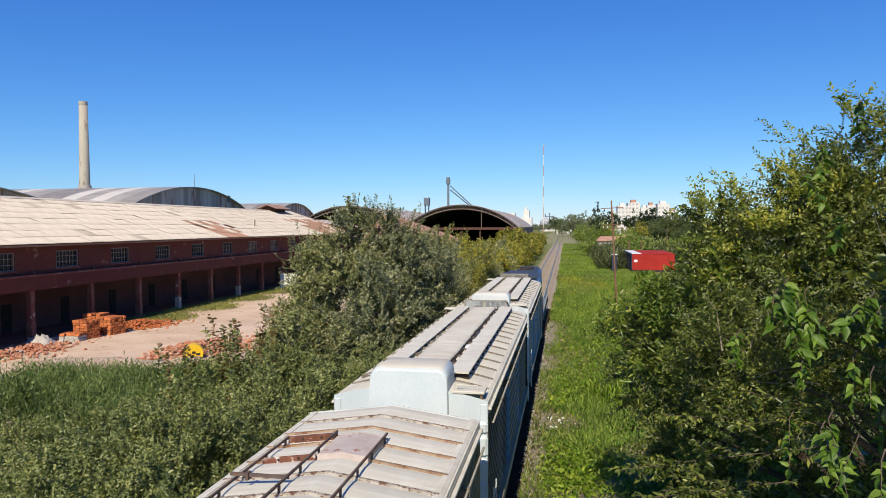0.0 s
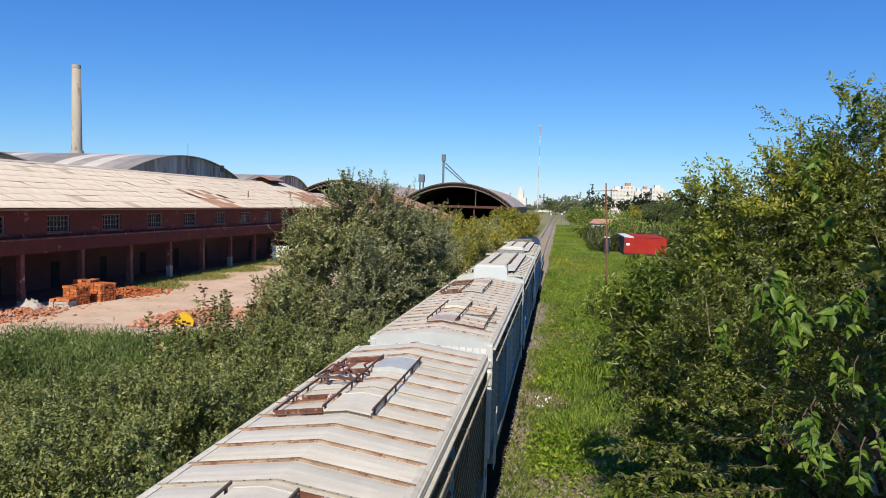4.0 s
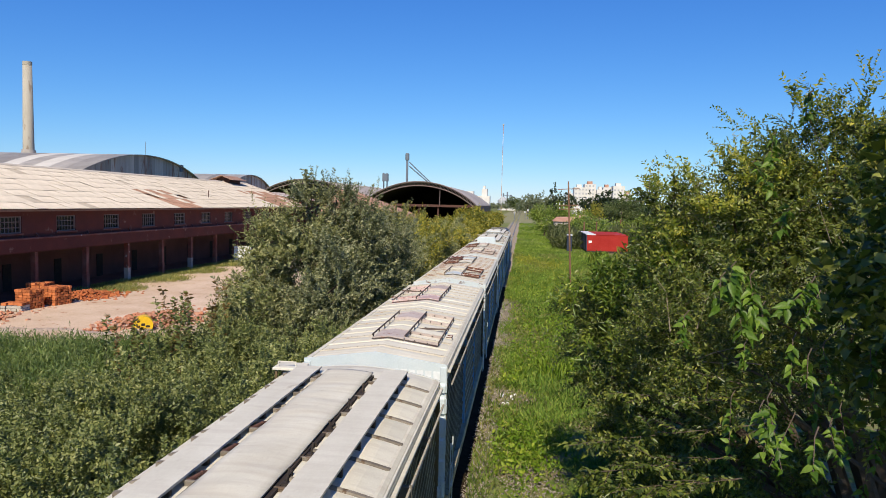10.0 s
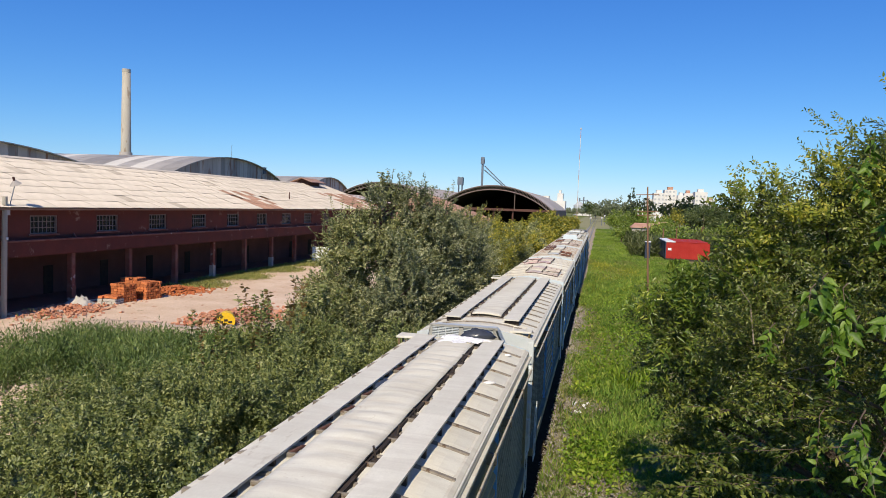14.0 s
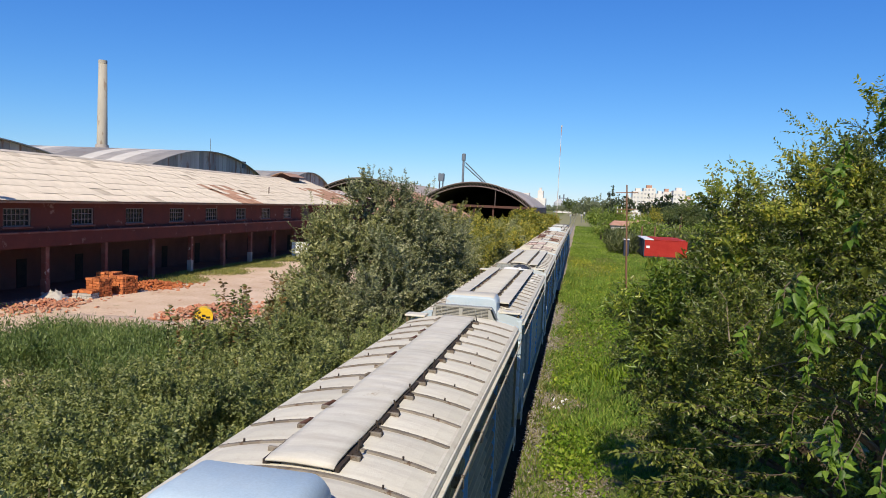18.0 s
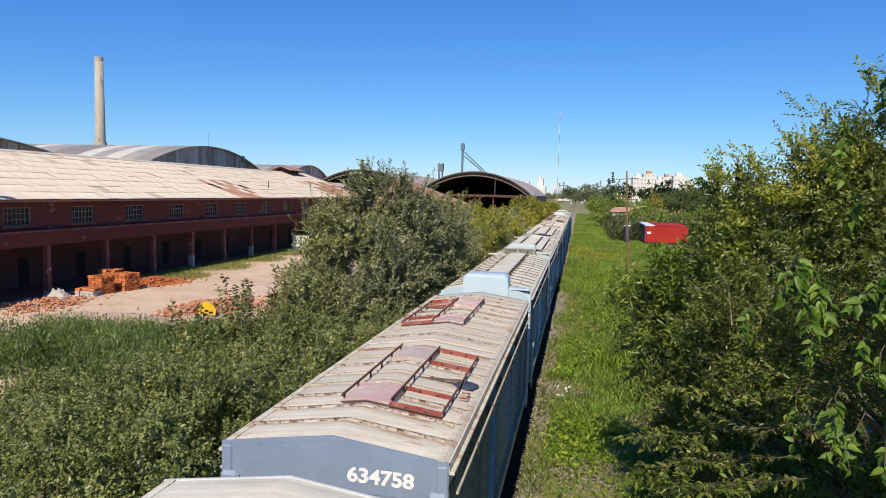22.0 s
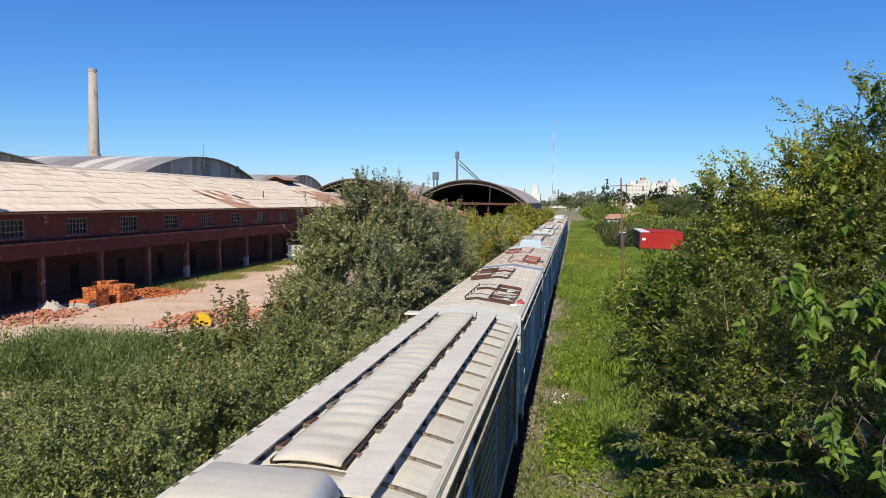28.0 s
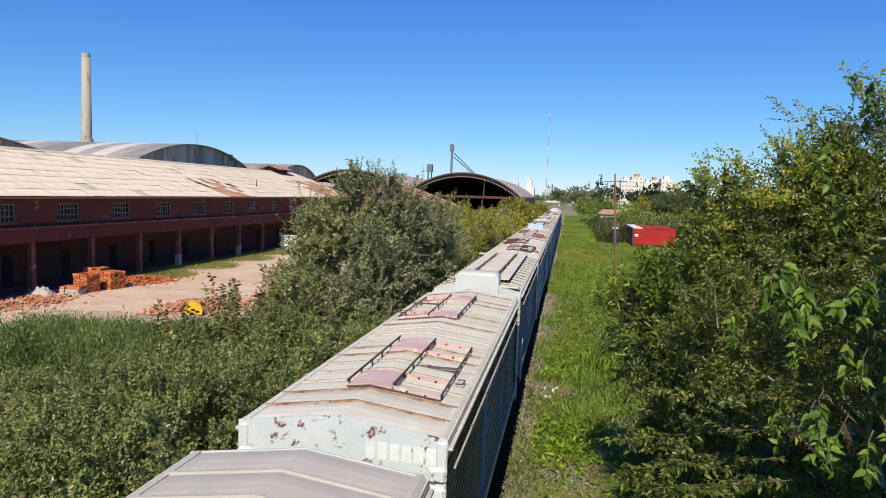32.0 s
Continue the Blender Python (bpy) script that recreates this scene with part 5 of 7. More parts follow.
def on_the_roofs():
    crumple("refuse_bag", "shiny black plastic refuse bag beside the grille", "bag", M["black_film"], 5, 0.36, CAR_L - 0.44, 4.06, 0.36, 0.20, 0.19, 3, 10)
    powder_patch()
    crumple("white_rag", "white scrap of plastic on the roof", "scrap", M["powder"], 5, 1.10, CAR_L - 3.4, 3.86, 0.12, 0.05, 0.03, 4, 30)
    crumple("white_rag", "white scrap of plastic on the roof", "scrap", M["powder"], 5, 1.12, CAR_L - 1.1, 3.87, 0.07, 0.06, 0.03, 5, 0)
    crumple("blue_rag", "blue cloth scrap wedged beside the hatch", "rag", M["cloth_blue"], 5, -0.48, CAR_L - 4.6, 3.97, 0.10, 0.30, 0.07, 6)
    crumple("dark_jacket", "dark blue cloth lying on the roof edge", "cloth", M["cloth_blue"], 7, 1.14, 3.0, 3.82, 0.20, 0.20, 0.055, 7)
    crumple("red_bag", "small red and white bag beside the hatch", "bag", M["cloth_red"], 8, 1.28, 2.05, 3.81, 0.12, 0.12, 0.07, 8)
    crumple("plastic_waste", "heap of clear plastic bottles in the hatch", "waste", M["bottle"], 8, 0.78, 4.0, 3.90, 0.22, 0.14, 0.08, 9)
    crumple("plastic_waste", "clear plastic sheet in the hatch", "waste", M["bottle"], 8, 0.80, 2.5, 3.90, 0.20, 0.20, 0.05, 10)
    crumple("plastic_waste", "blue and white scraps beside the hatch", "waste", M["powder"], 0, 0.50, 4.2, 3.97, 0.12, 0.30, 0.06, 11)
    crumple("plastic_waste", "dark scraps wedged beside the hatch", "waste", M["cloth_blue"], 0, 0.50, 6.3, 3.97, 0.10, 0.25, 0.07, 12)
    crumple("plastic_waste", "white and blue plastic scraps in the hatch", "waste", M["powder"], 1, -0.74, 7.88, 3.85, 0.20, 0.24, 0.06, 13)
    crumple("plastic_waste", "crumpled white plastic beside the hatch", "waste", M["powder"], 8, 1.12, 1.30, 3.82, 0.14, 0.07, 0.05, 14)
    crumple("plastic_waste", "clear plastic and white scraps beside a latch", "waste", M["bottle"], 4, 0.50, 6.6, 3.97, 0.07, 0.28, 0.06, 15)
    rr = random.Random(31)
    for k in range(9):
        g = Geo()
        p = Vector((rr.uniform(-0.25, 0.25), rr.uniform(-0.35, 0.35), rr.uniform(0.05, 0.25)))
        for j in range(3):
            q = p + Vector((rr.uniform(-0.25, 0.25), rr.uniform(-0.35, 0.35), 0))
            q.x = max(-0.4, min(0.4, q.x))
            q.z = rr.uniform(0.03, 0.24)
            g.tube(p, q, 0.017, 6)
            p = q
        ob = solid("bent_rod", g, M["runner_red"], "bent rusty red rod in an open hatch", "rod", group="scrap rods in the hatch")
        LOOSE.append((2, ob, (-0.70, 9.6, 3.88, 0)))
    for k, (x, y, turn) in enumerate(((0.62, 1.75, 70), (0.84, 1.85, 60))):
        g = Geo()
        g.tube((0, -0.12, 0.04), (0, 0.06, 0.04), 0.04, 10)
        g.tube((0, 0.06, 0.04), (0, 0.13, 0.04), 0.04, 10, 0.014)
        ob = solid("plastic_bottle", g, M["bottle"], "empty clear plastic bottle lying down", "bottle", group="bottles in the hatch")
        LOOSE.append((8, ob, (x, y, 3.885, turn)))


train()
on_the_roofs()


# ---- the brickworks ----
FX, P0, BAY = -31.6, 35.72, 5.267


def factory():
    f = thing("factory_building", "long red brick factory, open ground floor, pale sheet roof", "factory")
    ya, yb = -16.0, 96.0
    xb = FX - 18
    # upper wall in bays with window openings
    wins = [P0 + 2.98 + BAY * k for k in range(-9, 10)]
    z0, z1 = 4.42, 5.50
    g = Geo()
    g.box(FX - 0.35, FX, ya, yb, 4.12, z0)
    g.box(FX - 0.35, FX, ya, yb, z1, 6.05)
    edge = ya
    for wy in wins:
        g.box(FX - 0.35, FX, edge, wy - 1.0, z0, z1)
        edge = wy + 1.0
    g.box(FX - 0.35, FX, edge, yb, z0, z1)
    part("upper_wall", g, M["wall_red"], f)
    part("floor_beam", Geo().box(FX - 0.45, FX + 0.22, ya, yb, 3.18, 4.12), M["wall_red"], f)
    part("string_course", Geo().box(FX - 0.05, FX + 0.30, ya, yb, 4.02, 4.13, 0.02), M["column_red"], f)
    part("back_wall", Geo().box(FX - 4.6, FX - 4.3, ya, yb, -0.1, 3.31), M["wall_dark"], f)
    part("porch_slab", Geo().box(FX - 4.25, FX - 0.40, ya, yb, -0.1, 0.06), M["wall_dark"], f)
    part("rear_wall", Geo().box(xb, xb + 0.35, ya, yb, -0.1, 6.0), M["wall_red"], f)
    part("upper_floor", Geo().box(xb + 0.4, FX - 0.46, ya, yb, 3.32, 3.6), M["concrete"], f)
    for y, s in ((ya, 1), (yb, -1)):
        a, b = sorted((y, y + s * 0.35))
        part("end_wall", Geo().box(xb + 0.36, FX - 0.36, a, b, -0.1, 6.0), M["wall_red"], f)
    for k in range(-9, 11):
        y = P0 + BAY * k
        if y < yb:
            c = Geo()
            c.box(FX - 0.34, FX + 0.02, y - 0.16, y + 0.16, -0.1, 3.19, 0.03)
            part("column", c, M["column_red"], f)
            c = Geo().box(FX - 0.36, FX + 0.04, y - 0.18, y + 0.18, -0.1, 1.15, 0.02)
            part("column_base", c, M["concrete"] if k % 2 else M["column_red"], f)
            d = Geo().box(FX - 4.32, FX - 4.26, y + 2.2, y + 3.0, 0, 1.95)
            part("inner_doorway", d, M["dark_iron"], f)
            br = Geo()
            br.add([(FX, y - 0.05, 4.03), (FX + 0.30, y - 0.05, 4.03), (FX, y - 0.05, 4.42), (FX, y + 0.05, 4.03), (FX + 0.30, y + 0.05, 4.03), (FX, y + 0.05, 4.42)],
                   [(0, 1, 2), (3, 5, 4), (0, 3, 4, 1), (1, 4, 5, 2), (0, 2, 5, 3)])
            part("bracket", br, M["column_red"], f)
    frame_g = Geo()
    for s in (-1, 1):
        frame_g.box(-0.12, 0.02, s * 0.96 - 0.04, s * 0.96 + 0.04, z0, z1)
    frame_g.box(-0.12, 0.02, -1.0, 1.0, z0, z0 + 0.07)
    frame_g.box(-0.12, 0.02, -1.0, 1.0, z1 - 0.07, z1)
    frame_me = frame_g.mesh("window_frame", M["frame_grey"])
    upright = Geo().box(-0.075, -0.045, -0.022, 0.022, z0 + 0.06, z1 - 0.06).mesh("window_bar", M["frame_grey"])
    level = Geo().box(-0.072, -0.048, -0.93, 0.93, z0 - 0.022, z0 + 0.022).mesh("window_bar", M["frame_grey"])
    pane_me = Geo().box(-0.10, -0.09, -0.94, 0.94, z0 + 0.05, z1 - 0.05).mesh("window_pane", M["glass_dark"])
    sill_me = Geo().box(-0.1, 0.10, -1.1, 1.1, z0 - 0.10, z0, 0.02).mesh("window_sill", M["column_red"])
    for wy in wins:
        for nm, me in (("window_frame", frame_me), ("window_pane", pane_me), ("window_sill", sill_me)):
            ob = part(nm, me, None, f)
            ob.location = (FX - (0.06 if nm != "window_sill" else 0), wy, 0)
        for i in range(1, 6):
            part("window_bar", upright, None, f).location = (FX - 0.06, wy - 0.92 + i * 1.84 / 6, 0)
        for i in (1, 2):
            part("window_bar", level, None, f).location = (FX - 0.06, wy, i * (z1 - z0) / 3)
    # roof deck, then sheets
    ex, ez, rx, rz = FX + 0.72, 5.96, FX - 9.0, 9.20
    deck = Geo()
    deck.profile([(ex - 0.1, ez - 0.05), (rx, rz - 0.08), (rx - 9.8, ez - 0.1), (rx - 9.8, ez - 0.2), (rx, rz - 0.2), (ex - 0.1, ez - 0.14)], ya - 0.4, yb + 0.3)
    part("roof_deck", deck, M["rust_sheet"], f)
    part("rear_roof", Geo().profile([(rx, rz), (rx - 9.9, ez), (rx - 9.9, ez - 0.05), (rx, rz - 0.05)], ya - 0.4, yb + 0.4), M["fibre_sheet"], f)
    slope = math.atan2(rz - ez, ex - rx)
    run = math.hypot(ex - rx, rz - ez)
    part("ridge_cap", Geo().profile([(rx + 0.35, rz - 0.06), (rx, rz + 0.10), (rx - 0.35, rz - 0.06), (rx, rz + 0.04)], ya - 0.4, yb + 0.4), M["fibre_sheet"], f)
    rows, wid = 8, 1.08
    long = run / rows + 0.16

    def sheet(mat):
        g = Geo()
        n = 12
        v = []
        for u in (0.0, long):
            for i in range(n + 1):
                v.append((-u, i * wid / n, 0.020 * math.cos(i * math.pi) + 0.024 * (1 - u / long)))
        v += [(x, y, z - 0.012) for x, y, z in v]
        m = n + 1
        ff = [(i, i + 1, m + i + 1, m + i) for i in range(n)]
        ff += [tuple(2 * m + k for k in reversed(q)) for q in ff]
        ff += [(i, i + 1, 2 * m + i + 1, 2 * m + i) for i in range(n)]
        g.add(v, ff)
        return g.mesh("roof_sheet", mat)

    good, rusty, dull = sheet(M["fibre_sheet"]), sheet(M["rust_sheet"]), sheet(M["fibre_dark"])
    rng = random.Random(5)
    y, rest, worn = 24.0, Geo(), Geo()
    while y < yb:
        for r in range(rows):
            gap = rng.random()
            odd = 58 < y < 65 and r in (0, 1, 2, 3) and rng.random() < 0.5
            if odd and gap < 0.25:
                continue
            d = r * (run / rows)
            m = pose(ex - d * math.cos(slope), y, ez + d * math.sin(slope) + rng.uniform(0, 0.025), 0, math.degrees(slope) + rng.uniform(-0.7, 0.5), rng.uniform(-0.8, 0.8))
            if y < 63.0:
                ob = part("roof_sheet", rusty if odd or gap < 0.008 else dull if 0.3 < gap < 0.36 else good, None, f)
                ob.matrix_local = m
            else:
                (worn if y > 84 and r < 5 and rng.random() < 0.75 else rest).add([m @ v.co for v in good.vertices], [tuple(p.vertices) for p in good.polygons])
        y += wid
    part("far_sheeting", rest, M["fibre_sheet"], f)["kind"] = "stuff"
    part("worn_sheeting", worn, M["rust_sheet"], f)["kind"] = "stuff"
    g = Geo().profile([(ex, ez), (rx, rz), (rx, rz - 0.04), (ex, ez - 0.04)], ya - 0.4, 23.9)
    part("roof_slope", g, M["fibre_sheet"], f)
    vent = Geo()
    vent.profile([(rx - 0.9, rz - 0.2), (rx + 0.9, rz - 0.2), (rx + 0.9, rz + 0.35), (rx, rz + 0.75), (rx - 0.9, rz + 0.35)], 88.5, 92.0)
    part("roof_vent", vent, M["rust"], f)
    part("vent_cap", Geo().profile([(rx - 1.6, rz + 0.28), (rx, rz + 0.85), (rx + 1.6, rz + 0.28), (rx + 1.6, rz + 0.20), (rx, rz + 0.77), (rx - 1.6, rz + 0.20)], 87.8, 92.7), M["rust_sheet"], f)
    pipe = Geo().tube((FX - 0.3, 66.2, 7.0), (FX - 0.3, 66.2, 7.7), 0.05, 6)
    part("vent_pipe", pipe, M["rust"], f)


def vault(name, xg, yc, half, zs, za, depth, label, gable=True, bands=()):
    """A bow-roofed shed whose arched gable looks towards the line."""
    f = thing(name, label, "shed")
    n = 28
    R = (half ** 2 + (za - zs) ** 2) / (2 * (za - zs))
    pts = []
    for i in range(n + 1):
        y = -half + 2 * half * i / n
        pts.append((yc + y, za - R + math.sqrt(R * R - y * y)))
    strip = depth / 24
    for k in range(24):
        g = Geo()
        g.profile_x(pts + [(y, z - 0.12) for y, z in reversed(pts)], xg - strip * (k + 1) + 0.01, xg - strip * k + (0.4 if k == 0 else 0))
        part("roof_strip", g, M["zinc_light"] if k in bands else M["zinc"], f)
    part("side_wall", Geo().box(xg - depth, xg, yc - half, yc - half + 0.3, 0, zs), M["zinc_gable"], f)
    part("side_wall", Geo().box(xg - depth, xg, yc + half - 0.3, yc + half, 0, zs), M["zinc_gable"], f)
    if gable:
        m = n * 1
        for i in range(m):
            (y0, a), (y1, b) = pts[i], pts[i + 1]
            g = Geo()
            dx = 0.03 * (i % 2)
            g.add([(xg - 0.1 + dx, y0, 0), (xg - 0.1 + dx, y1, 0), (xg - 0.1 + dx, y1, b - 0.05), (xg - 0.1 + dx, y0, a - 0.05), (xg - 0.16, y0, 0), (xg - 0.16, y1, 0), (xg - 0.16, y1, b - 0.05), (xg - 0.16, y0, a - 0.05)],
                  [(0, 1, 2, 3), (7, 6, 5, 4), (0, 4, 5, 1), (1, 5, 6, 2), (2, 6, 7, 3), (3, 7, 4, 0)])
            part("gable_sheet", g, M["zinc_gable"], f)
    if yc > 90 and yc < 110:
        part("gable_vent", Geo().box(xg - 0.5, xg + 0.1, yc + 9.9, yc + 10.9, 11.2, 12.35, 0.04), M["steel_far"], f)
        part("aerial", Geo().tube((xg, yc - 0.5, 13.0), (xg, yc - 0.5, 15.2), 0.035, 6), M["steel_far"], f)
    return f


def chimney():
    c = thing("factory_chimney", "tall tapering pale brick chimney with a collar at its foot", "chimney", pose(-81.75, 104.6, 0))
    top = 28.5
    part("shaft", Geo().tube((0, 0, 0), (0, 0, top), 1.05, 28, 0.68), M["chimney"], c, smooth=True)
    part("foot_collar", Geo().tube((0, 0, 13.3), (0, 0, 14.2), 1.12, 28, 1.04), M["concrete"], c)
    part("crown_ring", Geo().tube((0, 0, top - 0.5), (0, 0, top + 0.1), 0.71, 28, 0.70), M["chimney"], c)


def hangar(xc, half, y, za, zs, depth, label):
    f = thing("arched_hangar", label, "hangar")
    n = 30
    R = (half ** 2 + (za - zs) ** 2) / (2 * (za - zs))
    pts = [(xc - half + 2 * half * i / n, za - R + math.sqrt(R * R - (-half + 2 * half * i / n) ** 2)) for i in range(n + 1)]
    for k in range(8):
        g = Geo().profile(pts + [(x, z - 0.15) for x, z in reversed(pts)], y + k * depth / 8, y + (k + 1) * depth / 8 - 0.02)
        part("roof_strip", g, M["zinc_tan"], f)
    # near-black sheet added under the roof so that the interior reads as shaded
    part("roof_lining", Geo().profile([(x, z - 0.17) for x, z in pts] + [(x, z - 0.25) for x, z in reversed(pts)], y + 0.3, y + depth - 0.1), M["dark_iron"], f)
    for i in range(n):
        (x0, z0), (x1, z1) = pts[i], pts[i + 1]
        g = Geo()
        g.tube((x0, y - 0.1, z0), (x1, y - 0.1, z1), 0.09, 6)
        g.tube((x0, y - 0.1, z0 - 0.8), (x1, y - 0.1, z1 - 0.8), 0.09, 6)
        g.tube((x0, y - 0.1, z0), (x1, y - 0.1, z1 - 0.8), 0.05, 6)
        part("truss_panel", g, M["frame_grey"], f)
    part("back_wall", Geo().profile(pts + [(xc + half, 0), (xc - half, 0)], y + depth, y + depth + 0.2), M["dark_iron"], f)
    for s in (-1, 1):
        part("side_wall", Geo().box(xc + s * half - 0.15, xc + s * half + 0.15, y + 0.1, y + depth, 0, zs), M["rust_sheet"], f)
    part("tie_beam", Geo().box(xc - half + 0.2, xc + half - 0.2, y - 0.15, y + 0.15, zs - 0.45, zs, 0.02), M["rust"], f)
    part("hanger_rod", Geo().tube((xc + 0.36 * half, y, zs), (xc + 0.36 * half, y, za - 0.9), 0.06, 6), M["frame_grey"], f)
    for k in range(1, 6):
        x = xc - half + k * half / 3
        part("portal_post", Geo().box(x - 0.15, x + 0.15, y + 0.2, y + 0.5, 0, zs - 0.46), M["rust"], f)
    return f


factory()
vault("bow_roof_shed", -57.0, 98.0, 16.0, 10.2, 13.2, 60, "bow-roofed corrugated iron shed with rust-streaked gable", bands=(2, 4, 9))
vault("bow_roof_shed", -57.0, 51.4, 16.0, 9.7, 11.65, 60, "bow-roofed corrugated iron shed, dark curved gable edge", bands=(6, 9))
vault("bow_roof_shed", -57.0, 137.5, 14.0, 7.2, 12.0, 50, "smaller bow-roofed iron shed with brown roof")
chimney()
hangar(-20.1, 11.2, 131.0, 11.1, 6.7, 55, "open arched hangar with dark interior and lattice edge truss")
hangar(-43.0, 11.2, 131.0, 11.1, 6.7, 55, "second arched hangar with lattice truss, half hidden by trees")


# ---- vegetation ----
def hedge():
    rng = random.Random(3)
    for k in range(7):
        y0 = 2.0 + k * 2.6
        balls = []
        for i in range(9):
            x = rng.uniform(-10.5, -5.0)
            y = y0 + rng.uniform(0, 2.6)
            h = 3.55 - 0.16 * (-x - 5.0) + rng.uniform(-0.35, 0.35)
            r = rng.uniform(0.75, 1.15)
            balls.append((x, y, h * 0.52, r, r, h * 0.5))
        s = thing("hedge_shrub", "dense leafy green shrub beside the track", "shrub", group="shrubs along the track")
        bushy_crown("foliage", balls, 1.75, 0.074, M["leaf_hedge"], s, 100 + k, 0.55, 50, shoots=10, leaves=17, reach=(0.28, 0.62), lift=0.75)
        g = limb_geo((-7.5, y0 + 1.3, 0), [(b[0], b[1], b[2] * 1.5) for b in balls], 0.06, rng)
        part("branching", g, M["bark"], s)
    for k in range(6):
        balls = []
        for i in range(10):
            x, y = rng.uniform(-18.5, -9.8), 8.0 + k * 1.5 + rng.uniform(0, 1.6)
            h = max(1.2, 2.6 - 0.16 * (-x - 9.8) + rng.uniform(-0.3, 0.3))
            r = rng.uniform(0.7, 1.0)
            if math.hypot(x + 16.4, y - 17.2) > 2.3:
                balls.append((x, y, h * 0.5, r, r, h * 0.5))
        s = thing("low_shrub", "low leafy green shrub with weeds around it", "shrub", group="low shrubs by the yard")
        bushy_crown("foliage", balls, 1.5, 0.09, M["leaf_hedge"], s, 150 + k, 0.52, 35, shoots=8, leaves=12, reach=(0.3, 0.65), lift=0.75)


def big_bush():
    s = thing("shrub_tree", "large grey-green bushy tree with an uneven top", "tree")
    balls = [(-8.0, 26, 3.0, 2.9, 3.2, 2.9), (-6.4, 23.5, 2.8, 1.5, 2.4, 2.5), (-9.9, 24.5, 2.1, 1.4, 1.8, 2.0), (-8.3, 25, 4.9, 1.9, 2.0, 1.6), (-9.9, 24.6, 3.7, 1.0, 1.0, 1.5),
             (-6.9, 26.5, 5.2, 1.7, 2.0, 1.5), (-8.1, 25.6, 6.6, 0.9, 0.9, 1.0), (-9.5, 24.8, 5.2, 0.7, 0.7, 1.2), (-7.2, 25.8, 6.6, 0.7, 0.8, 1.0), (-6.2, 26.3, 5.9, 0.7, 0.8, 0.9), (-5.9, 29, 3.8, 1.5, 2.6, 2.7), (-6.4, 31, 4.8, 1.6, 2.4, 1.6), (-8.6, 21.5, 2.2, 1.5, 1.8, 2.0), (-10.4, 22.6, 1.4, 1.0, 1.3, 1.5)]
    # left lumps get the sunlit leaf colour, right lumps the shaded one
    sun_side = [b for b in balls if b[0] < -8.2]
    shade_side = [b for b in balls if b[0] >= -8.2]
    bushy_crown("crown", shade_side, 1.15, 0.108, M["leaf_bush_shaded"], s, 31, 0.52, 16, shoots=12, leaves=21, reach=(0.5, 1.15), lift=0.6)
    bushy_crown("sunlit_crown", sun_side, 1.35, 0.108, M["leaf_bush"], s, 32, 0.52, 16, shoots=12, leaves=21, reach=(0.5, 1.15), lift=0.6)
    tall = [(-8.2, 25.5, 6.6, 0.8, 0.8, 0.7), (-9.9, 24.6, 5.3, 0.7, 0.7, 0.7), (-6.6, 26.2, 6.3, 1.2, 0.9, 0.7), (-7.4, 25.5, 7.0, 0.6, 0.6, 0.6), (-5.6, 29.0, 5.8, 0.9, 1.5, 0.6)]
    p, w = shoot_points(tall, 2.2, np.random.default_rng(33), 30, (1.0, 1.9), 1.3)
    a, b = along(p, 30)
    part("stem", stem_mesh("stem", a, b, 0.009, M["twig_green"]), None, s)["kind"] = "stuff"
    ln = 0.11 * np.random.default_rng(34).uniform(0.6, 1.2, len(p))
    part("tall_growth", leaf_mesh("tall_growth", p, w, ln, ln * 0.5, M["leaf_bush"], np.random.default_rng(35)), None, s)["kind"] = "stuff"
    rng = random.Random(8)
    part("trunk", limb_geo((-8.5, 25.8, 0), [(b[0], b[1], b[2] + b[5] * 0.5) for b in balls], 0.16, rng), M["bark"], s)


def saplings():
    rng = np.random.default_rng(91)
    for x, y, z0, h, n in ((-8.9, 17.6, 3.0, 1.4, 8), (-10.0, 19.2, 2.5, 1.8, 9), (-8.6, 19.6, 3.4, 1.3, 7), (-11.2, 18.6, 2.0, 1.6, 8)):
        s = thing("young_shoot", "slender young shoots with reddish leaf tips", "shoots", group="young shoots in the hedge")
        for k in range(n):
            a = np.array([x + rng.normal() * 0.4, y + rng.normal() * 0.4, 0])
            b = a + np.array([rng.normal() * 0.35, rng.normal() * 0.35, z0 + h * rng.uniform(0.55, 1.0)])
            stem = part("stem", Geo().tube(tuple(a), tuple(b), 0.009, 6, 0.003), M["bark"], s)
            m = 70
            f = np.linspace(0.45, 1.0, m)[:, None]
            p = a + (b - a) * f + rng.normal(size=(m, 3)) * 0.02
            w = rng.normal(size=(m, 3)) * np.array([1, 1, 0.35]) + np.array([0, 0, 0.35])
            ln = rng.uniform(0.11, 0.20, m)
            part("leaf_spray", leaf_mesh("leaf_spray", p, w, ln, ln * 0.52, M["leaf_red"] if k % 3 == 1 else M["leaf_hedge"], rng), None, stem)["kind"] = "stuff"


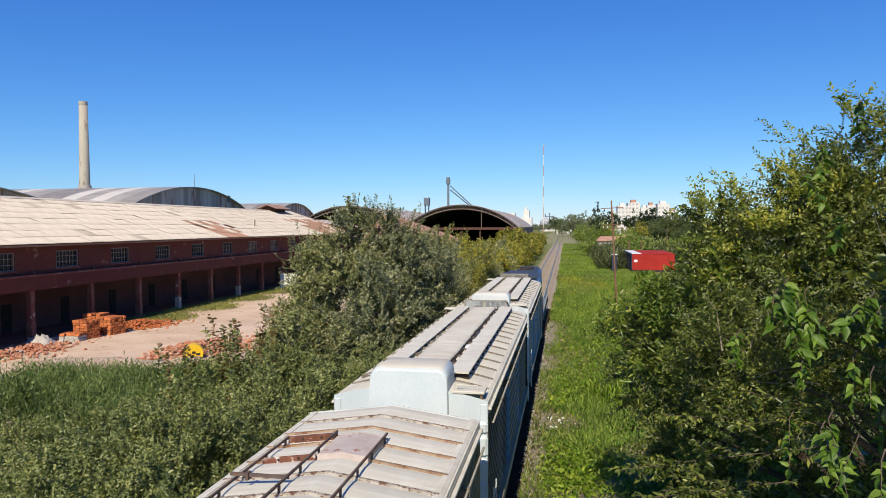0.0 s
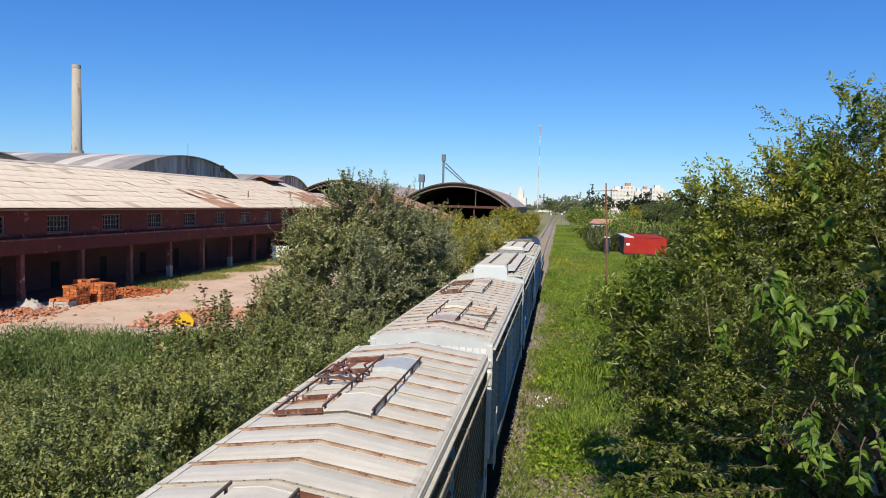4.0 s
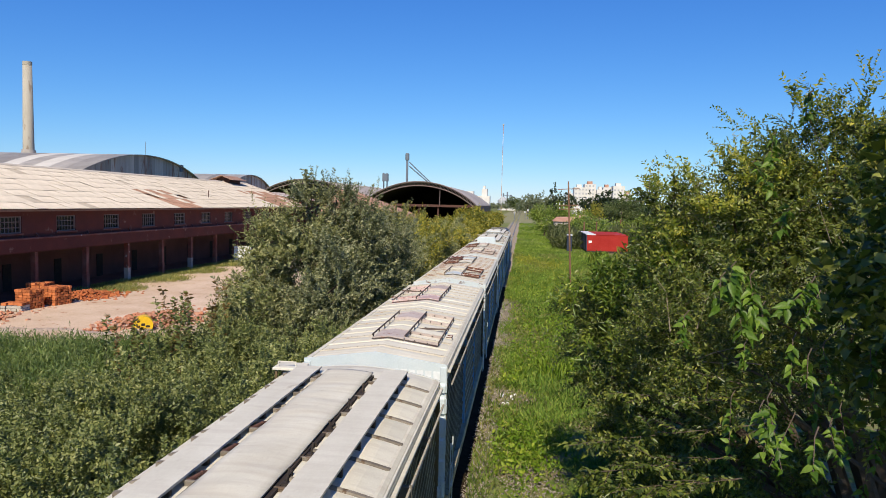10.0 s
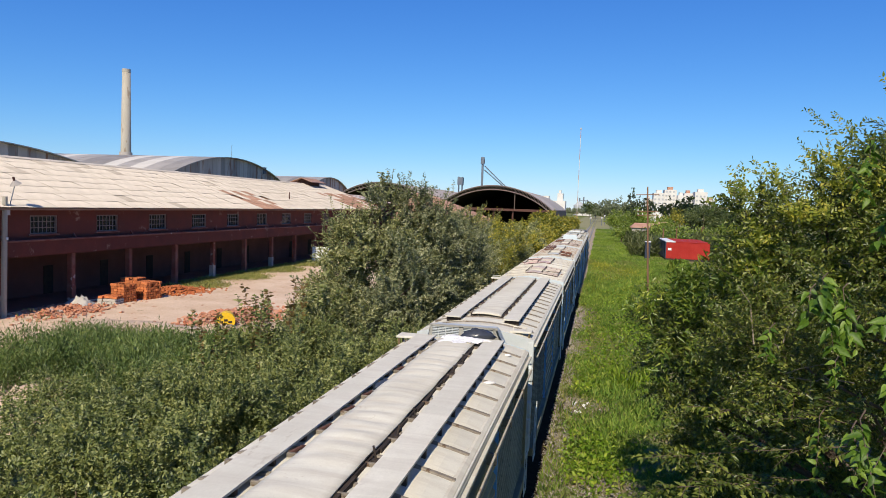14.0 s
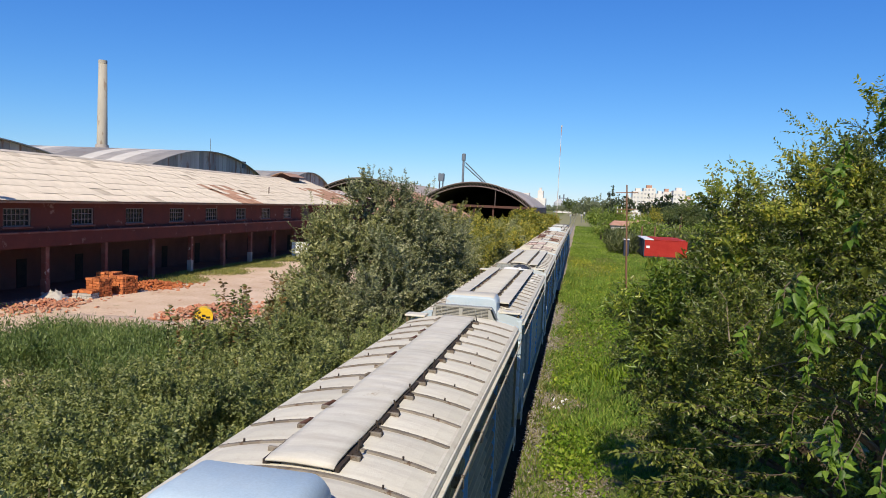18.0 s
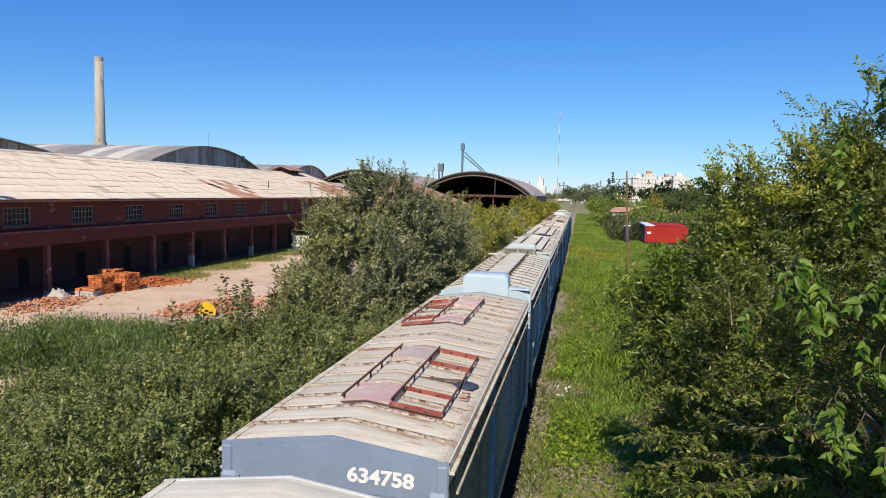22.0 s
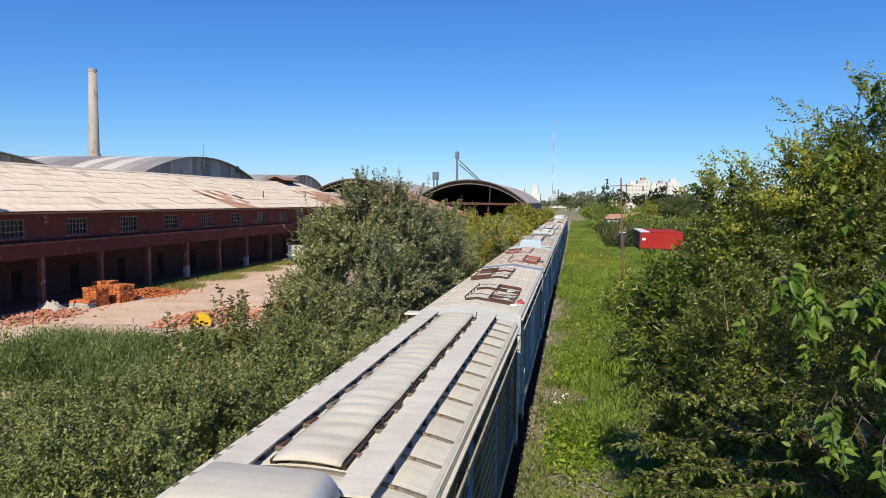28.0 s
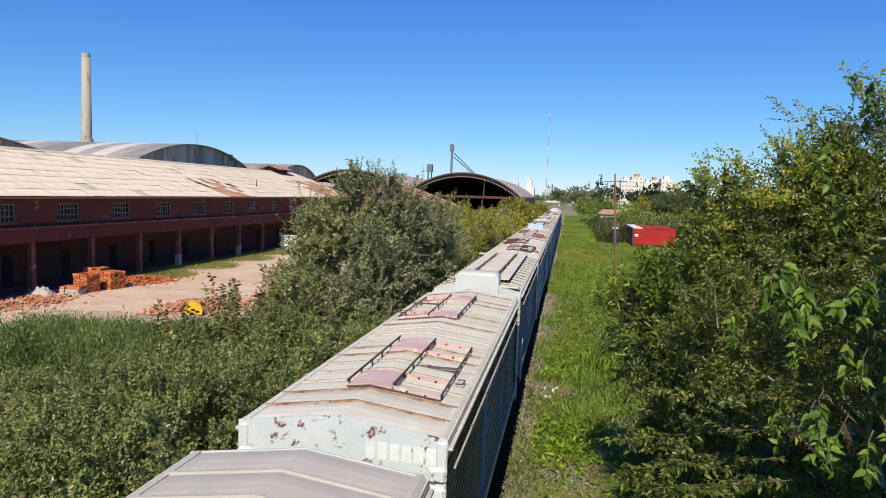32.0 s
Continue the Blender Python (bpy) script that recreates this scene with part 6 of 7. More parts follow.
def feather_weeds():
    rng = np.random.default_rng(44)
    s = thing("tall_weeds", "feathery grey-green tall weeds", "weeds", kind="stuff")
    balls = []
    r = random.Random(9)
    for i in range(68):
        x, y = r.uniform(-20.5, -10.5), r.uniform(16, 27)
        h = min(r.uniform(1.3, 2.3), 6.75 - 0.205 * (0.984 * y - 0.178 * x))
        if not (y < 18.6 and x < -13.5):
            balls.append((x, y, h * 0.5, r.uniform(0.8, 1.3), r.uniform(0.8, 1.3), h * 0.55))
    p, w = crown_points(balls, 330, rng, 14, 0.27, 0.38)
    w = unit(w) * 0.9 + np.array([0, 0, 0.95])
    ln = 0.15 * rng.uniform(0.5, 1.3, len(p))
    part("stems", leaf_mesh("stems", p, w, ln, ln * 0.22, M["leaf_feather"], rng, 0.05), None, s)


def tree_row():
    rng = random.Random(21)
    y = 33.0
    k = 0
    while y < 185:
        h = float(np.interp(y, (33, 42, 56, 75, 100, 125, 185), (6.4, 6.3, 4.9, 5.2, 6.0, 5.8, 4.6))) + rng.uniform(-0.4, 0.4)
        balls = []
        for i in range(6):
            r = rng.uniform(1.1, 1.8)
            balls.append((-7.6 + rng.uniform(-1.7, 1.3), y + rng.uniform(-2.0, 2.0), rng.uniform(1.3, h - r), r, r, r * 1.1))
        balls.append((-7.4, y, h * 0.45, 1.9, 2.2, h * 0.45))
        yellow = y > 40 and rng.random() < 0.7 or y > 75
        s = thing("lineside_tree", "yellowing green tree beside the line" if yellow else "green leafy tree beside the line", "tree", group="trees along the line")
        if y < 85:
            bushy_crown("crown", balls, 0.75 if y < 60 else 0.5, 0.13 if y < 60 else 0.2, M["leaf_yellow" if yellow else "leaf_bush"], s, 300 + k, 0.52, 9, shoots=9, leaves=14 if y < 60 else 10, reach=(0.6, 1.3), lift=1.0)
        else:
            crown("crown", clumps(balls, k, 6), 8, 0.36, M["leaf_yellow" if yellow else "leaf_bush"], s, 300 + k, 0.55, depth=0.3, spread=0.25, shoots=0.3, reach=(0.7, 1.5), leaves=14)
        part("trunk", limb_geo((-7.5, y, 0), [(b[0], b[1], b[2]) for b in balls], 0.12, rng, 3), M["bark"], s)
        y += rng.uniform(3.6, 4.8) if y < 120 else 7.0
        k += 1


def right_tree():
    s = thing("broadleaf_tree", "large green broadleaf tree with some yellowing leaves and a painted sunlit tone on top", "tree")
    balls = [(6.8, 13.4, 5.6, 3.9, 3.4, 2.7), (2.7, 13.6, 4.4, 1.6, 2.2, 1.6), (3.85, 13.0, 6.3, 1.6, 1.9, 1.4), (5.4, 12.6, 7.3, 2.0, 2.0, 1.55), (7.4, 12.6, 7.3, 2.4, 2.2, 1.8), (9.4, 12.8, 7.6, 2.4, 2.4, 2.0), (4.2, 12.7, 7.2, 0.9, 0.9, 0.9),
             (2.3, 15.4, 3.6, 1.4, 1.8, 1.5), (7.4, 10.4, 5.0, 2.2, 1.8, 1.6), (9.6, 10.0, 5.4, 2.6, 2.3, 2.4), (2.65, 12.9, 6.8, 0.75, 0.7, 0.7), (3.0, 11.6, 4.6, 1.3, 1.5, 1.4), (5.0, 10.8, 5.2, 1.8, 1.6, 1.7), (5.4, 15.5, 3.0, 2.0, 1.8, 1.8),
             # the four lumps at y 7.0 to 7.8, mostly unseen, are added for shade
             (1.75, 14.8, 4.2, 1.1, 1.4, 1.2), (1.9, 14.0, 3.1, 0.8, 1.0, 1.0), (2.3, 12.9, 2.7, 0.8, 0.8, 0.9), (4.9, 7.8, 4.9, 1.2, 1.1, 1.2), (6.2, 7.2, 6.4, 1.5, 1.3, 1.5), (4.4, 7.1, 6.3, 0.9, 0.9, 0.9), (5.3, 7.0, 6.6, 1.1, 1.0, 1.1),
             (2.7, 15.2, 1.9, 0.8, 1.2, 1.5), (2.3, 9.9, 4.9, 0.9, 1.0, 1.0), (3.3, 9.0, 5.1, 1.0, 1.0, 1.1), (2.7, 11.0, 4.5, 1.0, 1.1, 1.0)]
    bushy_crown("crown", [b for b in balls if b[1] > 11.2], 1.5, 0.088, M["leaf_tree"], s, 51, 0.46, 20, shoots=12, leaves=17, reach=(0.35, 0.85), lift=0.3, wild=0.55, fall=0.3, twigs=0.004)
    bushy_crown("near_crown", [b for b in balls if b[1] <= 11.2], 2.0, 0.064, M["leaf_tree"], s, 52, 0.46, 40, shoots=13, leaves=17, reach=(0.28, 0.6), lift=0.3, wild=0.55, fall=0.3, twigs=0.003)
    droop = [(1.45, 13.7, 5.3, 0.7, 0.9, 0.6), (2.25, 13.3, 5.65, 0.9, 0.9, 0.65), (3.1, 12.9, 5.95, 1.0, 1.0, 0.75), (1.6, 13.2, 4.8, 0.6, 0.7, 0.5)]
    bushy_crown("drooping_growth", droop, 1.9, 0.16, M["leaf_droop"], s, 53, 0.25, 0, shoots=7, leaves=11, reach=(0.4, 0.75), lift=0.2, fall=0.8)
    # extra leaves over the high lumps, with the sunlit look in their colour
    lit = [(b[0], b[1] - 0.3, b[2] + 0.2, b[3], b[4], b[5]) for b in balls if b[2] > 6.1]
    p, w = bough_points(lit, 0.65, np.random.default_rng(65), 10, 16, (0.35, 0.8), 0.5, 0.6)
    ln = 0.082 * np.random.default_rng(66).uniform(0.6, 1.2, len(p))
    part("sunlit_growth", leaf_mesh("sunlit_growth", p, w, ln, ln * 0.48, M["leaf_tree_sunlit"], np.random.default_rng(67), 0.15, False, TO_LIGHT), None, s)["kind"] = "stuff"
    tall = [(2.05, 12.9, 6.7, 0.4, 0.5, 0.4), (3.3, 12.8, 6.4, 0.8, 0.9, 0.6), (5.3, 12.4, 7.3, 1.0, 1.0, 0.7), (6.8, 12.4, 7.35, 1.3, 1.0, 0.8), (3.8, 12.6, 6.4, 0.8, 0.7, 0.5), (8.2, 12.2, 8.1, 0.7, 0.6, 0.6)]
    p, w = shoot_points(tall, 2.0, np.random.default_rng(55), 22, (0.6, 1.3), 1.2)
    a, b = along(p, 22)
    part("stem", stem_mesh("stem", a, b, 0.006, M["twig_green"]), None, s)["kind"] = "stuff"
    ln = 0.115 * np.random.default_rng(56).uniform(0.6, 1.2, len(p))
    part("tall_growth", leaf_mesh("tall_growth", p, w, ln, ln * 0.45, M["leaf_tree"], np.random.default_rng(57), 0.15, False, TO_LIGHT), None, s)["kind"] = "stuff"
    under = [(2.4, 13.0, 0.35, 0.8, 0.9, 0.6), (3.4, 12.0, 0.45, 1.0, 1.0, 0.8), (4.4, 13.4, 0.5, 1.2, 1.2, 0.9), (3.4, 14.4, 0.5, 1.1, 1.1, 0.8), (5.2, 11.4, 0.5, 1.2, 1.1, 0.9), (2.2, 14.6, 0.3, 0.8, 0.9, 0.5), (3.0, 11.9, 1.7, 0.9, 0.8, 1.2), (4.2, 11.2, 2.2, 1.1, 0.9, 1.5), (2.2, 12.8, 1.3, 0.7, 0.8, 0.9), (3.6, 12.6, 2.4, 1.0, 0.8, 1.2)]
    bushy_crown("undergrowth", under, 1.6, 0.09, M["leaf_tree"], s, 54, 0.5, 40, shoots=9, leaves=13, reach=(0.3, 0.6), lift=0.6)
    low = (((2.64, 7.23, 4.77), (0.58, 7.15, 4.44)), ((2.13, 6.87, 4.51), (0.66, 6.67, 4.31)), ((2.71, 7.77, 4.82), (1.21, 8.22, 4.73)), 
           ((2.94, 7.82, 4.91), (1.9, 8.58, 5.01)), ((2.1, 6.43, 4.47), (1.04, 6.4, 4.31)))
    r = np.random.default_rng(58)
    for a, b in low:
        a, b = np.array(a), np.array(b)
        g = Geo().tube(tuple(a), tuple(b), 0.005, 5, 0.0015)
        P, W = [], []
        for k in range(24):
            f = 0.02 + 0.96 * k / 23
            at = a + (b - a) * f
            way = unit(unit(b - a) * 0.8 + r.normal(size=3) * np.array([0.5, 0.7, 0.25]) + np.array([0, -0.2, 0.05]))
            ln = r.uniform(0.22, 0.5) * (1.1 - 0.5 * f)
            tip = at + way * ln
            g.tube(tuple(at), tuple(tip), 0.004, 4, 0.002)
            m = 15
            q = np.linspace(0.1, 1.0, m)[:, None]
            cross = unit(np.cross(way, r.normal(size=3) * 0.4 + np.array([0, 0, 1])))
            P.append(at + way * ln * q)
            W.append(way * 0.6 + cross * np.where(np.arange(m) % 2, 1, -1)[:, None] * 0.8 + r.normal(size=(m, 3)) * 0.25 + np.array([0, 0, -0.15]))
        branch = part("low_branch", g, M["bark"], s)
        P, W = np.concatenate(P), np.concatenate(W)
        ln = 0.085 * r.uniform(0.6, 1.2, len(P))
        part("leafage", leaf_mesh("leafage", P, W, ln, ln * 0.42, M["leaf_tree"], r, 0.2), None, branch)["kind"] = "stuff"
    rng = random.Random(4)
    part("trunk", limb_geo((6.6, 12.6, 0), [(b[0], b[1], b[2] + b[5] * 0.4) for b in balls if b[1] > 11.2], 0.22, rng, 6), M["bark"], s)
    part("near_trunk", limb_geo((7.6, 8.8, 0), [(b[0], b[1], b[2] + b[5] * 0.4) for b in balls if b[1] <= 11.2], 0.12, rng, 6), M["bark"], s)
    tw = Geo()
    for i in range(70):
        b = balls[rng.randrange(len(balls))]
        d = Vector((rng.uniform(-1, 1), rng.uniform(-1, 0.1), rng.uniform(-0.3, 1))).normalized()
        p0 = Vector(b[:3]) + Vector((d.x * b[3], d.y * b[4], d.z * b[5])) * 0.35
        p1 = Vector(b[:3]) + Vector((d.x * b[3], d.y * b[4], d.z * b[5])) * rng.uniform(0.9, 1.08) + Vector((0, 0, 0.3))
        pm = (p0 + p1) / 2 + Vector((rng.uniform(-0.12, 0.12), rng.uniform(-0.1, 0.1), rng.uniform(-0.1, 0.16)))
        tw.tube(tuple(p0), tuple(pm), 0.009, 5, 0.007)
        tw.tube(tuple(pm), tuple(p1), 0.007, 5, 0.003)
    part("twig", tw, M["twig"], s)["kind"] = "stuff"


def big_leaf_mesh(fold, droop):
    """A broad pointed leaf with a midrib fold, one metre long along +y."""
    g = Geo()
    half = ((0.0, 0.02), (0.08, 0.13), (0.24, 0.23), (0.45, 0.22), (0.66, 0.14), (0.84, 0.055), (1.0, 0.0))
    v = []
    for f, w in half:
        z = -droop * f * f
        wave = 0.05 * math.sin(f * 17) * w / 0.28
        v += [(-w, f, z + fold * w + wave), (0, f, z), (w, f, z + fold * w - wave)]
    k = range(len(half) - 1)
    g.add(v, [(3 * i, 3 * i + 1, 3 * i + 4, 3 * i + 3) for i in k] + [(3 * i + 1, 3 * i + 2, 3 * i + 5, 3 * i + 4) for i in k])
    me = g.mesh("big_leaf", M["leaf_mulberry"])
    me.polygons.foreach_set("use_smooth", [True] * len(me.polygons))
    return me


def mulberry():
    """Branches with large leaves that reach out close to the bridge, and an added crown for shade."""
    rng = np.random.default_rng(61)
    s = thing("mulberry_tree", "mulberry with large glossy green leaves, crown added out of view for shade", "tree")
    kinds = [big_leaf_mesh(0.5, 0.25), big_leaf_mesh(0.8, 0.45), big_leaf_mesh(0.3, 0.35), big_leaf_mesh(0.65, 0.10)]
    # tip shoots: start, end, leaves, leaf length
    shoots = (
        ((1.53, 5.16, 6.54), (1.58, 4.98, 6.06), 13, 0.17), ((1.65, 5.12, 6.48), (1.66, 4.97, 6.15), 8, 0.16), ((1.49, 5.27, 6.45), (1.45, 5.15, 6.22), 6, 0.16),
        ((1.87, 4.61, 6.50), (1.67, 4.56, 6.29), 9, 0.13), ((1.90, 4.59, 6.41), (1.79, 4.51, 6.24), 7, 0.13), ((1.36, 5.78, 6.07), (1.32, 5.64, 5.84), 8, 0.13),
        ((1.77, 4.60, 6.12), (1.72, 4.46, 5.86), 6, 0.12), ((1.85, 4.55, 6.03), (1.80, 4.42, 5.85), 6, 0.12), ((1.49, 4.20, 5.83), (1.51, 3.97, 5.48), 9, 0.12),
        ((1.48, 4.29, 5.74), (1.49, 4.15, 5.63), 4, 0.13), ((1.68, 3.98, 5.68), (1.62, 3.83, 5.50), 7, 0.11), ((2.33, 5.99, 7.94), (2.27, 5.94, 7.67), 7, 0.13),
        ((2.58, 7.53, 7.75), (2.55, 7.46, 7.41), 9, 0.17), ((2.57, 8.08, 7.50), (2.76, 7.93, 7.14), 9, 0.17), ((2.43, 6.56, 7.01), (2.33, 6.49, 6.76), 8, 0.15),
    )
    root = Vector((4.8, 8.8, 3.6))
    more = []
    for i in range(15):
        turn, down, far = radians(rng.uniform(15.5, 27)), radians(rng.uniform(7, 19)), rng.uniform(5.8, 7.4)
        a = (far * math.sin(turn), far * math.cos(turn), 6.95 - far * math.tan(down))
        more.append((a, (a[0] - 0.05 + rng.normal() * 0.06, a[1] - 0.16, a[2] - rng.uniform(0.15, 0.4)), int(rng.integers(5, 8)), rng.uniform(0.10, 0.14)))
    shoots += tuple(more)
    for a, b, n, size in shoots:
        n = int(n * 2.3)
        a, b = Vector(a), Vector(b)
        g = Geo()
        mid = a + Vector((0.06, 0.10, 0.03))
        g.tube(mid, a, 0.005, 6, 0.004)
        g.tube(a, b, 0.004, 5, 0.002)
        branch = part("branch", g, M["bark"], s)
        for j in range(n):
            f = (j + 0.5) / n
            at = a.lerp(b, f)
            o = Vector((rng.normal(), rng.normal() * 0.8 - 0.35, -0.55 + 0.35 * rng.normal())).normalized()
            z = Vector((rng.normal() * 0.7, -0.45 + 0.6 * rng.normal(), 0.9))
            x = o.cross(z).normalized()
            z = x.cross(o)
            size_j = size * (0.42 + 0.45 * rng.random())
            m = Matrix(((x.x, o.x, z.x, at.x), (x.y, o.y, z.y, at.y), (x.z, o.z, z.z, at.z), (0, 0, 0, 1)))
            part("leaf", kinds[int(rng.integers(4))], None, branch).matrix_local = m @ Matrix.Diagonal((size_j, size_j, size_j, 1))
    # crown mostly out of view at the right, added to shade the low foliage
    crown("crown", [(5.3, 4.4, 5.8, 1.9, 1.8, 1.7), (4.9, 3.0, 4.2, 1.6, 1.5, 1.5), (4.2, 5.6, 7.2, 1.2, 1.2, 1.2), (3.4, 4.4, 7.4, 0.95, 1.0, 1.0), (4.8, 4.4, 7.7, 1.3, 1.2, 1.2), (3.3, 3.9, 6.0, 0.9, 0.9, 1.0), (3.35, 5.3, 6.6, 0.8, 0.8, 0.9), (3.7, 6.2, 5.9, 0.9, 0.9, 1.1), (4.4, 6.4, 6.6, 1.2, 1.0, 1.2), (3.3, 4.2, 9.3, 1.0, 0.9, 0.65), (4.3, 4.5, 9.2, 1.1, 0.9, 0.75), (4.6, 4.4, 8.6, 0.9, 0.9, 0.8)], 300, 0.13, M["leaf_tree"], s, 64, 0.66, depth=0.3)
    part("trunk", Geo().tube((4.9, 8.4, 0), tuple(root), 0.10, 8, 0.03), M["bark"], s)


def grass():
    rng = np.random.default_rng(71)
    s = thing("meadow_grass", "uneven green grass and low weeds beside the track", "grass", kind="stuff")
    n = 150000
    y = 7 + 60 * rng.random(n) ** 1.6
    x = -1.15 + (7.0 + 0.05 * y) * rng.random(n)
    patch = np.sin(x * 0.9 + 1) * np.sin(y * 0.31) + 0.6 * np.sin(x * 2.3) * np.sin(y * 0.9 + 2)
    gravel = np.exp(-(((x - 0.3) / 0.9) ** 2 + ((y - 16.6) / 1.3) ** 2)) + np.exp(-(((x + 0.4) / 0.8) ** 2 + ((y - 24.2) / 1.2) ** 2)) + np.exp(-(((x + 0.3) / 0.8) ** 2 + ((y - 44) / 5.0) ** 2))
    keep = rng.random(n) > np.clip(1.8 * gravel, 0, 0.97)
    keep &= ~((patch < -0.30) & (rng.random(n) < 0.65))
    keep &= ~((x < -0.75 + 0.2 * np.sin(y * 0.7)) & (rng.random(n) < 0.5))
    x, y, patch = x[keep], y[keep], patch[keep]
    n = len(x)
    p = np.stack([x, y, np.zeros(n)], 1)
    w = rng.normal(size=(n, 3)) * 0.55 + np.array([0, 0, 1])
    ln = (0.11 + 0.09 * np.clip(patch, -0.6, 1.3)) * rng.uniform(0.5, 1.5, n) * (1 + y * 0.012)
    part("blades", leaf_mesh("blades", p, w, ln, 0.011 + ln * 0.07 * (1 + y * 0.02), M["grass"], rng, 0.2), None, s)
    # dry blades among the green
    n = 26000
    y = 7 + 90 * rng.random(n) ** 1.5
    x = -1.1 + (6.0 + 0.05 * y) * rng.random(n) ** 1.4
    keep = np.sin(x * 1.1 + 0.7 * np.sin(y * 0.21)) * np.sin(y * 0.17 + 1) + 0.5 * rng.normal(size=n) > 0.25
    p = np.stack([x, y, np.zeros(n)], 1)[keep]
    ln = rng.uniform(0.10, 0.26, len(p)) * (1 + p[:, 1] * 0.008)
    part("dry_blades", leaf_mesh("dry_blades", p, rng.normal(size=(len(p), 3)) * 0.6 + np.array([0, 0, 1]), ln, 0.010 + ln * 0.05 * (1 + p[:, 1] * 0.02), M["grass_dry"], rng, 0.2), None, s)
    # yellow flowering drifts further along
    P = np.concatenate([rng.normal(size=(m, 3)) * np.array([sx, sy, 0]) + np.array([cx, cy, 0]) for cx, cy, sx, sy, m in ((0.4, 65, 0.7, 4.0, 700), (3.8, 81, 1.2, 4.0, 900), (0.6, 87, 0.8, 4.0, 700), (2.2, 58, 0.8, 2.5, 350), (3.2, 70, 0.9, 3.0, 350))])
    P = P[P[:, 0] > -0.8]
    ln = rng.uniform(0.18, 0.42, len(P))
    part("yellow_tufts", leaf_mesh("yellow_tufts", P, rng.normal(size=(len(P), 3)) * 0.5 + np.array([0, 0, 1]), ln, 0.03 + ln * 0.10, M["tuft_yellow"], rng, 0.2), None, s)
    # brighter broad-leaved weeds in drifts
    P = []
    for cx, cy, sx, sy, m in ((0.25, 19.0, 0.5, 1.2, 1900), (0.9, 14.2, 0.6, 0.9, 800), (0.9, 30.5, 0.9, 2.0, 1500), (0.1, 27.0, 0.4, 0.8, 700), (2.4, 40, 1.6, 4.0, 4000), (3.2, 52, 1.8, 5.0, 3600)):
        q = rng.normal(size=(m, 3)) * np.array([sx, sy, 0])
        q[:, 2] = np.abs(rng.normal(size=m)) * 0.11
        P.append(q + np.array([cx, cy, 0]))
    P = np.concatenate(P)
    P = P[P[:, 0] > -0.7]
    ln = rng.uniform(0.06, 0.13, len(P)) * (1 + P[:, 1] * 0.015)
    weeds = thing("green_weeds", "bright green leafy weeds in drifts beside the track", "weeds", kind="stuff")
    part("weed_leaves", leaf_mesh("weed_leaves", P, rng.normal(size=(len(P), 3)) + np.array([0, 0, 0.7]), ln, ln * 0.6, M["weed"], rng, 0.2), None, weeds)
    reeds = thing("grass_clump", "clump of tall blue-green grass", "grass", kind="stuff")
    m = 900
    q = np.stack([rng.normal(1.7, 0.45, m), rng.normal(28.5, 0.9, m), np.zeros(m)], 1)
    ln = rng.uniform(0.35, 0.95, m)
    part("clump_blades", leaf_mesh("clump_blades", q, rng.normal(size=(m, 3)) * 0.35 + np.array([0, 0, 1]), ln * 0.7, ln * 0.04 + 0.012, M["weed"], rng, 0.35, False, (0, -1.5, 0.8)), None, reeds)
    n = 125000
    y = 50 + 210 * rng.random(n) ** 1.5
    x = -1.0 + (5 + 0.085 * y) * rng.random(n)
    patch = np.sin(x * 0.5 + 1) * np.sin(y * 0.13) + 0.6 * np.sin(x * 1.3) * np.sin(y * 0.4 + 2)
    p = np.stack([x, y, np.zeros(n)], 1)
    ln = (0.21 + 0.12 * np.clip(patch, -0.6, 1.2)) * rng.uniform(0.5, 1.5, n)
    part("far_tufts", leaf_mesh("far_tufts", p, rng.normal(size=(n, 3)) * 0.6 + np.array([0, 0, 1]), ln, 0.035 + ln * 0.16, M["grass_far"], rng, 0.2), None, s)
    n = 30000
    p = np.stack([-32.0 + (2.6 + 1.8 * np.sin(np.linspace(0, 40, n))) * rng.random(n) ** 1.3, np.linspace(45, 90, n) + rng.normal(size=n) * 0.8, np.zeros(n)], 1)
    ln = rng.uniform(0.12, 0.42, n)
    s = thing("dry_grass", "dry yellow-green grass in front of the factory", "grass", kind="stuff")
    part("blades", leaf_mesh("blades", p, rng.normal(size=(n, 3)) * 0.7 + np.array([0, 0, 1]), ln, 0.012 + ln * 0.09, M["grass_dry"], rng, 0.2, False, (0.5, -1.5, 1.0)), None, s)


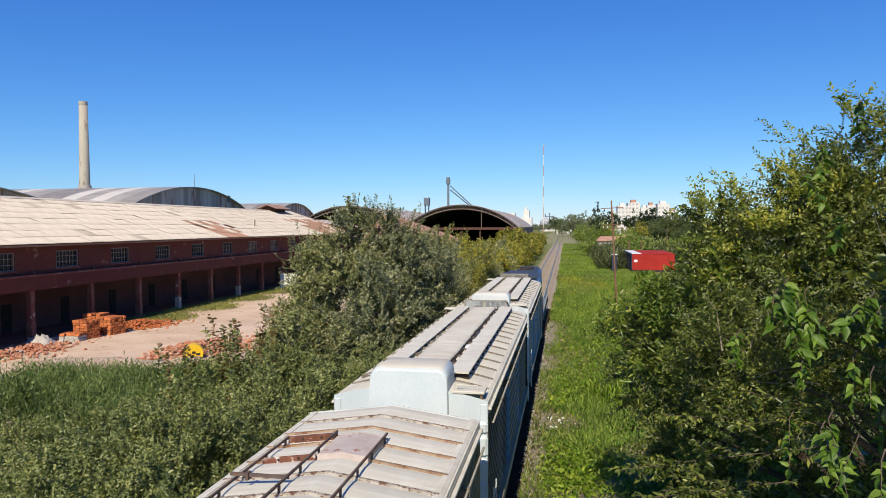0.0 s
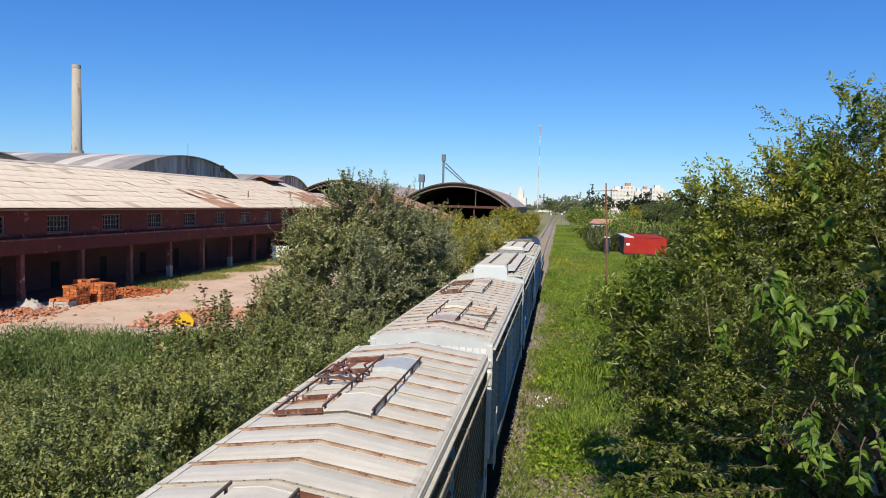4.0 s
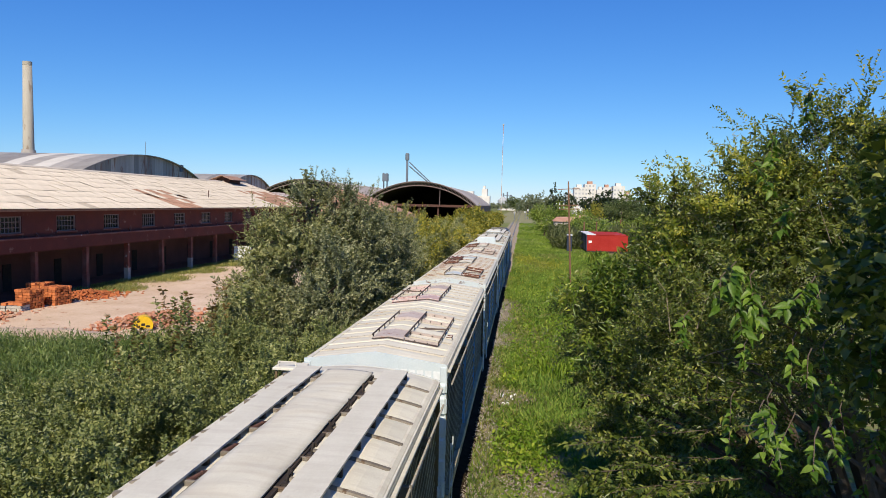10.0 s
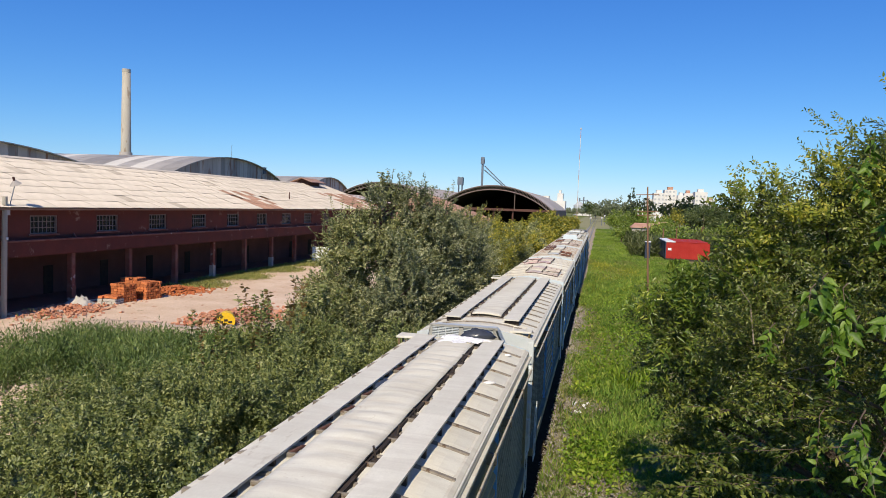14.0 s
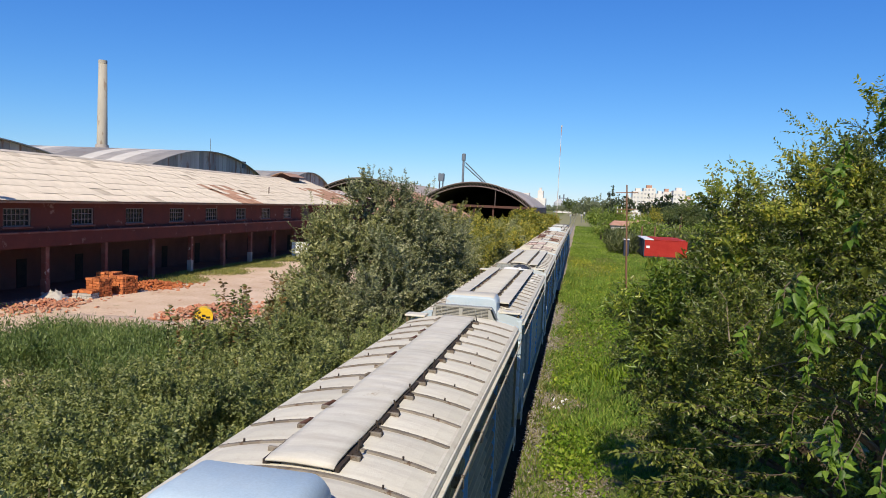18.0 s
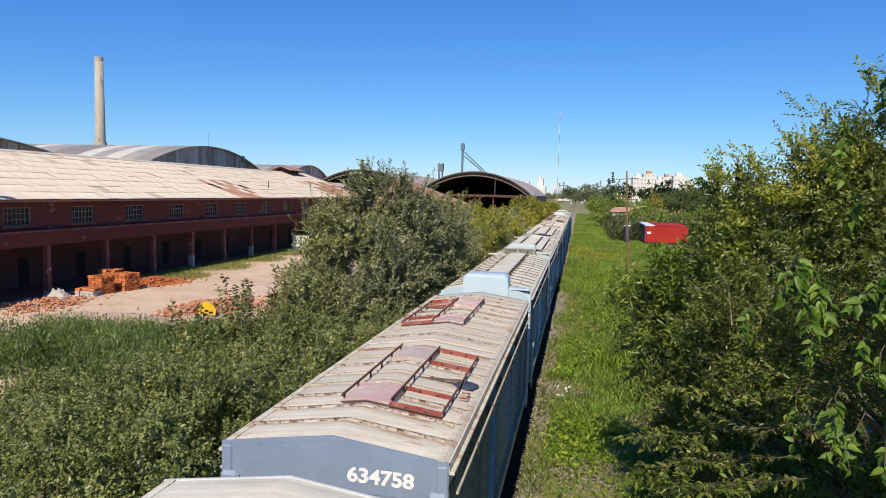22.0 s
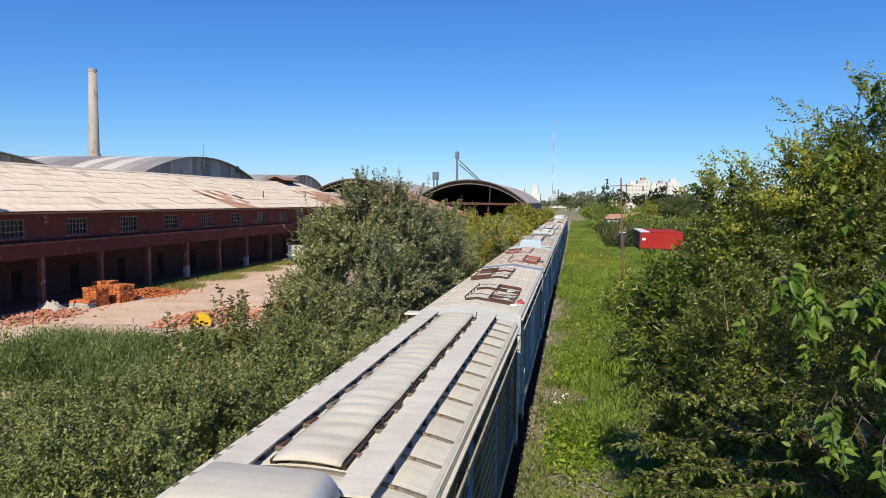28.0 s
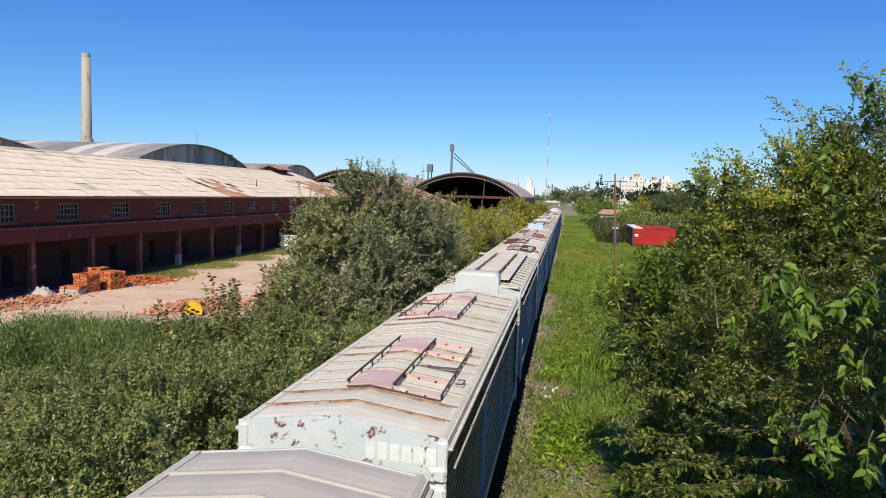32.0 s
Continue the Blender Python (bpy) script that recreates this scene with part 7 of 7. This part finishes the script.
# ---- yard things ----
def brick_pile():
    brick = Geo().box(-0.14, 0.14, -0.065, 0.065, 0, 0.085, 0.006).mesh("brick", M["brick"])
    rng = random.Random(6)
    pale = Geo().box(-0.14, 0.14, -0.065, 0.065, 0, 0.085, 0.006).mesh("block", M["plaster"])
    for px, py, cols, rows, lev, me in ((-29.6, 36.9, 4, 5, 3, pale), (-29.5, 37.9, 4, 5, 7, brick), (-30.3, 39.9, 4, 5, 8, brick), (-29.0, 39.6, 4, 6, 7, brick)):
        lab = "low stack of pale grey blocks on bare ground" if me is pale else "stack of orange hollow bricks on bare ground"
        st = thing("brick_stack", lab, "bricks", pose(px, py, 0, 0, 0, rng.uniform(-14, 14)), group="brick stacks in the yard")
        for l in range(lev):
            for i in range(cols):
                for j in range(rows):
                    if (0 < i < cols - 1 and 0 < j < rows - 1 and l < lev - 1) or rng.random() < (0.14 if l == lev - 1 else 0.01):
                        continue
                    ob = part("brick", brick if l == lev - 1 else me, None, st)
                    ob.matrix_local = pose((i - cols / 2) * 0.31 + rng.uniform(-0.025, 0.025), (j - rows / 2) * 0.205 + rng.uniform(-0.02, 0.02), 0.02 + l * 0.165, 0, 0, rng.uniform(-5, 5)) @ Matrix.Diagonal((1, 1.32, 1.7, 1))


def rubble(name, label, cx, cy, sx, sy, h, n, seed, mat, size=0.16):
    rng = np.random.default_rng(seed)
    s = thing(name, label, "rubble", kind="stuff")
    g = Geo()
    for i in range(n):
        x, y = rng.normal(size=2) * 0.42
        z = h * max(0.0, 1 - math.hypot(x, y)) * rng.random()
        a, b, c = rng.uniform(0.4, 1.0, 3) * size
        m = pose(cx + x * sx, cy + y * sy, z, rng.uniform(-40, 40), rng.uniform(-40, 40), rng.uniform(0, 180))
        v = [m @ Vector((p * a, q * b, r * c)) for r in (-0.5, 0.5) for p, q in ((-1, -1), (1, -1), (1, 1), (-1, 1))]
        g.add(v, [(3, 2, 1, 0), (4, 5, 6, 7), (0, 1, 5, 4), (1, 2, 6, 5), (2, 3, 7, 6), (3, 0, 4, 7)])
    part("pieces", g, M[mat], s)


def mound(name, label, cx, cy, r, h, mat, seed):
    g = Geo()
    rng = np.random.default_rng(seed)
    n, m = 28, 8
    v = [(cx, cy, h)]
    for j in range(1, m + 1):
        for i in range(n):
            a = 2 * math.pi * i / n
            f = j / m
            rr = r * f * (1 + 0.18 * math.sin(3 * a + seed) + 0.08 * rng.normal())
            v.append((cx + rr * math.cos(a), cy + rr * 0.7 * math.sin(a), h * (1 - f ** 1.4) * (1 + 0.2 * rng.normal() * (f < 0.95)) - 0.05 * (j == m)))
    f = [(0, 1 + i, 1 + (i + 1) % n) for i in range(n)]
    for j in range(m - 1):
        f += [(1 + j * n + i, 1 + (j + 1) * n + i, 1 + (j + 1) * n + (i + 1) % n, 1 + j * n + (i + 1) % n) for i in range(n)]
    g.add(v, f)
    solid(name, g, M[mat], label, "mound", kind="", smooth=True)


def yellow_tank():
    t = thing("yellow_drum", "yellow painted drum lying in the weeds", "drum", pose(-18.8, 31.9, 0.52, 0, 0, 28))
    part("shell", Geo().tube((0, -0.35, 0), (0, 0.40, 0), 0.43, 24), M["yellow_paint"], t)
    part("rim", Geo().tube((0, -0.38, 0), (0, -0.32, 0), 0.455, 24), M["yellow_paint"], t)
    for i in range(3):
        part("dark_mark", Geo().box(-0.30 + i * 0.20, -0.14 + i * 0.22, -0.392, -0.383, -0.10 + 0.08 * (i % 2), 0.0 + 0.10 * (i % 2)), M["dark_iron"], t)
    part("stand", Geo().box(-0.35, 0.35, -0.3, 0.4, -0.62, -0.40, 0.03), M["rust"], t)


def container():
    c = thing("shipping_container", "red and dark blue metal container with a white roof", "container", pose(9.85, 105.0, 0, 0, 0, 0))
    w, d, h = 6.0, 13.0, 2.7
    part("red_wall", Geo().box(0.02, w, 0, 0.08, 0.3, h), M["container_red"], c)
    for i in range(19):
        part("wall_rib", Geo().box(0.1 + i * 0.3, 0.22 + i * 0.3, -0.04, 0.0, 0.35, h - 0.1), M["container_red"], c)
    part("blue_wall", Geo().box(-0.06, 0.02, 0, d, 0.3, h), M["container_blue"], c)
    for i in range(5):
        part("corner_post", Geo().box(-0.12, -0.06, i * 2.6, i * 2.6 + 0.2, 0.3, h), M["container_blue"], c)
    part("far_wall", Geo().box(0.02, w, d - 0.08, d, 0.3, h), M["container_red"], c)
    part("side_wall", Geo().box(w, w + 0.08, 0, d, 0.3, h), M["container_red"], c)
    part("roof", Geo().box(1.3, w + 0.1, -0.05, d + 0.05, h, h + 0.10), M["container_red"], c)
    part("roof_edge", Geo().box(-0.1, 1.3, -0.05, d + 0.05, h, h + 0.12), M["container_top"], c)
    part("floor", Geo().box(0, w, 0, d, 0.0, 0.3), M["dark_iron"], c)
    part("notice", Geo().box(0.25, 0.75, -0.06, -0.045, 1.5, 1.85), M["white_mark"], c)
    b = thing("dark_cabinet", "dark metal cabinet beside the container", "cabinet", pose(6.95, 106.0, 0))
    k = thing("shipping_container", "dark blue metal container standing behind the red one", "container", pose(9.5, 120.0, 0))
    part("shell", Geo().box(0, 2.4, 0, 9.0, 0.2, 2.6, 0.03), M["container_blue"], k)
    for i in range(7):
        part("wall_rib", Geo().box(-0.04, 0.0, 0.4 + i * 1.3, 0.7 + i * 1.3, 0.3, 2.5), M["container_blue"], k)
    part("floor", Geo().box(0.05, 2.35, 0.05, 8.95, 0.0, 0.2), M["dark_iron"], k)
    part("body", Geo().box(0, 0.75, 0, 1.2, 0.0, 2.5, 0.03), M["container_blue"], b)
    part("cap", Geo().box(-0.05, 0.80, -0.05, 1.25, 2.5, 2.62), M["container_top"], b)


def lamp_post():
    p = thing("lamp_post", "pale wooden post with a tilted lamp on a bracket", "lamp post", pose(-31.15, 30.2, 0))
    part("post", Geo().tube((0, 0, 0), (0, 0.12, 6.55), 0.15, 12, 0.13), M["chimney"], p)
    arm = Geo()
    arm.tube((0, 0.25, 5.75), (0, 0.42, 6.05), 0.035, 8)
    arm.tube((0, 0.42, 6.05), (0, 0.78, 7.25), 0.025, 8)
    part("lamp_arm", arm, M["steel_far"], p)
    part("lamp_head", Geo().tube((0, 0.82, 7.22), (0, 0.72, 7.42), 0.30, 14, 0.10), M["concrete"], p)
    part("lamp_socket", Geo().tube((0, 0.72, 7.42), (0, 0.66, 7.62), 0.06, 8), M["rust"], p)
    part("wire_box", Geo().box(-0.12, 0.12, 0.12, 0.36, 5.55, 6.0, 0.02), M["plaster"], p)
    part("insulator", Geo().tube((0.16, 0.1, 4.2), (0.16, 0.1, 4.36), 0.05, 8), M["white_mark"], p)


def white_board():
    b = thing("white_board", "white sheet leaning by the factory corner", "board", pose(-30.3, 71.0, 0, 0, 0, 12))
    part("panel", Geo().box(-0.9, 0.9, -0.04, 0.04, 0.05, 1.75, 0.01), M["white_mark"], b)
    for x in (-0.7, 0.7):
        part("prop", Geo().box(x - 0.05, x + 0.05, 0.04, 0.45, 0.0, 0.7), M["pole_wood"], b)


def telegraph_pole():
    p = thing("telegraph_pole", "old brown wooden telegraph pole with two crossarms", "pole", pose(4.02, 55.0, 0, 0, -3.1, 0))
    part("post", Geo().tube((0, 0, 0), (0, 0, 8.95), 0.085, 12, 0.055), M["pole_wood"], p)
    for z, w in ((8.35, 0.85), (7.05, 0.8), (6.75, 0.8)):
        part("crossarm", Geo().box(-w, w, -0.035, 0.035, z - 0.03, z + 0.03, 0.008), M["pole_wood"], p)
        for k in (-1, -0.55, 0.55, 1):
            if z < 8:
                part("insulator", Geo().tube((k * (w - 0.08), 0, z + 0.06), (k * (w - 0.08), 0, z + 0.20), 0.035, 8, 0.025), M["white_mark"], p)


def trash():
    rng = random.Random(2)
    for i in range(10):
        x, y = -0.35 + rng.uniform(-0.3, 0.3), 23.9 + rng.uniform(-0.7, 0.7)
        a = rng.uniform(0.03, 0.09)
        g = Geo().box(-a, a, -a * 0.7, a * 0.7, 0, 0.05, 0.015)
        ob = solid("litter_piece", g, M["white_mark"], "small white piece of litter on gravel", "litter", group="litter by the track")
        ob.matrix_world = pose(x, y, 0.02, rng.uniform(-15, 15), 0, rng.uniform(0, 180))


def gravel():
    rng = np.random.default_rng(17)
    n = 6500
    y = 6.5 + 42 * rng.random(n) ** 1.5
    x = -1.25 + np.abs(rng.normal(size=n)) * 0.30
    k = n // 5
    spots = np.array(((0.3, 16.6), (-0.4, 24.2), (0.1, 13.2)))[rng.integers(0, 3, k)]
    x[:k], y[:k] = spots[:, 0] + rng.normal(size=k) * 0.45, spots[:, 1] + rng.normal(size=k) * 0.7
    a = rng.uniform(0.018, 0.05, n) * (1 + 0.02 * y)
    d = unit(rng.normal(size=(n, 4, 3)) + np.array([[1, 1, -0.6], [-1, 1, -0.6], [0, -1.2, -0.6], [0, 0, 1.2]]) * 1.4)
    v = np.stack([x, y, a * 0.35], 1)[:, None, :] + d * a[:, None, None] * np.array([1, 1, 0.7])
    t = np.arange(n)[:, None] * 4
    tris = np.concatenate([t + np.array(q) for q in ((0, 2, 1), (0, 1, 3), (1, 2, 3), (2, 0, 3))], 1).reshape(-1, 3)
    s = thing("gravel", "loose grey and brown gravel beside the ballast", "gravel", kind="stuff")
    part("stones", raw_mesh("stones", v.reshape(-1, 3), tris, M["stone"]), None, s)


# ---- distance ----
def far_tree(x, y, h, w, mat, seed, label, dark=False, cone=False):
    s = thing("far_tree", label, "tree", group="trees in the distance")
    rng = random.Random(seed)
    if cone:
        balls = [(x, y, h * (0.18 + 0.16 * k), w * (1 - k / 7.2), w * (1 - k / 7.2), h * 0.17) for k in range(5)]
    else:
        balls = [(x + rng.uniform(-0.5, 0.5) * w, y + rng.uniform(-0.4, 0.4) * w, h * rng.uniform(0.35, 0.8), w * rng.uniform(0.3, 0.5), w * 0.4, h * rng.uniform(0.18, 0.28)) for k in range(7)]
    crown("crown", balls, 5.0 if y < 250 else 1.3, 0.45 if y < 250 else 1.0, mat, s, seed, 0.7, depth=0.3, spread=0.5)
    part("trunk", Geo().tube((x, y, 0), (x, y, h * 0.6), 0.25, 7, 0.12), M["bark"], s)


def distance():
    rng = random.Random(15)
    for i, (x, y, h, w) in enumerate(((4.8, 195, 6.2, 4.5), (7.6, 205, 7.4, 5.5), (10.6, 200, 7.2, 6.0), (13.8, 210, 6.8, 6.0), (17.0, 215, 6.2, 6.0), (6.2, 180, 4.6, 4.0), (5.2, 160, 3.6, 3.0))):
        far_tree(x, y, h, w, M["leaf_line"], 700 + i, "bright green rounded tree beyond the meadow")
    for i in range(12):
        y = rng.uniform(125, 160)
        far_tree(rng.uniform(0.085, 0.20) * y, y, rng.uniform(3.6, 5.6), rng.uniform(4, 6), M["leaf_line"], 500 + i, "green trees standing beyond the meadow")
    for i in range(20):
        y = rng.uniform(240, 300)
        far_tree(rng.uniform(0.10, 0.34) * y, y, rng.uniform(8, 11.5), rng.uniform(7, 11), M["leaf_far"], 540 + i, "green broadleaf trees in the distance")
    far_tree(22.5, 232, 8.8, 6, M["leaf_yellow"], 560, "yellow-green tree in the distance")
    for i, x in enumerate((3.0, 6.5, 10.0, 13.5, 17.0, 21.0)):
        far_tree(x, 440 + 12 * (i % 3), 13.0 + 2.5 * (i % 2), 9, M["leaf_haze"], 600 + i, "hazy distant trees at the end of the line")
    for i, x in enumerate((-8.5, -5.5, -3.5, 2.0)):
        far_tree(x, 600 + 15 * i, (14.5, 15.0, 11.0, 10.0)[i], 9, M["leaf_far"], 610 + i, "distant trees beside the line")
    for i in range(14):
        far_tree(-60 + i * 14, 760 + 30 * (i % 3), rng.uniform(8, 12), 18, M["leaf_haze"], 580 + i, "hazy far trees along the horizon")
    far_tree(14.3, 330, 19.0, 3.0, M["leaf_dark"], 620, "dark pointed cypress in the distance", cone=True)
    for i, (x, y, h) in enumerate(((19, 330, 14), (27, 260, 12.6), (32.5, 262, 12.8), (39, 300, 12))):
        far_tree(x, y, h, 9, M["leaf_dark"], 630 + i, "dark green trees before the white blocks")
    far_tree(-88, 250, 16, 4, M["leaf_dark"], 640, "dark pointed conifer behind the sheds", cone=True)
    # reeds round the container
    s = thing("reed_bank", "tall grey-green reeds", "reeds", kind="stuff")
    r = np.random.default_rng(81)
    n = 60000
    y = 92 + 62 * r.random(n) ** 1.2
    x = np.where(y > 104, 4.3, 6.5) + (y - 84) * 0.02 + r.uniform(0, 1, n) ** 0.8 * 27
    keep = ~((x > 9.2) & (x < 17.0) & (y > 103) & (y < 131)) & ~((x < 19) & (y < 104.5)) & ~((x < 9.6) & (y < 110))
    x, y = x[keep], y[keep]
    n = len(x)
    h = r.uniform(0.6, 1.7, n)
    p = np.stack([x, y, r.uniform(0, 1, n) ** 0.8 * (1.9 + 0.9 * np.sin(x * 0.9) * np.sin(y * 0.35))], 1)
    part("stems", leaf_mesh("stems", p, r.normal(size=(n, 3)) * 0.55 + np.array([0, 0, 1]), h, 0.05 + h * 0.05, M["leaf_reed"], r, 0.25), None, s)
    # apartment blocks
    for i, (x, y, w, d, h) in enumerate(((38, 520, 7.9, 14, 21.5), (46, 525, 8.6, 14, 24.2), (54.7, 520, 5.6, 14, 20.2), (60.4, 530, 6.1, 14, 22.2), (66.6, 520, 8.5, 14, 23.0), (75.2, 522, 6, 14, 17.5), (33, 530, 4.9, 14, 17))):
        b = thing("apartment_block", "white terraced apartment block far behind trees", "building", pose(x, y, 0), group="apartment blocks")
        part("wall", Geo().box(0, w, 0, d, 0, h), M["white_far"], b)
        part("roof", Geo().box(w * 0.25, w * 0.7, 2, 8, h, h + 2.2), M["tile_roof"] if i % 2 else M["white_far"], b)
        for l in range(int(h // 3)):
            for k in range(int(w // 2.6)):
                part("window", Geo().box(0.7 + k * 2.6, 2.0 + k * 2.6, -0.06, 0.02, 1.2 + l * 3, 2.5 + l * 3), M["grey_far"], b)
    # white silo building and round silo at the end of the line
    b = thing("white_mill", "white grain mill in the distance", "building", pose(-27.2, 372, 0))
    part("wall", Geo().box(0, 9, 0, 10, 0, 11.5), M["white_far"], b)
    part("tower", Geo().box(4.5, 7.5, 2, 8, 11.5, 15.6), M["white_far"], b)
    part("turret", Geo().box(5.2, 6.4, 3, 6, 15.6, 17.2), M["white_far"], b)
    part("annex", Geo().box(-4, 0, 1, 8, 0, 14), M["white_far"], b)
    t = thing("grain_silo", "grey round grain silo with steel gear on top", "silo", pose(-26, 900, 0))
    part("drum", Geo().tube((0, 0, 0), (0, 0, 12.8), 7.3, 28), M["grey_far"], t)
    part("cone", Geo().tube((0, 0, 12.8), (0, 0, 18.0), 7.3, 28, 1.2), M["grey_far"], t)
    for x, h in ((0.0, 22.5), (5.2, 24.0), (10.0, 20.3)):
        part("lift_tower", Geo().box(x - 0.9, x + 0.9, -0.9, 0.9, 0, h, 0.1), M["steel_far"], t)
    part("catwalk", Geo().box(-1.0, 11.0, -0.7, 0.7, 18.6, 19.6), M["steel_far"], t)
    t = thing("low_shed", "long white shed beside the silo", "shed", pose(-27, 870, 0))
    part("wall", Geo().box(0, 17, 0, 12, 0, 6.2), M["white_far"], t)
    part("roof", Geo().profile([(-0.4, 6.2), (17.4, 6.2), (8.5, 8.6)], -0.4, 12.4), M["white_far"], t)
    for x, y, h in ((1.2, 330, 4.2), (2.6, 345, 5.0), (-4.2, 350, 3.6)):
        q = thing("signal_post", "small line-side signal post far along the track", "signal", pose(x, y, 0), group="signals far along the line")
        part("post", Geo().tube((0, 0, 0), (0, 0, h), 0.12, 8), M["steel_far"], q)
        part("board", Geo().box(-0.4, 0.4, -0.08, 0.08, h - 0.9, h, 0.03), M["white_far"], q)
    # bucket elevator and lattice towers
    e = thing("bucket_elevator", "grey steel bucket elevator with sloping chutes", "elevator", pose(-34.5, 200, 0))
    part("leg", Geo().box(-0.28, 0.28, -0.3, 0.3, 0, 20.0), M["steel_far"], e)
    part("head", Geo().box(-0.55, 0.55, -0.5, 0.5, 19.5, 21.6, 0.2), M["steel_far"], e)
    for d in (0.0, 1.2):
        part("chute", Geo().tube((0.6, 0, 19.0 - d), (7.5, 2, 12.5 - d * 0.4), 0.16, 8), M["steel_far"], e)
    e = thing("lattice_tower", "small steel lattice tower", "tower", pose(-41.0, 200, 0))
    for sx in (-0.5, 0.5):
        for sy in (-0.5, 0.5):
            part("tower_leg", Geo().tube((sx, sy, 0), (sx, sy, 15.6), 0.12, 6), M["steel_far"], e)
    part("tower_cabin", Geo().box(-0.8, 0.8, -0.8, 0.8, 13.2, 15.4), M["steel_far"], e)
    a = thing("radio_mast", "thin guyed red and white radio mast", "mast", pose(-12.7, 400, 0))
    for k in range(9):
        part("mast_section", Geo().tube((0, 0, k * 6.0), (0, 0, (k + 1) * 6.0), 0.16, 6), M["white_far"] if k % 2 else M["tile_roof"], a)
    part("mast_head", Geo().box(-0.5, 0.5, -0.3, 0.3, 53.0, 54.0), M["grey_far"], a)
    # houses
    for x, y, w, d, h, rise, lab in ((-27.5, 90, 11, 16, 5.0, 3.6, "house with a reddish pitched roof behind the trees"), (7.7, 165, 5.8, 7, 3.4, 1.0, "low house with a pale tiled roof"), (14.2, 176, 3.4, 6, 3.6, 1.1, "small white house with a red roof among trees")):
        b = thing("house", lab, "house", pose(x, y, 0))
        part("wall", Geo().box(0, w, 0, d, 0, h), M["plaster"], b)
        hip = Geo()
        low, top = h - 0.1, h + rise
        hip.add([(-0.4, -0.4, low), (w + 0.4, -0.4, low), (w + 0.4, d + 0.4, low), (-0.4, d + 0.4, low), (0.6, d / 2, top), (w * 0.24 if w > 8 else w - 0.5, d / 2, top)],
                [(0, 1, 5, 4), (1, 2, 5), (2, 3, 4, 5), (3, 0, 4), (3, 2, 1, 0)])
        part("roof", hip, M["tile_roof"], b)
        part("window", Geo().box(w * 0.3, w * 0.45, -0.04, 0.02, 1.2, 2.4), M["glass_dark"], b)
        part("door", Geo().box(w * 0.6, w * 0.7, -0.04, 0.02, 0, 2.1), M["wall_dark"], b)
    b = thing("lean_to_shed", "shed with pale corrugated sheets against the factory end", "shed")
    for k in range(6):
        part("roof_sheet", Geo().profile([(-38.0, 8.05), (-32.0, 6.95), (-32.0, 6.88), (-38.0, 7.98)], 96.6 + k * 1.3, 97.86 + k * 1.3), M["zinc_light"] if k % 2 == 0 else M["rust_sheet"], b)
    part("wall", Geo().box(-38.0, -32.2, 96.7, 104.2, 0, 6.7), M["wall_red"], b)
    for i, (x, y) in enumerate(((10.5, 118), (13.0, 122), (21, 150), (26, 150))):
        pl = thing("fence_post", "tall grey wooden post", "post", pose(x, y, 0), group="posts in the meadow")
        part("shaft", Geo().tube((0, 0, 0), (0, 0, 4.4), 0.11, 8), M["pole_wood"], pl)


hedge()
big_bush()
feather_weeds()
saplings()
tree_row()
right_tree()
mulberry()
grass()
brick_pile()
rubble("brick_rubble", "heap of broken orange bricks", -29.6, 43.2, 2.6, 3.2, 0.45, 420, 1, "brick", 0.13)
rubble("brick_rubble", "scattered broken bricks and plaster", -29.9, 33.4, 2.4, 3.8, 0.32, 440, 2, "rubble", 0.115)
rubble("brick_rubble", "low bank of broken brick and earth", -20.0, 34.5, 3.0, 5.0, 0.6, 520, 3, "rubble", 0.13)
mound("lime_mound", "mound of pale plaster and lime", -30.4, 34.9, 1.1, 0.55, "plaster", 4)
mound("earth_mound", "mound of pale bare earth", -16.4, 17.2, 1.9, 1.0, "earth", 5)
mound("earth_bank", "low bank of earth and rubble behind the weeds", -22.0, 29.0, 5.0, 0.5, "earth", 6)
rubble("plaster_rubble", "pale broken plaster and stones in the weeds", -18.3, 30.4, 2.6, 3.4, 0.55, 420, 7, "earth", 0.10)
yellow_tank()
container()
telegraph_pole()
lamp_post()
white_board()
trash()
gravel()
distance()
motions()
